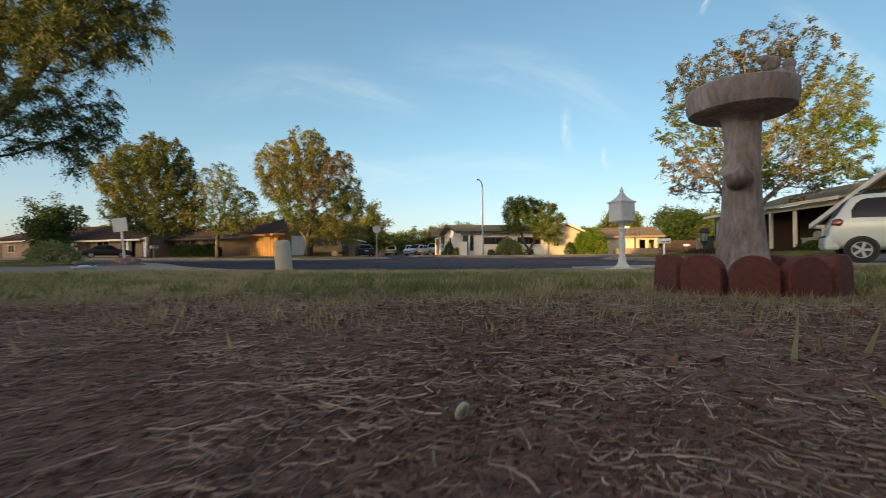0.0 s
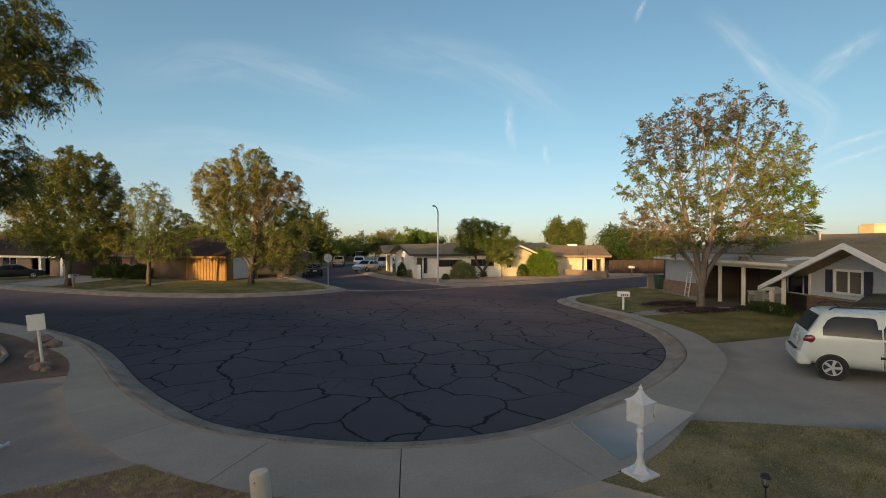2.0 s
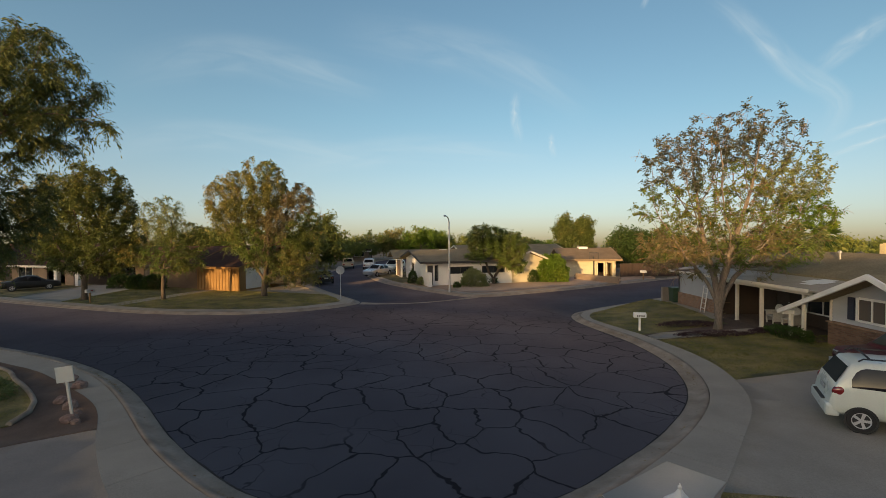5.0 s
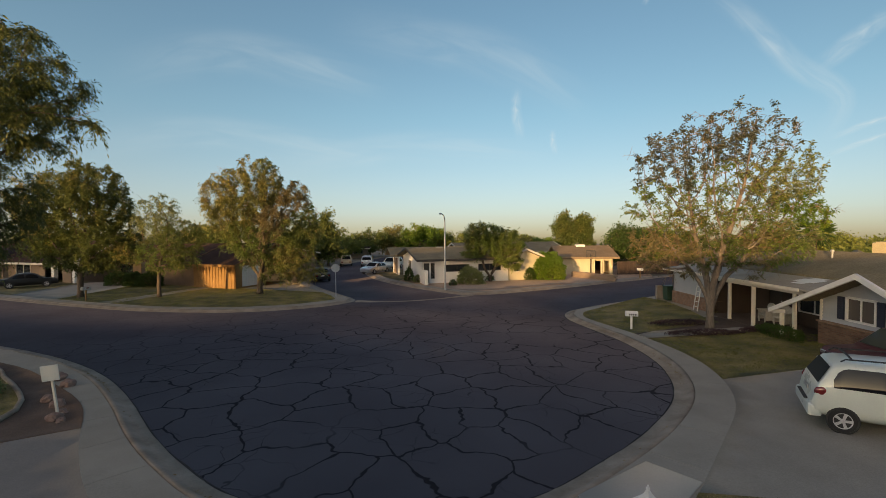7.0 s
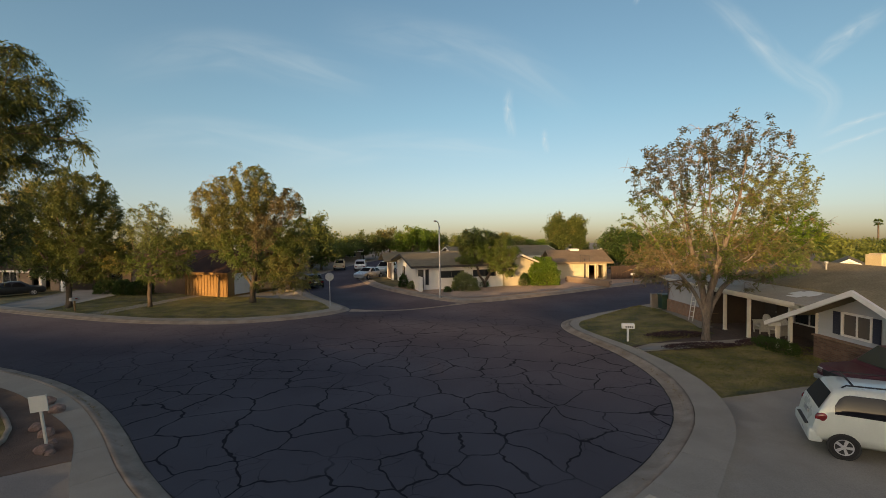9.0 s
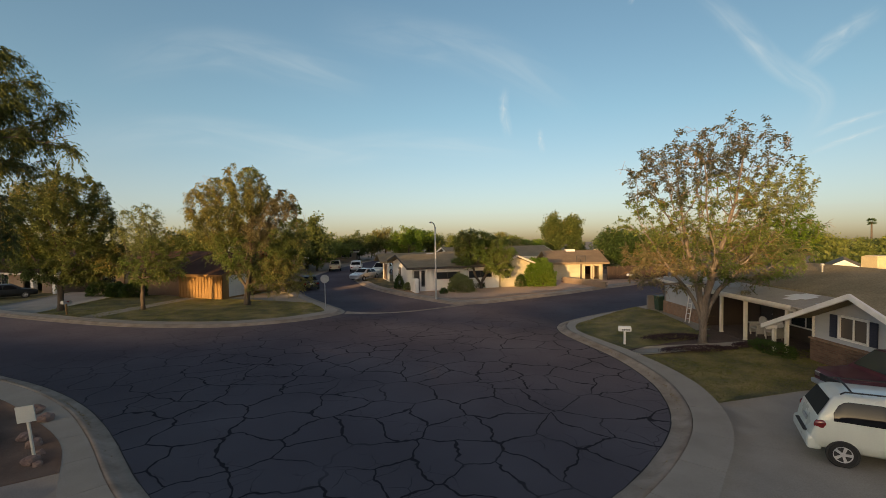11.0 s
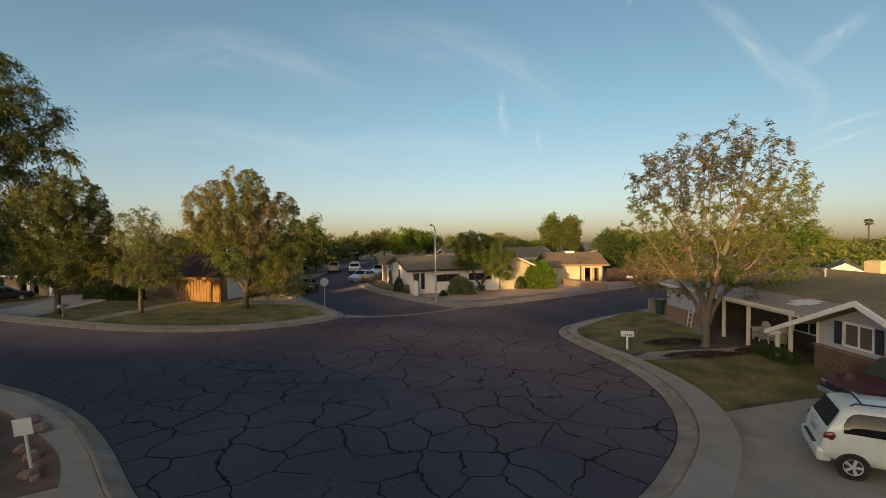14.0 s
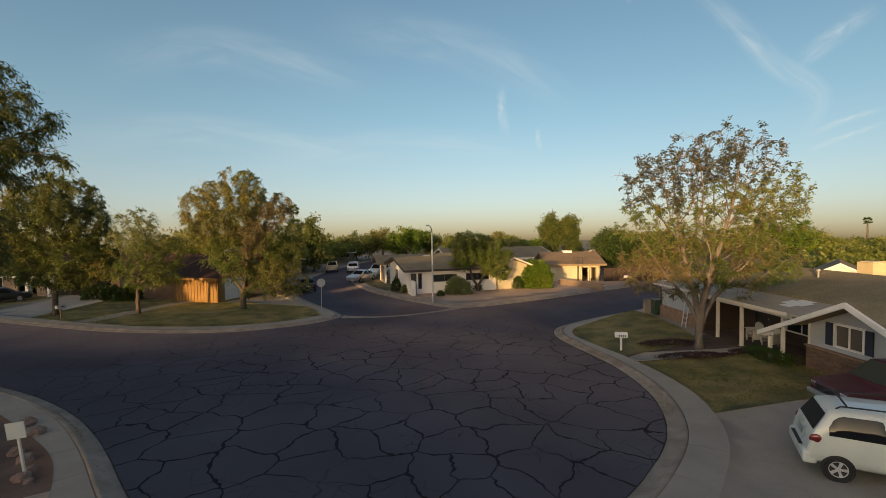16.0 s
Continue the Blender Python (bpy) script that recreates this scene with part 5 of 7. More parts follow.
def wall_panel(bm, p, q, z0, z1, thick, openings):
    """An upright wall from p to q with holes (u0, u1, v0, v1), thickness to its left."""
    p, q = Vector((*p, 0)), Vector((*q, 0))
    along = (q - p).normalized()
    out = Vector((-along.y, along.x, 0)) * thick
    length = (q - p).length
    us = sorted({0.0, length, *[min(max(u, 0), length) for o in openings for u in o[:2]]})
    for u0, u1 in zip(us, us[1:]):
        mid = (u0 + u1) / 2
        holes = sorted((o[2], o[3]) for o in openings if o[0] < mid < o[1])
        spans, low = [], z0
        for v0, v1 in holes:
            if v0 > low:
                spans.append((low, v0))
            low = v1
        if z1 > low:
            spans.append((low, z1))
        for v0, v1 in spans:
            a, b = p + along * u0, p + along * u1
            vs = [bm.verts.new((c.x, c.y, z)) for z in (v0, v1) for c in (a, b, b + out, a + out)]
            for f in ((0, 1, 5, 4), (1, 2, 6, 5), (2, 3, 7, 6), (3, 0, 4, 7), (4, 5, 6, 7), (3, 2, 1, 0)):
                bm.faces.new([vs[k] for k in f])
    bmesh.ops.remove_doubles(bm, verts=bm.verts, dist=0.0005)
    bmesh.ops.recalc_face_normals(bm, faces=bm.faces)
    return bm


def frame_on(parent, p, q, opening, thick=0.15, trim=None, shut=None, glass=None):
    """Fills an opening of a wall from p to q: window with frame, pane and bar, door, or panelled garage door."""
    u0, u1, v0, v1, kind = opening
    along = (Vector((*q, 0)) - Vector((*p, 0))).normalized()
    at = Vector((*p, 0)) + along * u0
    turn = math.degrees(math.atan2(along.y, along.x))
    w, h = u1 - u0, v1 - v0
    trim = trim or WHITE
    if kind == "void":
        return None
    if kind == "window":
        bm = bmesh.new()
        t = 0.06
        for a in ((-0.02, w + 0.02, -t, 0.0), (-0.02, w + 0.02, h, h + t), (-t, 0.0, -t, h + t), (w, w + t, -t, h + t)):
            box(bm, a[0], a[1], -0.03, 0.08, v0 + a[2], v0 + a[3])
        box(bm, w / 2 - 0.02, w / 2 + 0.02, 0.0, 0.05, v0, v1)
        ob = part("window", bm, trim, parent)
        ob.matrix_local = pose(at.x, at.y, 0, 0, 0, turn)
        for k in (0, 1):
            part("pane", boxed(k * w / 2 + 0.02 * k, (k + 1) * w / 2 - 0.02 * (1 - k), 0.055, 0.065, v0, v1), glass or PANE, ob)
        return ob
    if kind == "door":
        bm = boxed(0.0, w, 0.06, 0.10, v0, v1)
        for a in (0.15, 0.55):
            box(bm, 0.12, w - 0.12, 0.045, 0.06, v0 + a * h, v0 + (a + 0.32) * h)
        ob = part("door", bm, shut or DARK_TRIM, parent)
        ob.matrix_local = pose(at.x, at.y, 0, 0, 0, turn)
        part("door_knob", lathe(bmesh.new(), [(0.01, 0), (0.03, 0.01), (0.03, 0.04), (0.01, 0.05)], 8, (w - 0.1, 0.03)), STEEL, ob).location.z = v0 + 0.95
        return ob
    bm = bmesh.new()
    rows = 4
    for r in range(rows):
        for c in range(4):
            box(bm, c * w / 4 + 0.03, (c + 1) * w / 4 - 0.03, 0.05, 0.10, v0 + r * h / rows + 0.03, v0 + (r + 1) * h / rows - 0.03, 0.012)
    box(bm, 0, w, 0.075, 0.12, v0, v1)
    ob = part("garage_door", bm, shut or WHITE_WALL, parent)
    ob.matrix_local = pose(at.x, at.y, 0, 0, 0, turn)
    return ob


def gable_roof(bm, x0, x1, y0, y1, eave, ridge, along="x", thick=0.16, ridge_at=0.5):
    """A pitched roof slab; the ridge runs along x or y."""
    if along == "x":
        ym = y0 + (y1 - y0) * ridge_at
        prism(bm, [(y0, eave), (ym, ridge), (y1, eave), (y1, eave + thick), (ym, ridge + thick), (y0, eave + thick)], 0, x0, x1)
    else:
        xm = x0 + (x1 - x0) * ridge_at
        prism(bm, [(x0, eave), (xm, ridge), (x1, eave), (x1, eave + thick), (xm, ridge + thick), (x0, eave + thick)], 1, y0, y1)
    return bm


def gable_infill(bm, lo, hi, at, base, eave, ridge, along="x", thick=0.12):
    mid = (lo + hi) / 2
    prism(bm, [(lo, base), (hi, base), (hi, eave), (mid, ridge), (lo, eave)], 0 if along == "x" else 1, at, at + thick)
    return bm


def house(name, loc, turn, w, d, eave, ridge, walls, roofing, label, front=(), left=(), right=(), over=0.6, along="x", trim=None, shut=None, fascia=None, vents=()):
    """A one-storey house: front wall along x at y = 0. Openings are (u0, u1, v0, v1, kind)."""
    base = empty(name, loc, turn, label, "house")
    for side, p, q, holes in (("front", (0, 0), (w, 0), front), ("left", (0, d), (0, 0), left), ("right", (w, 0), (w, d), right), ("back", (w, d), (0, d), ())):
        part("wall", wall_panel(bmesh.new(), p, q, -0.3, eave, 0.15, holes), walls, base)
        for o in holes:
            frame_on(base, p, q, o, 0.15, trim, shut)
    rise = (ridge - eave)
    for at in (0.0, (w if along == "x" else d) - 0.12):
        part("gable", gable_infill(bmesh.new(), 0, d if along == "x" else w, at, eave - 0.01, eave, ridge - 0.02, along), walls, base)
    drop = rise * over / ((d if along == "x" else w) / 2)
    roof = part("roof", gable_roof(bmesh.new(), -over, w + over, -over, d + over, eave - drop, ridge, along), roofing, base)
    bm = bmesh.new()
    e = eave - drop
    if along == "x":
        box(bm, -over, w + over, -over - 0.03, -over, e - 0.02, e + 0.2)
        box(bm, -over, w + over, d + over, d + over + 0.03, e - 0.02, e + 0.2)
    else:
        box(bm, -over - 0.03, -over, -over, d + over, e - 0.02, e + 0.2)
        box(bm, w + over, w + over + 0.03, -over, d + over, e - 0.02, e + 0.2)
        for y in (-over - 0.03,):
            prism(bm, [(-over, e), (w / 2, ridge), (w + over, e), (w + over, e + 0.2), (w / 2, ridge + 0.2), (-over, e + 0.2)], 1, y, y + 0.03)
    if along == "x":
        for x in (-over - 0.03, w + over):
            prism(bm, [(-over, e), (d / 2, ridge), (d + over, e), (d + over, e + 0.2), (d / 2, ridge + 0.2), (-over, e + 0.2)], 0, x, x + 0.03)
    part("fascia", bm, fascia or trim or TRIM, base)
    for x, y, z, sx_, sz in vents:
        part("roof_cooler", boxed(x, x + sx_, y, y + sx_, z, z + sz, 0.03), STEEL if sz < 0.5 else WHITE_WALL, base)
    return base


# house with a porch beside the wide driveway
porch_house = empty("porch_house", (15.4, 14.0, 0.35), 0, "pale grey house with brick wainscot and a long porch", "house")


def eh(x, y):
    return x - 15.4, y - 14.0


part("wall", wall_panel(bmesh.new(), eh(15.98, 20.4), eh(15.98, 12.6), 0.0, 2.3, 0.15, [(1.25, 2.41, 1.33, 2.15)]), WHITE_WALL, porch_house)
for k in range(16):
    z = 1.08 + k * 0.145
    y0, y1 = 12.7, 20.38
    if z > 2.2:
        reach = (3.06 - z) / 0.45
        y0, y1 = max(y0, 17.85 - reach), min(y1, 17.85 + reach)
    spans = [(y0, y1)] if not 1.28 < z + 0.06 < 2.2 else [(y0, 17.95), (19.19, y1)]
    for a, b in spans:
        if b - a > 0.1:
            bm = bmesh.new()
            prism(bm, [(0.58 - 0.06, z), (0.58 - 0.012, z + 0.15), (0.60, z + 0.15), (0.60, z)], 1, a - 14, b - 14)
            part("siding_board", bm, GREY_SIDING, porch_house)
bm = bmesh.new()
gable_infill(bm, 15.85 - 14, 19.85 - 14, 0.585, 2.2, 2.18, 3.07, "x", 0.1)
part("gable", bm, GREY_SIDING, porch_house)
frame_on(porch_house, eh(15.98, 20.4), eh(15.98, 12.6), (1.25, 2.41, 1.33, 2.15, "window"), glass=CURTAINED).location.x -= 0.07
for y in (17.57, 19.27):
    shutter = part("shutter", boxed(0.47, 0.51, y - 14, y + 0.3 - 14, 1.28, 2.2), NAVY, porch_house, "dark navy louvred shutter")
    for k in range(9):
        part("slat", boxed(0.460, 0.469, y - 14 + 0.03, y - 14 + 0.27, 1.32 + k * 0.095, 1.38 + k * 0.095), NAVY, shutter)
part("brick_wainscot", boxed(0.44, 0.57, -1.4, 6.46, -0.2, 1.0), BRICK, porch_house)
part("brick_wainscot", boxed(0.57, 0.75, 6.44, 6.52, -0.2, 1.0), BRICK, porch_house)
part("brick_cap", boxed(0.38, 0.58, -1.4, 6.52, 1.0, 1.07, 0.01), RED_BRICK, porch_house)
part("corner_board", boxed(0.50, 0.60, 6.36, 6.46, 1.07, 2.42), TRIM, porch_house)
# planter shelf under the window
part("window_shelf", boxed(0.26, 0.42, 3.5, 4.7, 0.76, 0.86, 0.015), BRICK, porch_house)
# cross gable roof; its barge board runs on past the wall as an open rafter to a short post
bm = bmesh.new()
prism(bm, [(13.0 - 14, 0.92), (17.85 - 14, 3.10), (20.7 - 14, 1.82), (20.7 - 14, 1.96), (17.85 - 14, 3.24), (13.0 - 14, 1.06)], 0, -0.30, 5.4)
part("roof", bm, ROOF_GREY, porch_house)
bm = bmesh.new()
prism(bm, [(13.0 - 14, 0.88), (17.85 - 14, 3.06), (22.25 - 14, 1.08), (22.25 - 14, 1.28), (17.85 - 14, 3.27), (13.0 - 14, 1.09)], 0, -0.42, -0.302)
part("fascia", bm, WHITE, porch_house, "white barge board running out as an open rafter")
part("rafter_tail", boxed(-0.302, 0.2, 22.0 - 14, 22.14 - 14, 1.08, 1.24, 0.01), WHITE, porch_house)
# porch: shallow pale roof, beam, posts, back wall
bm = bmesh.new()
prism(bm, [(-0.3, 2.28), (2.3, 2.62), (2.3, 2.70), (-0.3, 2.36)], 1, 19.6 - 14, 32.6 - 14)
part("porch_roof", bm, ROOF_PALE, porch_house, "pale rolled roofing over the porch")
bm = bmesh.new()
for a, b, c, d in ((0.9, 1.5, 21.3, 22.5), (0.5, 0.9, 21.5, 22.1), (1.5, 1.8, 21.5, 22.3)):
    prism(bm, [(a, 2.365 + (a + 0.3) * 0.1308), (b, 2.365 + (b + 0.3) * 0.1308), (b, 2.372 + (b + 0.3) * 0.1308), (a, 2.372 + (a + 0.3) * 0.1308)], 1, c - 14, d - 14)
part("roof_patch", bm, WHITE, porch_house, "white sealant patch on the porch roof")
part("fascia", boxed(-0.345, -0.302, 20.6 - 14, 32.6 - 14, 2.24, 2.385), TRIM, porch_house)
part("beam", boxed(0.02, 0.16, 20.75 - 14, 27.6 - 14, 2.06, 2.27), TRIM, porch_house)
for y in (25.9, 24.0):
    bm = boxed(0.02, 0.16, y - 14.07, y - 13.93, 0.0, 2.06, 0.01)
    box(bm, 0.0, 0.18, y - 14.09, y - 13.91, 0.0, 0.12, 0.01)
    part("porch_post", bm, TRIM, porch_house)
for x, y, top in ((-0.10, 21.9, 1.10), (0.02, 21.3, 2.06)):
    part("porch_post", boxed(x, x + 0.13, y - 14.06, y - 13.93, 0.0, top, 0.01), TRIM, porch_house)
# floor takes the dark mulch colour, which deepens the porch shade
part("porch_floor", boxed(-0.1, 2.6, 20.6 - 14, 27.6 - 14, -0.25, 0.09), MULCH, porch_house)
holes = [(1.2, 2.2, 0.1, 2.1, "door"), (3.4, 5.2, 0.8, 2.0, "window"), (5.9, 6.8, 0.1, 2.1, "door")]
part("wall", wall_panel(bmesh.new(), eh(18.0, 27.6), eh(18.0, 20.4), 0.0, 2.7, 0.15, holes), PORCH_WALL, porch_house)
for o in holes:
    frame_on(porch_house, eh(18.0, 27.6), eh(18.0, 20.4), o)
part("wall", wall_panel(bmesh.new(), eh(15.98, 20.4), eh(18.0, 20.4), 0.0, 2.5, -0.12, []), GREY_SIDING, porch_house)
part("wall", wall_panel(bmesh.new(), eh(15.65, 32.3), eh(15.65, 27.6), 0.85, 2.25, 0.15, []), GREY_SIDING, porch_house)
part("brick_wainscot", wall_panel(bmesh.new(), eh(15.6, 32.34), eh(15.6, 27.6), -0.2, 0.85, 0.2, []), RED_BRICK, porch_house)
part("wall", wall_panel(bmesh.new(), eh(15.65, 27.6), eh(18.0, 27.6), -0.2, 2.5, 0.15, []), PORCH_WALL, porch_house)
part("wall", wall_panel(bmesh.new(), eh(27, 32.3), eh(15.65, 32.3), -0.2, 2.5, 0.15, []), GREY_SIDING, porch_house)
bm = bmesh.new()
prism(bm, [(1.9, 2.60), (5.2, 3.62), (11.5, 2.2), (11.5, 2.34), (5.2, 3.76), (1.9, 2.74)], 1, 12.5 - 14, 33.0 - 14)
part("roof", bm, ROOF_GREY, porch_house)
for x, y in ((4.2, 24.2),):
    part("roof_vent", lathe(bmesh.new(), [(0.05, 3.1), (0.05, 3.75), (0.09, 3.78), (0.09, 3.86), (0.02, 3.9)], 8, (x, y - 14)), STEEL, porch_house)

for y, mat, top in ((23.75, YELLOW_BOX, 4.22),):
    bm = boxed(6.2, 7.1, y - 14.45, y - 13.55, 3.3, top, 0.04)
    box(bm, 6.3, 7.0, y - 14.35, y - 13.65, top, top + 0.05, 0.01)
    part("roof_cooler", bm, mat, porch_house, "boxy evaporative cooler on the roof")

# low house across the street, with its lit garage wing
west_house = house("ranch_house", (-24.4, 45.9, 0.2), -22.4, 5.4, 9.5, 2.3, 4.0, TAN_WALL, ROOF, "brown-roofed ranch house with a tan boarded wing", right=((0.8, 3.6, 0.1, 2.1, "garage"),), trim=TRIM, shut=WHITE_WALL, fascia=TAN_WALL, vents=((0.6, 5.5, 3.9, 0.9, 0.7),))
for k in range(14):
    part("batten", boxed(0.15 + k * 0.39, 0.20 + k * 0.39, -0.035, 0.0, 0.0, 2.2), TAN_WALL, west_house)
house("ranch_wing", (-38.5, 54.0, 0.2), -22.4, 14.4, 9.0, 2.3, 3.9, BOARD_WALL, ROOF, "long brown boarded wing of the ranch house", front=((2.0, 4.2, 0.8, 1.9, "window"), (5.5, 6.5, 0.0, 2.05, "door")), trim=BOARD_WALL, fascia=DARK_TRIM, over=0.9)
# brown walls put the shade on a cream front into the colour
house("hip_house", (-61, 58.5, 0.2), -20.0, 22.0, 10.0, 2.3, 4.3, BROWN_WALL, ROOF, "low block house with walls browned for shade and a wide brown roof", front=((2, 4, 0.8, 1.9, "window"), (6, 8, 0.8, 1.9, "window"), (10, 11, 0, 2.05, "door"), (12.5, 15, 0.6, 2.0, "window"), (17.5, 20.5, 0.0, 2.1, "void")), trim=TRIM, over=0.9)
far_pillars = empty("carport_pillars", (-42.8, 51.6, 0.2), -20, "white stepped block pillars of a carport", "pillar")
for k in range(2):
    for r in range(10):
        part("block", boxed(k * 3.4 - (0.05 if r % 2 else 0), k * 3.4 + 0.42 + (0.05 if r % 2 else 0), -0.2, 0.2, r * 0.2, r * 0.2 + 0.185), WHITE_WALL, far_pillars)
part("lintel", boxed(-0.2, 4.1, -0.25, 0.25, 2.0, 2.25), TRIM, far_pillars)

# white corner house and its neighbours
corner_house = house("corner_house", (-2.1, 46.9, 0.2), 15.0, 9.6, 10.5, 2.35, 3.25, WHITE_WALL, ROOF_GREY, "low white block house with a brown roof", front=((0.12, 0.72, 0.0, 2.0, "door"), (0.95, 1.2, 0.5, 1.95, "window"), (2.4, 4.9, 1.15, 1.75, "window"), (6.0, 8.4, 1.15, 1.75, "window")), left=((3.6, 4.6, 1.0, 1.9, "window"),), trim=DARK_TRIM, over=0.7, fascia=DARK_TRIM, vents=((3.0, 5.4, 3.0, 0.7, 0.45),))
part("porch_wall", boxed(0.0, 0.35, -1.1, 0.0, -0.1, 1.35, 0.02), WHITE_WALL, corner_house)
part("garage_wing", wall_panel(bmesh.new(), (-0.6, 14.5), (-0.6, 10.5), -0.2, 2.2, 0.15, [(0.4, 3.4, 0.0, 2.0, "garage")]), WHITE_WALL, corner_house)
frame_on(corner_house, (-0.6, 14.5), (-0.6, 10.5), (0.4, 3.4, 0.0, 2.0, "garage"), 0.15, None, BROWN_WALL)
part("roof", gable_roof(bmesh.new(), -1.6, 9.6, 10.4, 15.2, 2.2, 3.1), ROOF_GREY, corner_house)
house("cream_house", (6.9, 49.2, 0.2), 20.0, 3.8, 9.5, 2.4, 3.15, CREAM_WALL, ROOF_TAN, "cream stucco house front in the evening sun", front=((0.6, 1.2, 0.9, 1.8, "window"),), along="y", over=0.5, trim=TRIM)
tan_house = house("tan_house", (14.2, 55.6, 0.2), -6.0, 5.9, 9.0, 2.0, 3.1, CREAM_WALL, ROOF_TAN, "tan-roofed house with a white garage door and arches", front=((0.7, 3.3, 0.0, 1.75, "garage"), (3.8, 4.5, 0.0, 1.6, "void"), (4.8, 5.5, 0.0, 1.6, "void")), trim=TRIM, shut=CREAM_WALL, fascia=ROOF_TAN, vents=((2.4, 4.0, 2.9, 1.1, 0.5),))
for k in range(2):
    part("arch", boxed(3.6 + k * 1.0, 3.7 + k * 1.0, -0.6, -0.3, 0.0, 1.75), CREAM_WALL, tan_house)
low = empty("garden_wall", (14.6, 53.0, 0.15), -63.0, "low tan block garden wall", "garden wall")
for k in range(15):
    for r in range(4):
        part("block", boxed(k * 0.42 + (0.21 if r % 2 else 0), k * 0.42 + 0.41 + (0.21 if r % 2 else 0), -0.1, 0.1, r * 0.16, r * 0.16 + 0.152), BROWN_WALL, low)

fence = empty("board_fence", (20.4, 54.6, 0.15), 4.0, "dark reddish brown board fence beyond the tan house", "fence")
for k in range(40):
    part("board", boxed(k * 0.19, k * 0.19 + 0.175, -0.012 - 0.006 * (k % 3), 0.012, 0.0, 1.55 + 0.03 * (k % 2)), FENCE_WOOD, fence)
for z in (0.35, 1.2):
    part("rail", boxed(0.0, 7.6, 0.014, 0.06, z, z + 0.09), FENCE_WOOD, fence)

# roofs further off
FAR = (("terrace_house", (-28, 99, 0.0), 6, 12, 9, 2.0, 2.8, BROWN_WALL, ROOF), ("bungalow", (-32, 84, 0.1), -75, 13, 9, 2.2, 3.2, BROWN_WALL, ROOF), ("bungalow", (3, 64, 0.1), 12, 15, 10, 2.3, 3.5, WHITE_WALL, ROOF_GREY),
       ("bungalow", (30, 66, 0.1), 30, 14, 9, 2.4, 3.6, BROWN_WALL, ROOF_TAN), ("bungalow", (-80, 66, 0.1), -22, 16, 10, 2.5, 4.0, BROWN_WALL, ROOF))
for n, loc, turn, w, d, e, r, wm, rm in FAR:
    house(n, loc, turn, w, d, e, r, wm, rm, "distant low bungalow with a shallow pitched roof", front=((2, 3.6, 0.9, 1.9, "window"), (6, 7, 0, 2.05, "door"), (9, 11, 0.9, 1.9, "window")), trim=TRIM)
for x, y in ((29.4, 35.4),):
    house("garden_shed", (x, y, 0.1), -42, 2.6, 6, 2.6, 3.3, WHITE_WALL, ROOF_GREY, "small white gabled outbuilding behind the porch house", along="y", over=0.25, trim=WHITE)
# unseen houses added behind the start to keep the evening sun off the street
for x, y, w, r in ((-125, -24, 44.5, 11.6), (-80, -24, 16.2, 9.2), (-62.6, -24, 12.8, 5.8), (-48.6, -24, 4.6, 7.3), (-42.8, -24, 6.6, 9.7), (-35.0, -24, 11.2, 5.8), (-22.6, -24, 36, 7.7), (14.6, -24, 30, 7.7)):
    house("sun_blocking_house", (x, y, 0.3), 0, w + 1.15, 10, r * 0.68, r, CREAM_WALL, ROOF, "plain unseen house added behind the start to block the sun", over=0.6)

# ---- small things near the start ----
LAWN = lawn_height
bath_at = (1.63, 2.0)
bz = LAWN(*bath_at)
birdbath = empty("birdbath", (*bath_at, bz - 0.01), 0, "weathered pinkish cast stone birdbath shaped like a tree stump", "birdbath")
bm = lathe(bmesh.new(), [(0.112, 0.0), (0.106, 0.05), (0.092, 0.12), (0.078, 0.21), (0.069, 0.31), (0.063, 0.43), (0.060, 0.55), (0.064, 0.64), (0.077, 0.70)], 40, wobble=0.12)
for v in bm.verts:
    a = math.atan2(v.co.y, v.co.x)
    r = math.hypot(v.co.x, v.co.y)
    groove = 1 + 0.03 * math.sin(a * 9 + 2 * noise.noise((v.co.z * 3, a, 0))) - 0.02 * math.sin(a * 17 + v.co.z * 8)
    v.co.x, v.co.y = r * groove * math.cos(a), r * groove * math.sin(a)
part("pedestal", bm, STONE, birdbath)
knot = bmesh.new()
tube(knot, [(-0.03, -0.045, 0.425), (-0.056, -0.062, 0.452), (-0.076, -0.072, 0.470)], [0.046, 0.041, 0.038], 16)
part("branch_stub", knot, STONE, birdbath)
bm = lathe(bmesh.new(), [(0.073, 0.677), (0.160, 0.685), (0.180, 0.697), (0.187, 0.722), (0.189, 0.762), (0.188, 0.784), (0.183, 0.790), (0.175, 0.788), (0.170, 0.772), (0.166, 0.752), (0.10, 0.742), (0.01, 0.740)], 64, wobble=0.05)
part("basin", bm, STONE, birdbath, "round weathered stone basin with a chipped rim")
WATER = surf("shallow_water", (0.11, 0.105, 0.11), (0.30, 0.29, 0.30), 9, 60, 0.3, 0.05, grain=0.2, contrast=0.1)
part("water", lathe(bmesh.new(), [(0.167, 0.742), (0.167, 0.756)], 40), WATER, birdbath, "still grey water")


def lump(bm, x, y, z, rx, ry, rz):
    bmesh.ops.create_icosphere(bm, subdivisions=3, radius=1.0, matrix=Matrix.LocRotScale((x, y, z), None, (rx, ry, rz)))


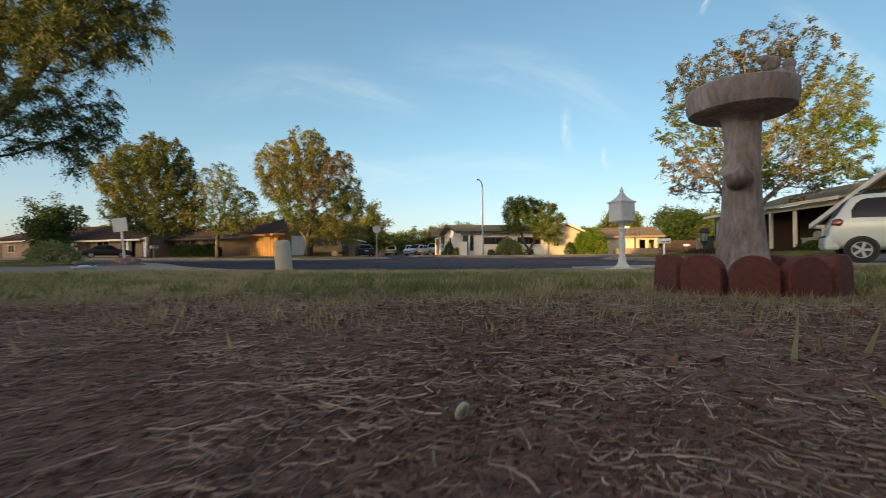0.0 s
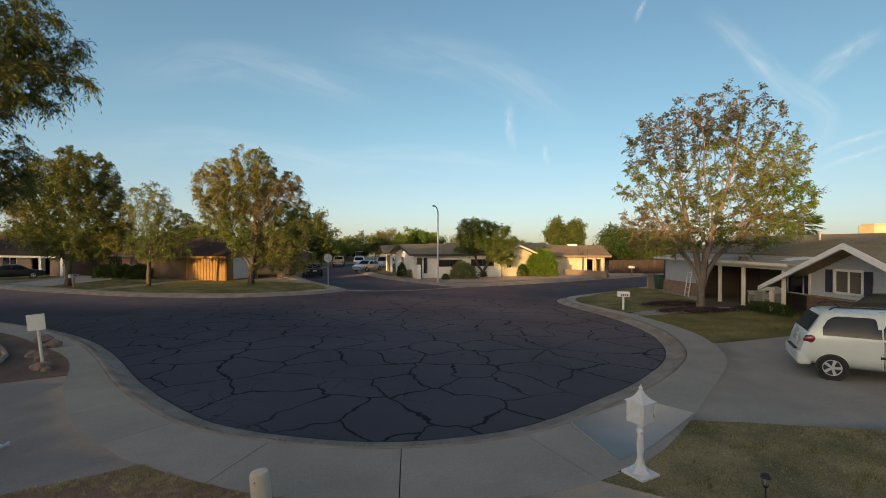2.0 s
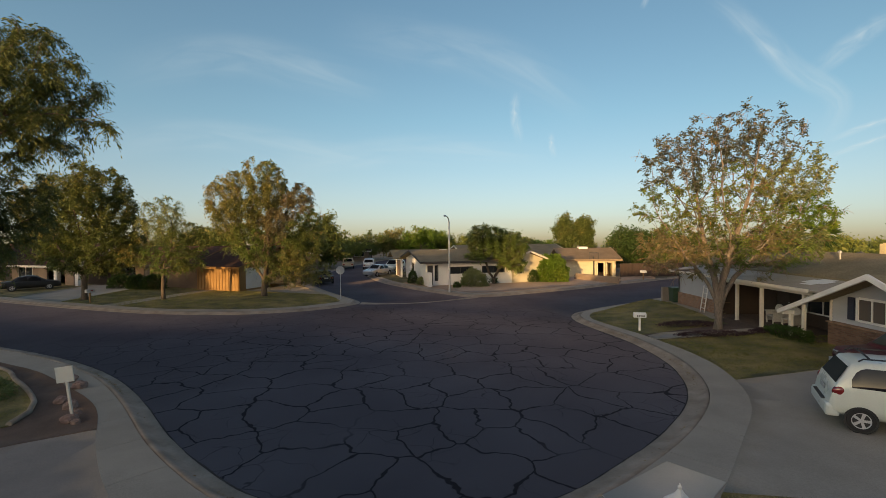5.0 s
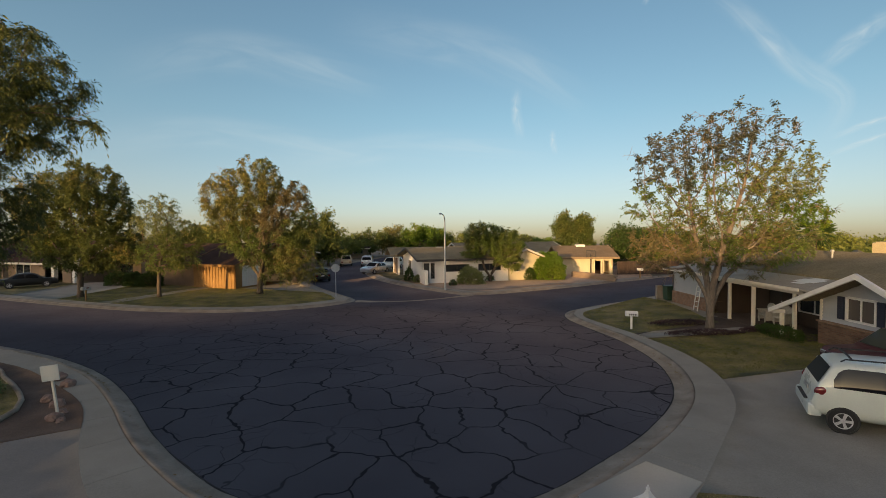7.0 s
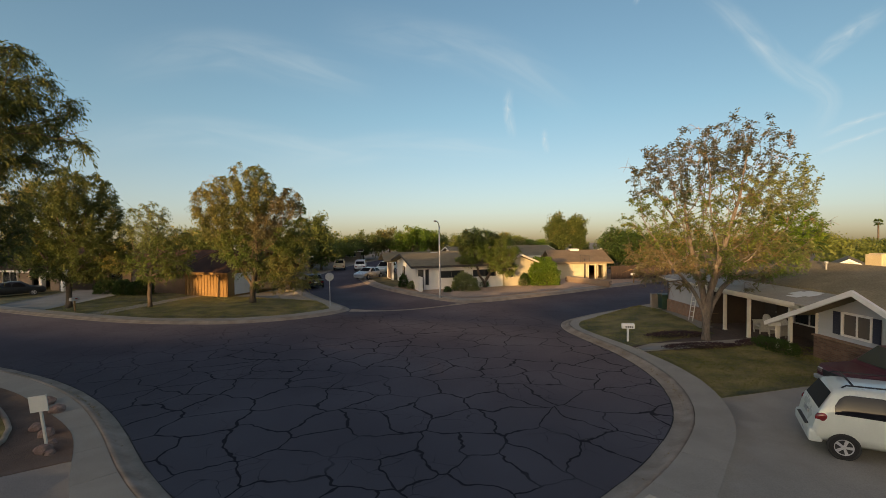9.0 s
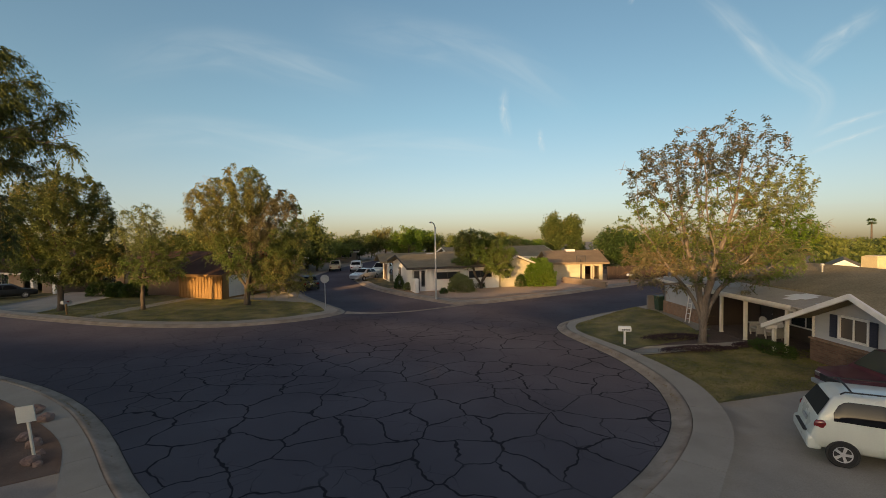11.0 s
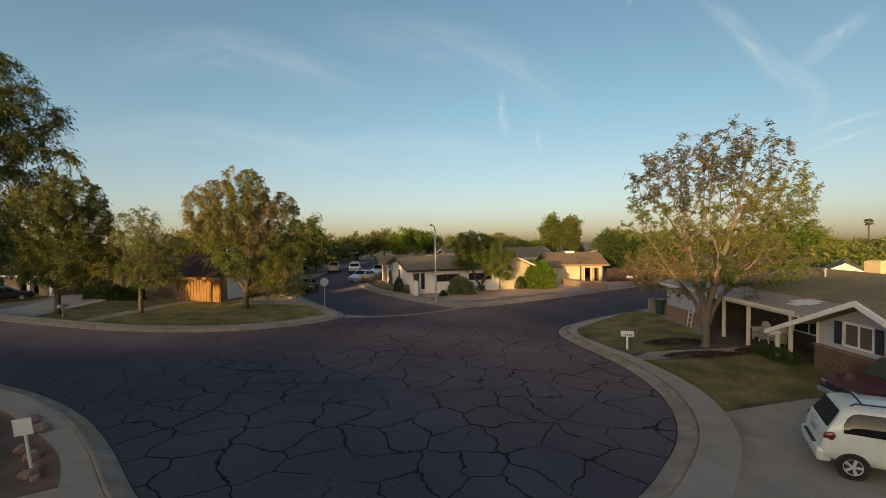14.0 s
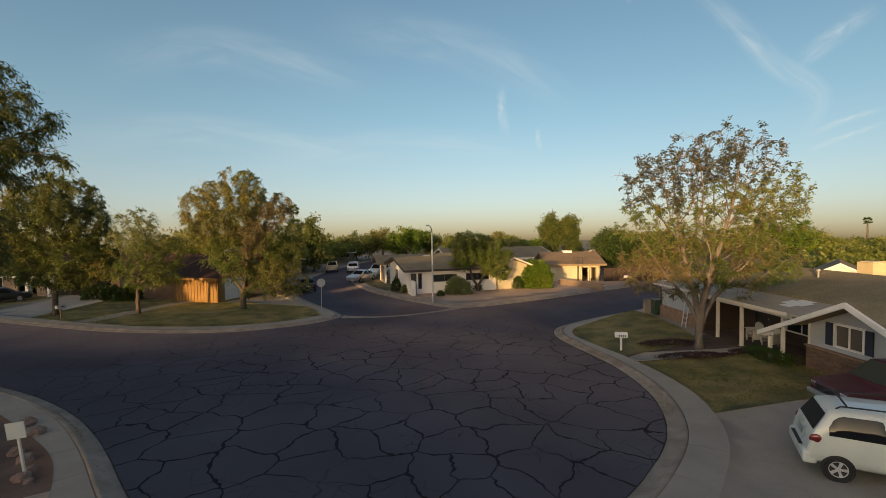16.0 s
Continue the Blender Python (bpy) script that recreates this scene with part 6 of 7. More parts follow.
bm = bmesh.new()
for blob in ((0, 0, 0.04, 0.040, 0.034, 0.05), (-0.02, 0, 0.10, 0.032, 0.028, 0.034), (-0.045, 0, 0.118, 0.022, 0.02, 0.02), (0.045, 0.005, 0.05, 0.024, 0.026, 0.06), (0.048, 0.005, 0.10, 0.022, 0.024, 0.025)):
    lump(bm, *blob)
for f in bm.faces:
    f.smooth = True
whole("stone_figurine", bm, STONE, "small plain weathered stone figurine on the birdbath rim", "figurine", loc=(bath_at[0] + 0.12, bath_at[1] - 0.02, bz + 0.762))
bm = bmesh.new()
for blob in ((0, 0, 0.03, 0.026, 0.022, 0.026), (-0.004, 0, 0.062, 0.014, 0.014, 0.022), (-0.01, 0, 0.088, 0.013, 0.012, 0.012)):
    lump(bm, *blob)
for f in bm.faces:
    f.smooth = True
whole("stone_figurine", bm, STONE, "tiny plain stone figurine beside the larger one", "figurine", loc=(bath_at[0] + 0.045, bath_at[1] + 0.05, bz + 0.757))

ring = empty("edging_ring", (*bath_at, bz - 0.05), 0, "ring of red scalloped concrete edging round the birdbath", "garden edging")
scallop = bmesh.new()
outline = [(-0.07, -0.02), (0.07, -0.02), *[(0.07 * math.cos(a), 0.125 + 0.062 * math.sin(a)) for a in (k * math.pi / 12 for k in range(13))]]
prism(scallop, outline, 1, -0.024, 0.024)
bmesh.ops.bevel(scallop, geom=[e for e in scallop.edges], offset=0.004, segments=1, affect="EDGES")
first = part("scallop", scallop, RED_EDGING, ring)
total = 12
for k in range(total):
    a = 2 * math.pi * k / total + 0.15
    ob = first if k == 0 else new("scallop", first.data)
    ob.parent = ring
    jitter = rs.uniform(-1, 1, 3)
    ob.matrix_local = pose(0.288 * math.cos(a), 0.288 * math.sin(a), 0.004 * jitter[0], 3 * jitter[1], 2 * jitter[2], math.degrees(a) + 90 + 3 * jitter[0])
count = 900
a, r = rs.uniform(0, 2 * math.pi, count), 0.25 * np.sqrt(rs.rand(count))
r = np.maximum(r, 0.10)
px, py, pz = bath_at[0] + r * np.cos(a), bath_at[1] + r * np.sin(a), bz + 0.05 + rs.uniform(0, 0.012, count)
q = rs.normal(0, 0.008, (count, 4, 3))
v = np.stack([px, py, pz], 1)[:, None] + q
faces = np.array([(0, 1, 2), (0, 2, 3), (0, 3, 1), (1, 3, 2)])
tagged(arrays("lava_gravel", v.reshape(-1, 3), (np.arange(count)[:, None, None] * 4 + faces).reshape(-1, 3), surf("red_gravel", (0.16, 0.06, 0.045), (0.30, 0.17, 0.14), 20, 60, 0.95, 0.2, island=0.5)), "reddish lava gravel inside the edging ring", "gravel", kind="stuff")
whole("gravel_fill", lathe(bmesh.new(), [(0.262, 0.0), (0.262, 0.05), (0.01, 0.055)], 32), RED_EDGING, "red gravel bed under the birdbath", "gravel", kind="stuff", loc=(*bath_at, bz))

# pale seed pod on the soil
seed = lathe(bmesh.new(), [(0.001, -0.024), (0.0038, -0.017), (0.0050, 0.0), (0.0038, 0.017), (0.001, 0.024)], 10)
pod = whole("seed_pod", seed, surf("pale_husk", (0.55, 0.48, 0.36), (0.66, 0.60, 0.48), 30, 90, 0.8, 0.1), "pale dry seed pod lying on bare soil", "seed pod")
pod.matrix_world = pose(0.627, 0.470, LAWN(0.627, 0.47) + 0.013, 58, 0, 12)

# tan marker post
bollard = empty("marker_post", (-2.48, 6.9, LAWN(-2.48, 6.9) - 0.02), 0, "short round tan plastic marker post on the lawn", "post")
part("shaft", lathe(bmesh.new(), [(0.128, 0.0), (0.125, 0.05), (0.122, 0.44), (0.118, 0.475), (0.105, 0.50), (0.075, 0.512), (0.01, 0.515)], 32), BOLLARD, bollard)
part("screw", lathe(bmesh.new(), [(0.007, 0.41), (0.007, 0.424)], 8, (-0.02, -0.121)), BLACK_PLASTIC, bollard)
bollard.matrix_world = pose(-2.48, 6.9, LAWN(-2.48, 6.9) - 0.02, 0, -5, 0)

# white cast mailbox
mz = LAWN(2.78, 7.72)
mail = empty("mailbox", (2.78, 7.72, mz - 0.02), 28, "ornate white cast metal mailbox on a turned pedestal", "mailbox")
bm = boxed(-0.19, 0.19, -0.19, 0.19, 0.0, 0.06, 0.01)
lathe(bm, [(0.17, 0.06), (0.16, 0.09), (0.11, 0.12), (0.09, 0.16), (0.075, 0.19)], 4)
bmesh.ops.rotate(bm, cent=(0, 0, 0), matrix=Matrix.Rotation(0, 3, "Z"), verts=bm.verts)
part("foot", bm, WHITE_IRON, mail)
part("column", lathe(bmesh.new(), [(0.06, 0.18), (0.062, 0.22), (0.045, 0.25), (0.04, 0.30), (0.05, 0.36), (0.055, 0.45), (0.047, 0.55), (0.04, 0.62), (0.06, 0.65), (0.06, 0.68), (0.042, 0.70), (0.05, 0.74), (0.09, 0.78), (0.12, 0.80)], 20), WHITE_IRON, mail)
bm = boxed(-0.14, 0.14, -0.14, 0.14, 0.80, 1.10, 0.006)
part("letter_box", bm, WHITE_IRON, mail)
part("latch", lathe(bmesh.new(), [(0.010, 0.90), (0.012, 0.91), (0.012, 0.94), (0.008, 0.95)], 8, (0.10, -0.152)), STEEL, mail)
for turn in range(4):
    m = Matrix.Rotation(turn * math.pi / 2, 4, "Z")
    bm = bmesh.new()
    for a in ((-0.125, 0.125, 0.815, 0.835), (-0.125, 0.125, 1.065, 1.085), (-0.125, -0.105, 0.835, 1.065), (0.105, 0.125, 0.835, 1.065)):
        box(bm, a[0], a[1], -0.150, -0.1405, a[2], a[3], 0.003)
    lump(bm, 0.0, -0.140, 0.95, 0.055, 0.008, 0.06)
    lump(bm, 0.04, -0.140, 1.0, 0.03, 0.007, 0.02)
    lump(bm, -0.045, -0.140, 0.90, 0.03, 0.007, 0.02)
    bm.transform(m)
    part("relief_panel", bm, WHITE_IRON, mail)
bm = bmesh.new()
rings = [[bm.verts.new((x * r, y * r, h)) for x, y in ((-1, -1), (1, -1), (1, 1), (-1, 1))] for r, h in ((0.150, 1.10), (0.160, 1.108), (0.158, 1.118), (0.120, 1.138), (0.086, 1.166), (0.058, 1.20), (0.036, 1.238), (0.026, 1.265))]
for lo, hi in zip(rings, rings[1:]):
    for k in range(4):
        bm.faces.new((lo[k], lo[(k + 1) % 4], hi[(k + 1) % 4], hi[k]))
bm.faces.new(rings[0][::-1])
bm.faces.new(rings[-1])
part("lid", bm, WHITE_IRON, mail, "flared pyramid lid")
part("finial", lathe(bmesh.new(), [(0.028, 1.26), (0.022, 1.275), (0.032, 1.295), (0.028, 1.315), (0.012, 1.33), (0.014, 1.345), (0.004, 1.36)], 14), WHITE_IRON, mail)
slab = whole("paver", boxed(-0.24, 0.24, -0.24, 0.24, -0.06, 0.02, 0.008), RED_EDGING, "reddish paver under the mailbox", "paver", loc=(2.80, 7.73, mz - 0.03), turn=28)

# black path lights
LAMP_GLASS = glassy("lamp_glass", (0.30, 0.30, 0.28), 0.15)


def path_light(x, y, tilt, turn):
    lamp = empty("path_light", (x, y, LAWN(x, y) - 0.03), 0, "black solar path light on a thin stake", "garden light", "path lights")
    lamp.matrix_world = pose(x, y, LAWN(x, y) - 0.03, 0, tilt, turn)
    part("stake", lathe(bmesh.new(), [(0.008, 0.0), (0.0095, 0.05), (0.0095, 0.36)], 8), BLACK_PLASTIC, lamp)
    part("base", lathe(bmesh.new(), [(0.012, 0.34), (0.032, 0.37), (0.036, 0.385), (0.03, 0.39)], 12), BLACK_PLASTIC, lamp)
    part("glass", lathe(bmesh.new(), [(0.026, 0.39), (0.034, 0.47), (0.03, 0.48)], 12), LAMP_GLASS, lamp)
    for k in range(6):
        a = k * math.pi / 3
        part("rib", tube(bmesh.new(), [(0.031 * math.cos(a), 0.031 * math.sin(a), 0.385), (0.043 * math.cos(a), 0.043 * math.sin(a), 0.482)], [0.003, 0.003], 4), BLACK_PLASTIC, lamp)
    part("cap", lathe(bmesh.new(), [(0.062, 0.478), (0.064, 0.486), (0.048, 0.505), (0.045, 0.523), (0.03, 0.532), (0.008, 0.538)], 16), BLACK_PLASTIC, lamp)


path_light(3.88, 6.65, 0, 10)
path_light(3.01, 5.46, 3, 20)

# blank board on a post in the left bed, with rocks
bx, by = -11.05, 13.85
board = empty("signboard", (bx, by, LAWN(bx, by)), 8, "blank pale board on a white post", "sign")
board.matrix_world = pose(bx, by, LAWN(bx, by), 0, -6, 8)
part("post", boxed(-0.028, 0.028, -0.02, 0.04, -0.05, 1.15, 0.004), TRIM, board)
part("panel", boxed(-0.225, 0.225, -0.05, -0.02, 1.06, 1.50, 0.006), surf("pale_board", (0.52, 0.55, 0.54), (0.58, 0.60, 0.58), 3, 30, 0.6, 0.1, grain=0.05), board)
for n, (x, y, s) in enumerate(((-11.0, 13.7, 0.2), (-10.72, 13.55, 0.12), (-11.8, 14.75, 0.2), (-12.45, 15.2, 0.19), (-11.2, 14.2, 0.12), (-13.0, 16.6, 0.22), (-13.9, 17.3, 0.25))):
    bm = bmesh.new()
    bmesh.ops.create_icosphere(bm, subdivisions=3, radius=1.0)
    for v in bm.verts:
        v.co *= s * (1 + 0.35 * noise.noise(v.co * 1.6 + Vector((n * 3.1, 0, 0))) + 0.1 * noise.noise(v.co * 5))
        v.co.z *= 0.75
    whole("rock", bm, ROCK, "rough rose-brown rock in the soil bed", "rock", "rocks in the bed", loc=(x, y, LAWN(x, y) + s * 0.25))
# curved lawn and edging in the bed
curve = smoothed([(-12.4, 13.4), (-12.65, 14.3), (-13.2, 15.1), (-14.6, 16.4), (-15.9, 17.4), (-17.5, 18.7), (-21, 20.3)], 0.5)
left_lawn = [*[tuple(p) for p in curve], (-28, 21), (-26, 14), (-18, 9.5), (-13, 12.6)]
surface("round_lawn", left_lawn, FAR_TURF, "rounded watered lawn inside concrete edging", "lawn", lambda x, y: lawn_height(x, y) + 0.03, 0.6)
blades("round_lawn_grass", left_lawn, 22000, 61, 0.08, lambda x, y: 0 * x, "green grass inside the curved edging", (-20, -12, 12, 20), 0.008, GREEN_GRASS)
bm = bmesh.new()
tube(bm, [(p[0], p[1], lawn_height(*p) + 0.05) for p in curve], [0.075] * len(curve), 8)
whole("curved_edging", bm, KERB, "curved concrete edging round the lawn", "garden edging")
# folded newspaper in a bag on the driveway
bm = bmesh.new()
tube(bm, [(-0.22, 0.02, -0.01), (-0.16, 0.01, 0.0), (-0.08, 0.0, 0.0), (0.0, 0.0, 0.004), (0.08, 0.0, 0.0), (0.13, 0.01, 0.0), (0.20, 0.045, 0.01)], [0.03, 0.016, 0.042, 0.046, 0.042, 0.018, 0.035], 12)
for v in bm.verts:
    v.co += Vector((0.3, 0.8, 0.8)) * 0.022 * noise.noise(v.co * 26)
whole("newspaper", bm, surf("white_plastic_bag", (0.60, 0.62, 0.66), (0.72, 0.73, 0.76), 12, 40, 0.35, 0.4), "rolled newspaper in a white plastic bag on concrete", "newspaper", loc=(-7.5, 8.65, lawn_height(-7.5, 8.65) + 0.05), turn=55)

# ---- street furniture ----
lamp = empty("street_lamp", (0.13, 41.7, 0.16), 0, "tall slim grey street lamp with one short arm", "street lamp")
part("pole", lathe(bmesh.new(), [(0.11, 0.0), (0.10, 0.3), (0.085, 1.0), (0.06, 6.3), (0.05, 6.35)], 12), STEEL, lamp)
part("arm", tube(bmesh.new(), [(0, 0, 6.2), (-0.05, -0.1, 6.5), (-0.15, -0.35, 6.68), (-0.3, -0.75, 6.74)], [0.05, 0.045, 0.04, 0.035], 8), STEEL, lamp)
bm = bmesh.new()
lump(bm, -0.36, -0.95, 6.74, 0.14, 0.3, 0.075)
part("lamp_head", bm, STEEL, lamp)
stop = empty("traffic_sign", (-8.75, 38.1, 0.16), 20, "octagonal street sign seen from its grey back", "street sign")
part("pole", boxed(-0.03, 0.03, -0.02, 0.02, 0.0, 2.62), STEEL, stop)
bm = bmesh.new()
prism(bm, [(0.35 * math.cos(math.pi / 8 + k * math.pi / 4), 2.32 + 0.35 * math.sin(math.pi / 8 + k * math.pi / 4)) for k in range(8)], 1, 0.02, 0.03)
part("plate", bm, STEEL, stop)

def roadside_box(name, x, y, turn, label, mat_box, mat_post, h, bars=False):
    ob = empty(name, (x, y, LAWN(x, y) - 0.03), turn, label, "mailbox")
    part("post", boxed(-0.05, 0.05, -0.05, 0.05, 0.0, h, 0.008), mat_post, ob)
    bm = bmesh.new()
    prism(bm, [(-0.15, h), (0.15, h), (0.15, h + 0.14), *[(0.15 * math.cos(a), h + 0.14 + 0.12 * math.sin(a)) for a in (k * math.pi / 8 for k in range(1, 8))], (-0.15, h + 0.14)], 1, -0.3, 0.3)
    part("box", bm, mat_box, ob)
    part("door", boxed(-0.13, 0.13, -0.315, -0.302, h + 0.02, h + 0.2, 0.004), mat_box, ob)
    part("flag", boxed(0.152, 0.165, -0.05, 0.12, h + 0.12, h + 0.2), RED_LAMP, ob)
    if bars:
        for k in range(4):
            part("number_bar", boxed(-0.158, -0.152, -0.22 + k * 0.1, -0.16 + k * 0.1, h + 0.05, h + 0.13), DARK_TRIM, ob)
    return ob


roadside_box("mailbox", 9.62, 24.7, 75, "white roadside mailbox on a white post", WHITE, WHITE, 0.72, True)
roadside_box("mailbox", -28.2, 37.2, -20, "grey roadside mailbox on a brown wooden post", STEEL, TAN_WALL, 0.85)
roadside_box("mailbox", 21.5, 50.9, 30, "pale roadside mailbox beside the gravel yard", WHITE, TAN_WALL, 0.8)
hoop = empty("basketball_hoop", (17.4, 54.9, 0.2), -6, "basketball board on a dark pole by the garage", "basketball hoop")
part("pole", lathe(bmesh.new(), [(0.06, 0), (0.05, 2.4)], 8), DARK_TRIM, hoop)
bm = bmesh.new()
for a in ((-0.55, 0.55, 2.05, 2.12), (-0.55, 0.55, 2.78, 2.85), (-0.55, -0.48, 2.1, 2.8), (0.48, 0.55, 2.1, 2.8), (-0.2, 0.2, 2.2, 2.26)):
    box(bm, a[0], a[1], -0.08, -0.05, a[2], a[3])
part("backboard", bm, DARK_TRIM, hoop)

# porch things
WICKER = surf("white_wicker", (0.40, 0.385, 0.35), (0.52, 0.50, 0.46), 18, 60, 0.7, 0.6, depth=0.01)


def wicker_chair(x, y, turn):
    ob = empty("wicker_chair", (x, y, 0.44), turn, "white wicker armchair on the porch", "chair", "porch chairs")
    part("seat", boxed(-0.28, 0.28, -0.26, 0.26, 0.36, 0.44, 0.03), WICKER, ob)
    bm = bmesh.new()
    prism(bm, [(-0.3, 0.42), (0.3, 0.42), (0.32, 0.75), *[(0.32 * math.cos(a), 0.75 + 0.25 * math.sin(a)) for a in (k * math.pi / 8 for k in range(1, 8))], (-0.32, 0.75)], 1, 0.24, 0.30)
    part("backrest", bm, WICKER, ob)
    for s in (-1, 1):
        part("arm", boxed(s * 0.33 - 0.05, s * 0.33 + 0.05, -0.28, 0.28, 0.60, 0.66, 0.02), WICKER, ob)
        part("side", boxed(s * 0.31 - 0.015, s * 0.31 + 0.015, -0.24, 0.26, 0.12, 0.60), WICKER, ob)
        for q in (-0.22, 0.22):
            part("leg", boxed(s * 0.25 - 0.025, s * 0.25 + 0.025, q - 0.025, q + 0.025, 0.0, 0.37), WICKER, ob)


wicker_chair(16.8, 24.9, -95)
wicker_chair(16.9, 23.9, -75)
ladder = empty("ladder", (15.2, 28.35, 0.42), 0, "pale ladder leaning on the brick wall", "ladder")
for y in (0.0, 0.42):
    part("rail", tube(bmesh.new(), [(-0.1, y, 0.0), (0.14, y, 1.6)], [0.03, 0.03], 6), WHITE, ladder)
for k in range(5):
    part("rung", tube(bmesh.new(), [(-0.06 + k * 0.045, 0.0, 0.25 + k * 0.3), (-0.06 + k * 0.045, 0.42, 0.25 + k * 0.3)], [0.018, 0.018], 6), WHITE, ladder)
bin_ = empty("wheelie_bin", (15.6, 32.75, 0.40), 0, "dark green wheeled rubbish bin by the wall", "rubbish bin")
GREEN_PLASTIC = surf("green_plastic", (0.02, 0.055, 0.035), (0.03, 0.075, 0.05), 3, 40, 0.5, 0.1)
bm = bmesh.new()
prism(bm, [(-0.24, 0.06), (0.24, 0.06), (0.30, 1.0), (-0.30, 1.0)], 1, -0.3, 0.3)
part("body", bm, GREEN_PLASTIC, bin_)
part("lid", boxed(-0.33, 0.33, -0.34, 0.34, 1.0, 1.06, 0.02), GREEN_PLASTIC, bin_)
whole("side_wall", wall_panel(bmesh.new(), (16.4, 33.6), (15.0, 33.5), 0.2, 1.4, 0.2, []), OLD_CONCRETE, "plain grey block side wall", "wall", kind="structure")

# ---- vehicles ----


def vehicle(name, loc, turn, body, table, glass, wheels, label, lights=(), extras=()):
    """A car. table: rows of x, half width, underside, belt and roof height. glass: side panes (x0, x1). The rear is at x = 0."""
    ob = empty(name, loc, turn, label, "car")
    t = np.array(table, float)
    xs = np.unique(np.concatenate([t[:, 0], np.linspace(t[0, 0], t[-1, 0], 60)]))

    def sect(x):
        return [float(np.interp(x, t[:, 0], t[:, k])) for k in range(1, 5)]

    def ring(x, grow=0.0):
        w, zb, belt, roof = sect(x)
        tall = max(roof - belt, 0.001)
        pts = [(0.80 * w, zb), (0.97 * w, zb + 0.10), (w, zb + 0.28), (w * 0.995, belt - 0.12), (w * 0.965, belt)]
        slope = min(tall / 0.62, 1.0)
        pts += [(w * (0.965 - 0.06 * slope), belt + tall * 0.40), (w * (0.965 - 0.17 * slope), belt + tall * 0.82), (w * (0.965 - 0.24 * slope), belt + tall * 0.95), (w * (0.965 - 0.42 * slope), belt + tall)]
        return pts

    bm = bmesh.new()
    rings = []
    for x in xs:
        pts = ring(x)
        rings.append([bm.verts.new((x, y, z)) for y, z in [*[(-y, z) for y, z in pts], *[(y, z) for y, z in pts[::-1]]]])
    for a, b in zip(rings, rings[1:]):
        for k in range(len(a)):
            bm.faces.new((a[k], b[k], b[(k + 1) % len(a)], a[(k + 1) % len(a)])).smooth = True
    bm.faces.new(rings[0])
    bm.faces.new(rings[-1][::-1])
    bmesh.ops.recalc_face_normals(bm, faces=bm.faces)
    part("body", bm, body, ob)
    for x0, x1 in glass:
        for s in (-1, 1):
            bm = bmesh.new()
            rows = []
            for x in np.linspace(x0, x1, 12):
                w, zb, belt, roof = sect(x)
                p = ring(x)
                edge = min((x - x0) / 0.25, (x1 - x) / 0.12, 1.0) ** 0.5
                lo, hi = np.array(p[4]), np.array(p[6])
                q = [lo + (hi - lo) * f for f in (0.04, 0.04 + (0.5 - 0.04) * 1.0, 0.5 + 0.48 * edge)]
                mid = np.array(p[5])
                q[1] = mid
                rows.append([bm.verts.new((x, s * (y + 0.008), z)) for y, z in q])
            for a, b in zip(rows, rows[1:]):
                for k in range(2):
                    bm.faces.new((a[k], b[k], b[k + 1], a[k + 1])).smooth = True
            part("window", bm, SIDE_GLASS, ob)
    for label_, bm, mat in extras:
        part(label_, bm, mat, ob)
    for wx, r, half in wheels:
        for s in (-1, 1):
            arch = bmesh.new()
            lathe(arch, [(r + 0.035, -0.02), (r + 0.035, 0.012)], 28)
            a = part("wheel_arch", arch, BLACK_PLASTIC, ob)
            a.matrix_local = pose(wx, s * (half - 0.004), r, 90 * -s, 0, 0)
            tyre = lathe(bmesh.new(), [(r * 0.66, -0.10), (r * 0.93, -0.10), (r, -0.06), (r, 0.06), (r * 0.93, 0.10), (r * 0.66, 0.095), (r * 0.64, 0.05)], 32)
            w = part("wheel", tyre, RUBBER, ob)
            w.matrix_local = pose(wx, s * (half - 0.07), r, 90 * -s, 0, 0)
            rim = lathe(bmesh.new(), [(r * 0.66, 0.06), (r * 0.65, 0.097), (r * 0.60, 0.092), (r * 0.57, 0.06)], 32)
            part("rim", rim, DARK_TRIM if body is DULL_CAR else ALLOY, w)
            for k in range(5):
                a = k * 2 * math.pi / 5
                sp = bmesh.new()
                prism(sp, [(0.02, -0.026), (r * 0.62, -0.036), (r * 0.62, 0.036), (0.02, 0.026)], 2, 0.065, 0.092)
                sp.transform(Matrix.Rotation(a, 4, "Z"))
                part("spoke", sp, DARK_TRIM if body is DULL_CAR else ALLOY, w)
            part("hub", lathe(bmesh.new(), [(0.05, 0.06), (0.05, 0.10), (0.03, 0.105)], 12), DARK_TRIM if body is DULL_CAR else ALLOY, w)
    for n, (x0, x1, y0, y1, z0, z1, mat) in enumerate(lights):
        for s in (-1, 1):
            part("tail_light" if mat is RED_LAMP else "headlight", boxed(x0, x1, s * y0, s * y1, z0, z1, 0.02), mat, ob)
    return ob


VAN = [(0.0, 0.80, 0.34, 0.66, 0.67), (0.03, 0.92, 0.30, 0.70, 0.72), (0.10, 0.965, 0.27, 0.98, 1.02), (0.16, 0.975, 0.34, 1.05, 1.16), (0.42, 0.985, 0.34, 1.08, 1.60), (0.50, 0.985, 0.34, 1.08, 1.70), (0.7, 0.99, 0.30, 1.08, 1.755), (2.4, 1.0, 0.28, 1.05, 1.78), (3.1, 1.0, 0.28, 1.02, 1.70), (3.6, 0.99, 0.28, 1.0, 1.50), (4.2, 0.97, 0.28, 0.99, 1.03), (4.8, 0.92, 0.30, 0.86, 0.87), (5.05, 0.80, 0.34, 0.68, 0.69)]


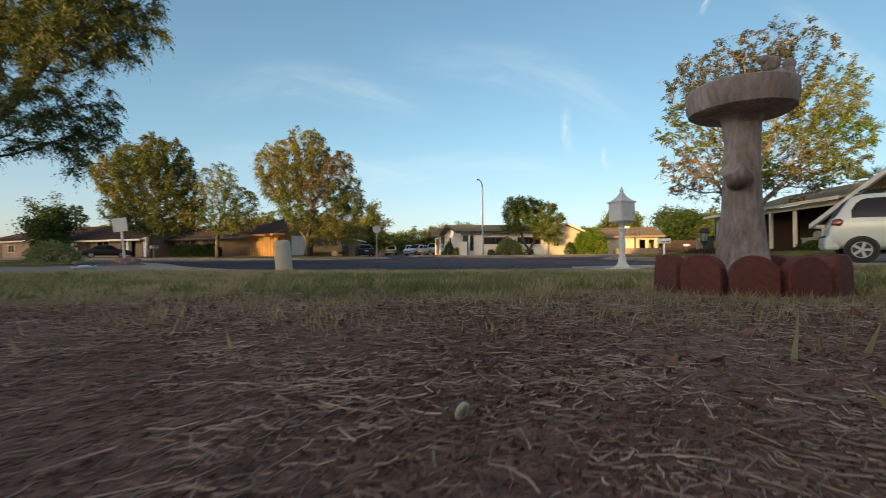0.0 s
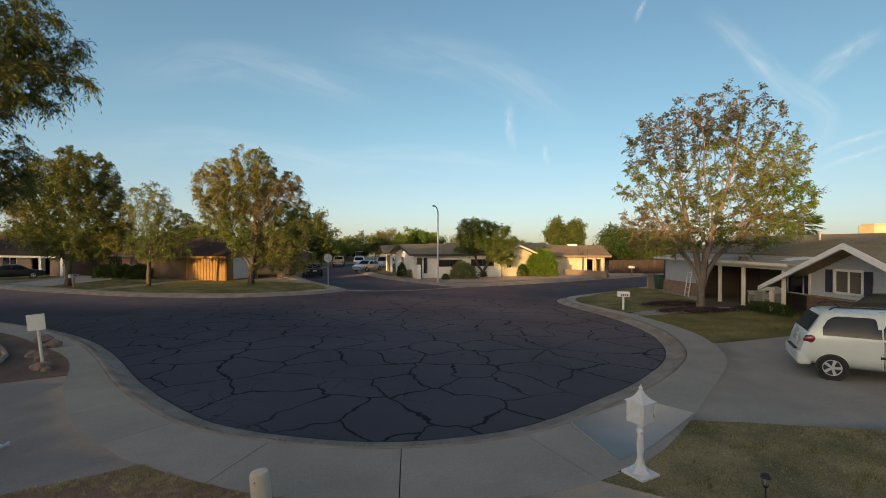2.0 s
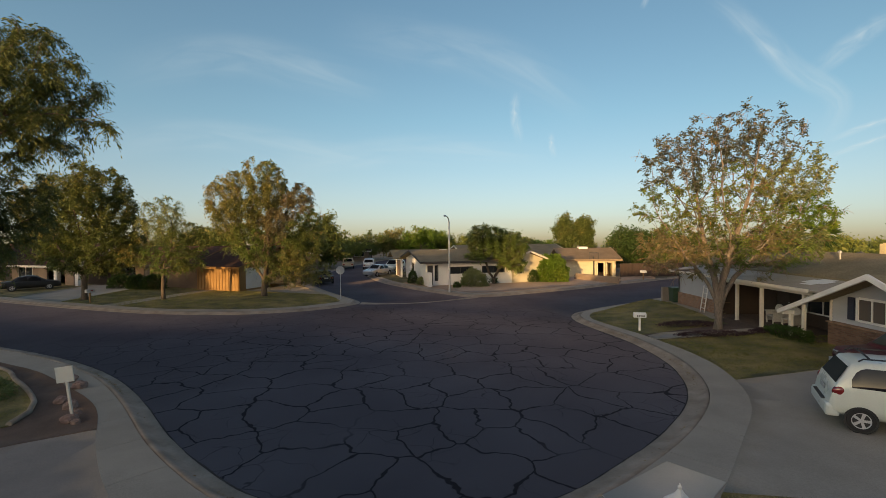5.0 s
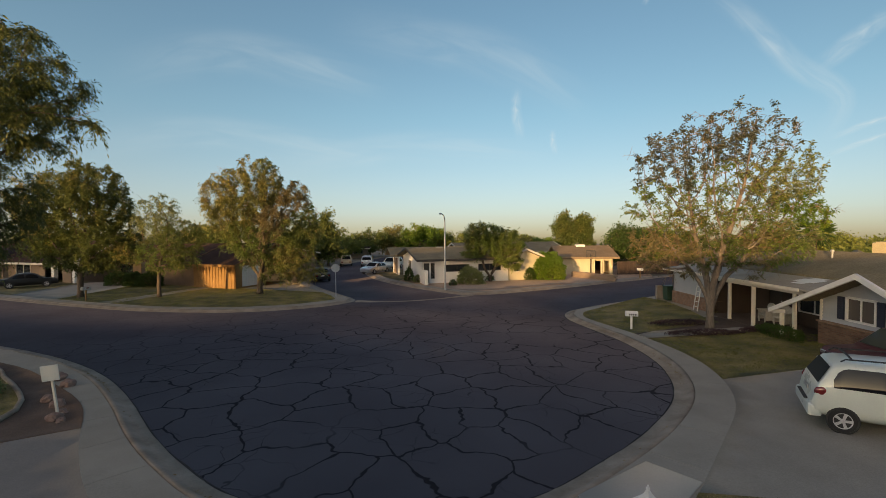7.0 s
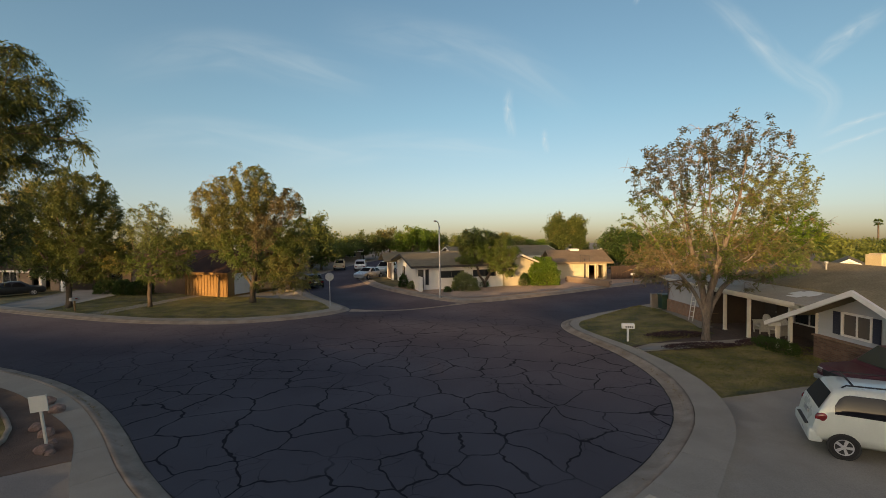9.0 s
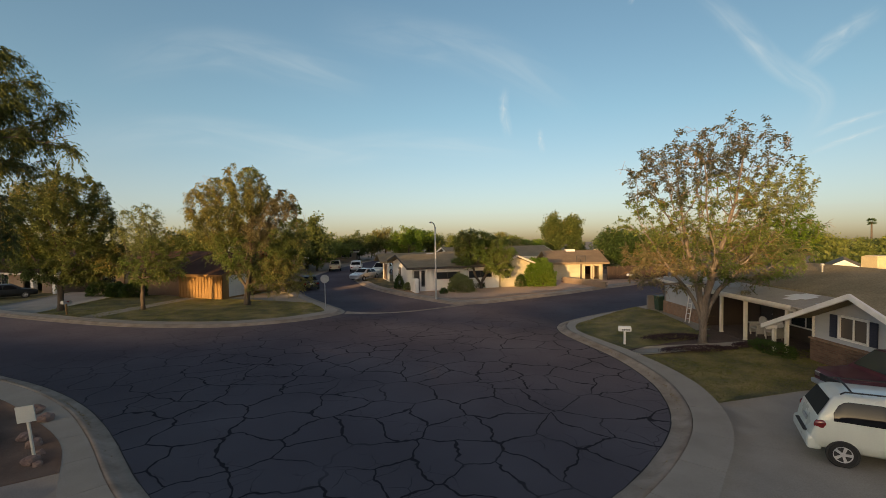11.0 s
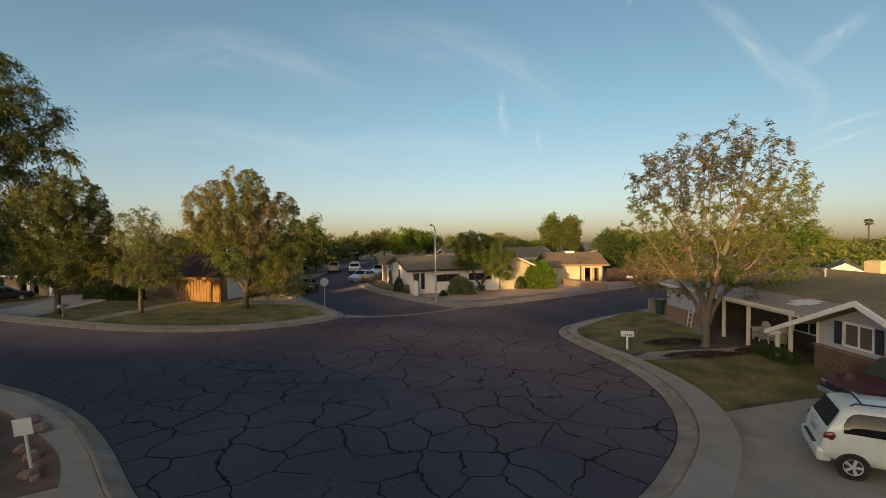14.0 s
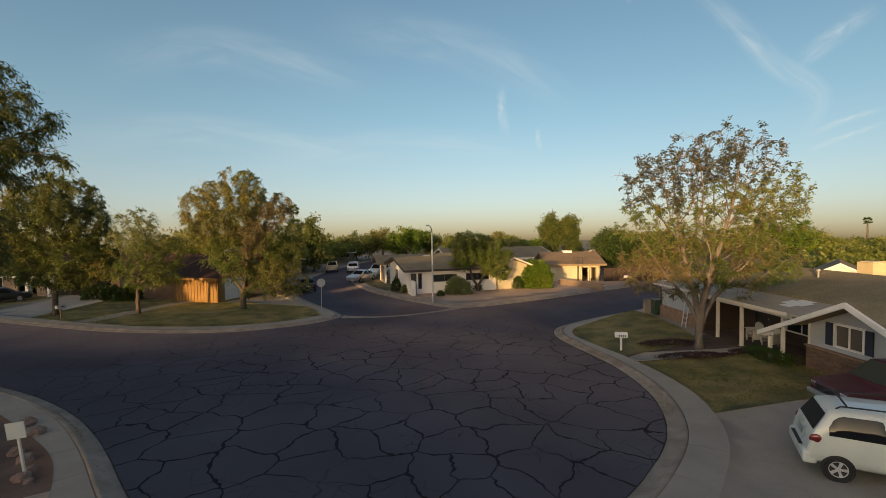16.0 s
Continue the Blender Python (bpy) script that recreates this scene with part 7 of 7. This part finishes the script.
def rear_pane(x0, z0, x1, z1, half):
    bm = bmesh.new()
    n = Vector((-(z1 - z0), 0, x1 - x0)).normalized() * 0.012
    rows = []
    for f in (0.0, 0.5, 1.0):
        x, z = x0 + (x1 - x0) * f, z0 + (z1 - z0) * f
        rows.append([bm.verts.new((x + n.x, y * half * (1 - 0.14 * f), z + n.z)) for y in (-1, -0.6, 0, 0.6, 1)])
    for a, b in zip(rows, rows[1:]):
        for k in range(4):
            bm.faces.new((a[k], a[k + 1], b[k + 1], b[k])).smooth = True
    return bm


def front_pane(x0, z0, x1, z1, half):
    """A windscreen: the same pane, turned to face forward."""
    bm = rear_pane(-x0, z0, -x1, z1, half)
    bm.transform(Matrix.Diagonal((-1, 1, 1, 1)))
    bmesh.ops.reverse_faces(bm, faces=bm.faces)
    return bm


bumper = boxed(-0.07, 0.25, -0.89, 0.89, 0.30, 0.64, 0.08)
rails = []
for s in (-1, 1):
    bm = bmesh.new()
    tube(bm, [(0.62, s * 0.66, 1.73), (0.72, s * 0.66, 1.80), (2.6, s * 0.66, 1.83), (2.7, s * 0.66, 1.76)], [0.02, 0.022, 0.022, 0.02], 6)
    rails.append(("roof_rail", bm, BLACK_PLASTIC))
crossbar = tube(bmesh.new(), [(0.85, -0.66, 1.80), (0.85, 0, 1.825), (0.85, 0.66, 1.80)], [0.022, 0.026, 0.022], 6)
tails = []
for s in (-1, 1):
    bm = bmesh.new()
    bmesh.ops.create_icosphere(bm, subdivisions=3, radius=1.0, matrix=Matrix.LocRotScale((0.225, s * 0.845, 0.955), None, (0.155, 0.072, 0.15)))
    for f in bm.faces:
        f.smooth = True
    tails.append(("tail_light", bm, RED_LAMP))
mouldings = [("side_moulding", boxed(1.55, 4.2, s * 0.925, s * 0.95, 0.62, 0.68, 0.006), BLACK_PLASTIC) for s in (-1, 1)]
seams = [("door_seam", boxed(x, x + 0.012, s * 0.905, s * 0.938, 0.40, 1.04), BLACK_PLASTIC) for s in (-1, 1) for x in (1.62, 2.72)]
VAN = [(x, w * 0.935, a, b, c * 0.97) for x, w, a, b, c in VAN]
vehicle("minivan", (9.65, 13.425, 0.17), -30.0, WHITE_CAR, VAN, ((0.46, 1.59), (1.62, 2.71), (2.74, 3.85)), ((0.64, 0.305, 0.92), (3.74, 0.305, 0.91)), "white minivan parked rear to the street on the driveway",
        [],
        [("bumper", bumper, WHITE_CAR), ("bumper_pad", boxed(-0.082, 0.02, -0.5, 0.5, 0.635, 0.665, 0.01), BLACK_PLASTIC), *tails, ("rear_window", rear_pane(0.172, 1.155, 0.432, 1.575, 0.76), CAR_GLASS), ("plate_bar", boxed(0.03, 0.06, -0.18, 0.18, 0.82, 0.94), STEEL), ("crossbar", crossbar, BLACK_PLASTIC), *rails, *mouldings, *seams])
TRUCK = [(0.0, 0.84, 0.45, 0.92, 0.93), (0.06, 0.90, 0.42, 1.0, 1.01), (1.75, 0.92, 0.40, 1.02, 1.03), (1.85, 0.92, 0.40, 1.04, 1.60), (2.2, 0.92, 0.40, 1.04, 1.70), (3.0, 0.92, 0.40, 1.03, 1.68), (3.65, 0.92, 0.40, 1.02, 1.10), (3.75, 0.92, 0.40, 1.0, 1.02), (4.7, 0.90, 0.42, 0.93, 0.95), (4.85, 0.82, 0.45, 0.80, 0.81)]
SCREEN = glassy("windscreen_glass", (0.05, 0.06, 0.052), 0.05, 0.3)
windscreen = front_pane(3.66, 1.12, 3.06, 1.64, 0.72)
vehicle("pickup", (17.9, 15.7, 0.19), 172.0, RED_CAR, TRUCK, ((1.95, 2.9),), ((0.95, 0.36, 0.91), (3.95, 0.36, 0.91)), "maroon pickup parked nose to the street beside the lawn",
        [(4.72, 4.85, 0.55, 0.82, 0.66, 0.84, CLEAR_LAMP)], [("windscreen", windscreen, SCREEN), ("grille", boxed(4.82, 4.88, -0.5, 0.5, 0.60, 0.82, 0.01), BLACK_PLASTIC), ("bumper", boxed(4.80, 4.95, -0.86, 0.86, 0.42, 0.58, 0.03), STEEL)])
SEDAN = [(0.0, 0.74, 0.32, 0.72, 0.73), (0.1, 0.84, 0.26, 0.88, 0.89), (0.75, 0.88, 0.24, 0.92, 0.95), (1.35, 0.89, 0.22, 0.92, 1.34), (1.9, 0.89, 0.22, 0.92, 1.44), (2.6, 0.89, 0.22, 0.91, 1.40), (3.35, 0.88, 0.22, 0.90, 0.93), (4.3, 0.84, 0.24, 0.76, 0.77), (4.55, 0.72, 0.30, 0.62, 0.63)]
SUV = [(0.0, 0.80, 0.42, 0.80, 0.81), (0.08, 0.88, 0.38, 1.0, 1.06), (0.30, 0.90, 0.36, 1.04, 1.55), (0.6, 0.91, 0.36, 1.04, 1.70), (2.6, 0.91, 0.36, 1.03, 1.70), (3.35, 0.90, 0.36, 1.0, 1.06), (4.4, 0.87, 0.38, 0.92, 0.93), (4.6, 0.78, 0.42, 0.75, 0.76)]


def panes_of(shape):
    """Rear window and windscreen for a kind of car."""
    back, front_ = {"sedan": ((0.80, 0.99, 1.32, 1.32, 0.66), (3.28, 0.97, 2.66, 1.37, 0.68)), "suv": ((0.10, 1.10, 0.29, 1.50, 0.70), (3.30, 1.10, 2.66, 1.64, 0.70)), "truck": ((1.765, 1.10, 1.845, 1.54, 0.66), (3.62, 1.14, 3.04, 1.62, 0.70))}[shape]
    return [("rear_window", rear_pane(*back), CAR_GLASS), ("windscreen", front_pane(*front_), CAR_GLASS)]


SW, UW = ((0.85, 0.31, 0.875), (3.6, 0.31, 0.86)), ((0.9, 0.35, 0.9), (3.6, 0.35, 0.88))
red = [(-0.01, 0.08, 0.5, 0.76, 0.62, 0.78, RED_LAMP)]
vehicle("sedan", (-7.7, 62.6, 0.10), 242.0, SILVER_CAR, SEDAN, ((1.1, 2.0), (2.04, 3.0)), SW, "silver sedan parked at the kerb of the side street", red, panes_of("sedan"))
vehicle("sedan", (-13.0, 50.6, 0.04), 112.0, BLACK_CAR, SEDAN, ((1.1, 2.0), (2.04, 3.0)), SW, "black sedan parked at the kerb of the side street", red, [("plate_bar", boxed(-0.02, 0.0, -0.2, 0.2, 0.62, 0.74), WHITE), *panes_of("sedan")])
vehicle("sedan", (-43.4, 45.8, 0.17), 42.0, BLACK_CAR, SEDAN, ((1.1, 2.0), (2.04, 3.0)), SW, "black sedan on a pale driveway", red, panes_of("sedan"))
vehicle("sport_utility_car", (-14.4, 47.5, 0.17), 177.0, DULL_CAR, SUV, ((0.55, 1.5), (1.54, 2.9)), UW, "dark sport utility car in a shaded driveway", (), panes_of("suv"))
vehicle("sport_utility_car", (-6.6, 69.5, 0.10), 252.0, WHITE_CAR, SUV, ((0.55, 1.5), (1.54, 2.9)), UW, "white sport utility car beside the side street", red, panes_of("suv"))
vehicle("sport_utility_car", (-11.8, 72.5, 0.02), 95.0, SILVER_CAR, SUV, ((0.55, 1.5), (1.54, 2.9)), UW, "grey sport utility car far down the side street", red, panes_of("suv"))
TAN_CAR = paint("tan_car_paint", (0.42, 0.36, 0.26))
vehicle("pickup", (-15.3, 74.0, 0.02), 100.0, TAN_CAR, TRUCK, ((1.95, 2.9),), ((0.95, 0.36, 0.91), (3.95, 0.36, 0.91)), "tan pickup far down the side street", red, panes_of("truck"))

# ---- shrubs and further trees ----


def shrub(name, x, y, z, rx, ry, h, seed, leaf, label, count=5000, size=(0.05, 0.1), boxy=0.0):
    """A leafy mound with twigs: leaves near the skin of an uneven body."""
    r = np.random.RandomState(seed)
    base = empty(name, (x, y, z), 0, label, "shrub")
    bm = bmesh.new()
    for k in range(14):
        a, e = r.uniform(0, 2 * math.pi), r.uniform(0.3, 1.2)
        tip = (rx * 0.8 * math.cos(a) * math.cos(e), ry * 0.8 * math.sin(a) * math.cos(e), h * 0.85 * math.sin(e))
        tube(bm, [(0.05 * math.cos(a), 0.05 * math.sin(a), -0.05), tuple(0.5 * c + 0.02 for c in tip), tip], [0.03, 0.018, 0.006], 5)
    part("stems", bm, BARK, base)
    d = r.normal(size=(count, 3))
    d[:, 2] = np.abs(d[:, 2])
    d /= np.linalg.norm(d, axis=1)[:, None]
    if boxy:
        d = d / (np.max(np.abs(d), axis=1)[:, None] ** boxy)
    bumps = np.array([1 + 0.22 * noise.noise(Vector(v) * 2.4 + Vector((seed, 0, 0))) + 0.12 * noise.noise(Vector(v) * 6) for v in d])
    p = d * (bumps * r.uniform(0.72, 1.04, count) ** 0.7)[:, None] * np.array((rx, ry, h))
    w, l = size
    along = d + r.normal(0, 0.8, (count, 3))
    along /= np.linalg.norm(along, axis=1)[:, None]
    side = np.cross(along, r.normal(size=(count, 3)))
    side /= np.linalg.norm(side, axis=1)[:, None] + 1e-9
    k = r.uniform(0.6, 1.3, count)[:, None]
    v = np.stack([p, p + along * l * 0.5 * k + side * w * 0.5 * k, p + along * l * k, p + along * l * 0.5 * k - side * w * 0.5 * k], 1)
    arrays("leaves", v.reshape(-1, 3), np.arange(count * 4).reshape(-1, 4), leaf, base)
    return base


shrub("round_bush", 11.35, 50.8, 0.2, 1.8, 1.8, 2.7, 4, FRESH, "large round bright green bush in the gravel yard", 12000, (0.12, 0.2), 0.1)
shrub("shrub", 2.7, 46.6, 0.2, 1.3, 1.2, 1.6, 6, SAGE, "loose grey-green shrub before the white house", 4000, (0.08, 0.18))
shrub("shrub", 9.2, 50.0, 0.2, 0.6, 0.6, 1.2, 7, DEEP, "small dark shrub by the cream wall", 2000, (0.08, 0.14))
shrub("shrub", 4.6, 49.2, 0.2, 0.9, 0.7, 0.9, 8, DEEP, "low dark shrub under the tree", 1800, (0.08, 0.14))
shrub("shrub", -3.6, 49.6, 0.2, 0.5, 0.5, 1.3, 9, DEEP, "narrow dark shrub at the white wall", 1500, (0.08, 0.14))
shrub("shrub", -2.6, 48.3, 0.2, 0.5, 0.5, 0.7, 10, SAGE, "small grey shrub at the white wall", 900, (0.08, 0.14))
for n, (x, y, w) in enumerate(((-33.4, 48.2, 1.15), (-31.4, 47.6, 0.8), (-29.3, 46.9, 1.2))):
    shrub("hedge_bush", x, y, 0.2, w, 0.8, 1.35, 30 + n, DEEP, "clipped dark green hedge bush at the brown wall", 3600, (0.09, 0.15), 0.2)
shrub("hedge_bush", 15.15, 21.7, 0.42, 0.5, 1.2, 0.45, 35, DEEP, "low dark hedge below the porch rail", 3500, (0.05, 0.08), 0.4)
for n, (x, y, rx, ry) in enumerate(((12.4, 25.0, 1.7, 0.45), (12.3, 22.55, 2.0, 0.3), (14.9, 22.9, 0.8, 0.5))):
    shrub("ground_cover", x, y, 0.36, rx, ry, 0.2, 40 + n, foliage("purple_leaves" + "abc"[n], ((0.0, (0.05, 0.03, 0.035)), (0.6, (0.10, 0.06, 0.065)), (1.0, (0.10, 0.09, 0.05)))), "low purplish ground cover in the flower bed", 2500, (0.04, 0.07))
shrub("shrub", -15.2, 15.4, 0.2, 0.9, 0.8, 0.75, 44, SAGE, "low grey-green shrub on the round lawn", 3000, (0.04, 0.09))
shrub("shrub", 0.9, 45.2, 0.2, 0.35, 0.35, 0.5, 45, DEEP, "tiny dark shrub in the gravel", 700, (0.06, 0.1))

grown_tree("acacia_tree", (4.9, 48.6, 0.2), [(-0.8, 0, 4.3, 2.2, 2.1, 1.9), (1.5, 0, 3.8, 2.2, 2.0, 1.9), (0.2, 0, 4.9, 1.7, 1.6, 1.3), (1.8, 0, 2.4, 1.9, 1.7, 1.3), (-1.6, 0, 3.0, 1.5, 1.5, 1.2)], 51, "spreading dark green tree in the gravel yard", RUSTY, 1100, 15, 7, (0.08, 0.16), 0.42, 0.2, 0.2, ((-0.5, 0, 1.1), (0.4, 0, 1.2)), reach=0.4, clumpy=1.1, gaps=-0.06, leafy=8)
tree("fruit_tree", (25.0, 61.0, 0.1), [(0, 0, 3.6, 3.4, 3, 2.5)], 53, "dense dark green tree beyond the street", DEEP, 150, 90, (0.16, 0.26), 0.5, 0.2, 1.3)
tree("fruit_tree", (29.0, 60.0, 0.1), [(0, 0, 3.2, 3.2, 3, 2.0)], 54, "olive tree beyond the street in evening light", OLIVE, 120, 80, (0.16, 0.26), 0.5, 0.2, 1.3)
for n, (x, y, top, wide, leaf) in enumerate(((30.3, 112, 9.9, 2.6, OLIVE), (34.4, 112, 9.6, 2.8, OLIVE))):
    tree("poplar_tree", (x, y, 0), [(0, 0, top * 0.55, wide, wide, top * 0.46)], 60 + n, "tall narrow tree behind the far roofs", leaf, 150, 80, (0.25, 0.4), 0.55, 0.25, 2.5)
# belt of trees along the skyline
FAR_TREES = ((-20, 96, 5.5, 3.2), (-16, 104, 6.0, 4), (-10.5, 108, 6.6, 4.5), (-5, 104, 7.2, 5), (-0.5, 110, 6.2, 4), (6, 108, 5.2, 4), (11, 104, 4.6, 4), (17, 100, 4.2, 4), (22, 104, 4.4, 4), (42, 104, 4.5, 5), (49, 100, 4.5, 5),
             (-18.6, 76, 8.2, 2.6), (-21.5, 81, 7.4, 3.0), (-25, 70, 6.3, 3.2), (-28, 76, 7.5, 3), (-23, 84, 6.2, 3), (-31, 66, 6.0, 3.5), (-37, 72, 6.5, 4), (-46, 76, 5.5, 4), (-54, 72, 5.5, 4), (-62, 78, 6.5, 5), (-72, 84, 6, 5), (80, 104, 3.6, 4.5), (88, 108, 4.2, 5), (96, 106, 3.6, 5), (104, 110, 4.0, 5), (72, 100, 3.4, 4), (62, 96, 4, 4), (56, 82, 4.6, 4), (40, 45, 3.4, 3), (45, 49, 3.8, 3.4), (51, 52, 3.6, 3.4), (57, 57, 4.0, 3.6), (64, 62, 3.8, 4), (47, 43, 3.2, 3), (56, 49, 3.4, 3.2), (66, 54, 3.8, 4))
for k in range(46):
    bearing = radians(-62 + 124 * k / 45 + 1.5 * math.sin(k * 5.1))
    reach = 150 + 26 * math.sin(k * 2.3)
    tall = 2.2 + 5.0 * abs(math.sin(k * 3.7 + 0.4)) * abs(math.sin(k * 1.3))
    FAR_TREES += ((reach * math.sin(bearing), reach * math.cos(bearing), tall, 2.6 + 0.45 * tall + math.sin(k * 1.9)),)
for n, (x, y, top, wide) in enumerate(FAR_TREES):
    tree("far_tree", (x, y, -0.026 * max(0.0, math.hypot(x, y) - 120)), [(0, 0, top * 0.58, wide, wide, top * 0.44)], 70 + n, "distant leafy tree on the skyline", FRESH if n in (3, 8) else (FAR_LEAF, OLIVE, GOLD, FAR_LEAF, FAR_LEAF)[n % 5], 90, 70, (0.24, 0.36), 0.5, 0.18, top * 0.25, group="skyline trees")


def palm(x, y, h, spread, seed, label):
    """A fan palm: tall stem, ragged skirt and a head of drooping fronds."""
    r = np.random.RandomState(seed)
    ob = empty("palm_tree", (x, y, 0), 0, label, "palm tree", "palms")
    part("trunk", tube(bmesh.new(), [(0, 0, 0), (0.1, 0, h * 0.5), (0, 0, h)], [0.3, 0.22, 0.2], 8), BARK, ob)
    vs, fs = [], []
    for k in range(54):
        a, up = r.uniform(0, 2 * math.pi), r.uniform(-0.9, 1.2)
        stem = np.array((math.cos(a) * math.cos(up), math.sin(a) * math.cos(up), math.sin(up)))
        side = np.array((-math.sin(a), math.cos(a), 0.0))
        hub = np.array((0, 0, h)) + stem * spread * 0.45
        for n in range(13):
            f = (n - 6) / 6.5
            out = stem * math.cos(f * 1.2) + side * math.sin(f * 1.2)
            tip = hub + out * spread * r.uniform(0.45, 0.62) - np.array((0, 0, spread * 0.16 * r.rand()))
            mid = hub + (tip - hub) * 0.5
            wide = np.cross(out, stem + 0.3) * spread * 0.035 + side * spread * 0.02
            vs += [hub, mid + wide, tip, mid - wide]
            m = len(vs)
            fs.append((m - 4, m - 3, m - 2, m - 1))
    arrays("fronds", vs, fs, DEEP, ob)
    return ob


palm(131, 134, 7.2, 1.4, 1, "tall thin fan palm on the skyline")
palm(-40, 140, 13.2, 2.2, 2, "fan palm above the street trees")
palm(-34, 120, 8.6, 2.0, 3, "shorter fan palm above the side street")
palm(-31, 118, 7.6, 1.8, 4, "shorter fan palm above the side street")
palm(26.6, 34.0, 5.0, 1.5, 5, "fan palm behind the porch roof")
palm(-92, 96, 9, 1.8, 6, "thin fan palm far to the west")
palm(-96, 99, 11, 1.8, 7, "thin fan palm far to the west")
tree("citrus_tree", (-55.5, 54, 0.1), [(0, 0, 3.8, 3.0, 3, 3.0)], 99, "dense dark rounded tree by the low house", DEEP, 130, 90, (0.16, 0.26), 0.5, 0.22, 1.2)

# ---- thin clouds and vapour trails ----
def vapour(name, dense, across):
    m, nodes, links, shader = nodes_of(name)
    coords = nodes.new("ShaderNodeTexCoord")
    split = nodes.new("ShaderNodeSeparateXYZ")
    links.new(coords.outputs["UV"], split.inputs[0])
    soft = None
    for k in (0, 1):
        away = nodes.new("ShaderNodeMath")
        away.operation = "PINGPONG"
        away.inputs[1].default_value = 0.5
        links.new(split.outputs[k], away.inputs[0])
        edge = nodes.new("ShaderNodeMapRange")
        edge.interpolation_type = "SMOOTHSTEP"
        edge.inputs[2].default_value = 0.5 if k else 0.35
        links.new(away.outputs[0], edge.inputs[0])
        if soft is None:
            soft = edge
        else:
            both = nodes.new("ShaderNodeMath")
            both.operation = "MULTIPLY"
            links.new(soft.outputs[0], both.inputs[0])
            links.new(edge.outputs[0], both.inputs[1])
            soft = both
    wisps = nodes.new("ShaderNodeTexNoise")
    wisps.inputs["Scale"].default_value, wisps.inputs["Detail"].default_value, wisps.inputs["Distortion"].default_value = 1.3, 6, 0.9
    stretch = nodes.new("ShaderNodeMapping")
    stretch.inputs["Scale"].default_value = (2.2, across, 1.0)
    links.new(coords.outputs["UV"], stretch.inputs[0])
    links.new(stretch.outputs[0], wisps.inputs["Vector"])
    thin = nodes.new("ShaderNodeMapRange")
    thin.inputs[1].default_value, thin.inputs[2].default_value, thin.inputs[4].default_value = 0.28, 0.70, dense
    links.new(wisps.outputs[0], thin.inputs[0])
    amount = nodes.new("ShaderNodeMath")
    amount.operation = "MULTIPLY"
    links.new(soft.outputs[0], amount.inputs[0])
    links.new(thin.outputs[0], amount.inputs[1])
    clear, lit, mixed = nodes.new("ShaderNodeBsdfTransparent"), nodes.new("ShaderNodeEmission"), nodes.new("ShaderNodeMixShader")
    # emission near the sky's brightness stands in for sunlight on the vapour
    lit.inputs[0].default_value, lit.inputs[1].default_value = (0.70, 0.86, 0.98, 1), VAPOUR_GLOW
    links.new(amount.outputs[0], mixed.inputs[0])
    links.new(clear.outputs[0], mixed.inputs[1])
    links.new(lit.outputs[0], mixed.inputs[2])
    links.new(mixed.outputs[0], nodes["Material Output"].inputs["Surface"])
    return m


VAPOUR_GLOW = 0.42
VAPOUR, VEIL, HAZE = vapour("vapour", 0.62, 1.2), vapour("faint_vapour", 0.5, 1.4), vapour("high_haze", 0.24, 2.2)
trails = empty("vapour_trails", (0, 0, 0), 0, "thin white vapour trails and wisps high in the sky", "cloud", kind="structure")
# each streak's width, and its course as bearing and height, in degrees
STREAKS = (
    (1.6, ((9.6, 17.4), (9.4, 14.9), (10.0, 10.9))),
    (1.0, ((13.7, 12.4), (13.8, 10.8), (14.1, 9.1))),
    (2.3, ((45.4, 19.0), (42.4, 17.3), (38.9, 15.0))),
    (0.8, ((46.2, 10.4), (43.2, 9.7), (40.0, 8.6))),
    (0.7, ((46.2, 9.2), (43.2, 8.2), (39.6, 7.0))),
    (0.8, ((25.0, 26.2), (24.4, 25.1), (23.7, 23.9))),
    (2.6, ((29.8, 24.5), (33.9, 20.5), (37.3, 16.2), (40.4, 13.3), (41.1, 11.6), (40.0, 9.3), (38.9, 7.4))),
    (6, ((-36.8, 15.3), (-23.0, 19.9), (-4.8, 16.6))),
    (5, ((-40.6, 7.5), (-26.4, 11.3), (-4.8, 8.6))),
    (7, ((-14.3, 23.8), (6.4, 20.9), (19.8, 12.7))),
    (5, ((-25.3, 6.5), (-4.8, 10.6), (16.0, 9.0))),
    (5, ((16.0, 5.0), (30.9, 6.3), (42.5, 4.4))),
)
for w, course in STREAKS:
    far = 2500
    line = smoothed(course, 0.8)
    way = [Vector((math.sin(radians(t)) * math.cos(radians(e)), math.cos(radians(t)) * math.cos(radians(e)), math.sin(radians(e)))) * far for t, e in line]
    data = bpy.data.meshes.new("vapour_trail")
    vs = []
    for n, p in enumerate(way):
        side = (way[min(n + 1, len(way) - 1)] - way[max(n - 1, 0)]).cross(p).normalized() * far * radians(w) / 2
        vs += [p - side, p + side]
    data.from_pydata(vs, [], [(2 * n, 2 * n + 2, 2 * n + 3, 2 * n + 1) for n in range(len(way) - 1)])
    uv = data.uv_layers.new(name="UVMap")
    for n in range(len(way) - 1):
        a, b = n / (len(way) - 1), (n + 1) / (len(way) - 1)
        for k, c in enumerate(((a, 0), (b, 0), (b, 1), (a, 1))):
            uv.data[4 * n + k].uv = c
    data.materials.append(VAPOUR if w < 2 else VEIL if w < 4 else HAZE)
    ob = new("vapour_trail", data)
    ob.parent = trails
    ob.visible_shadow = False
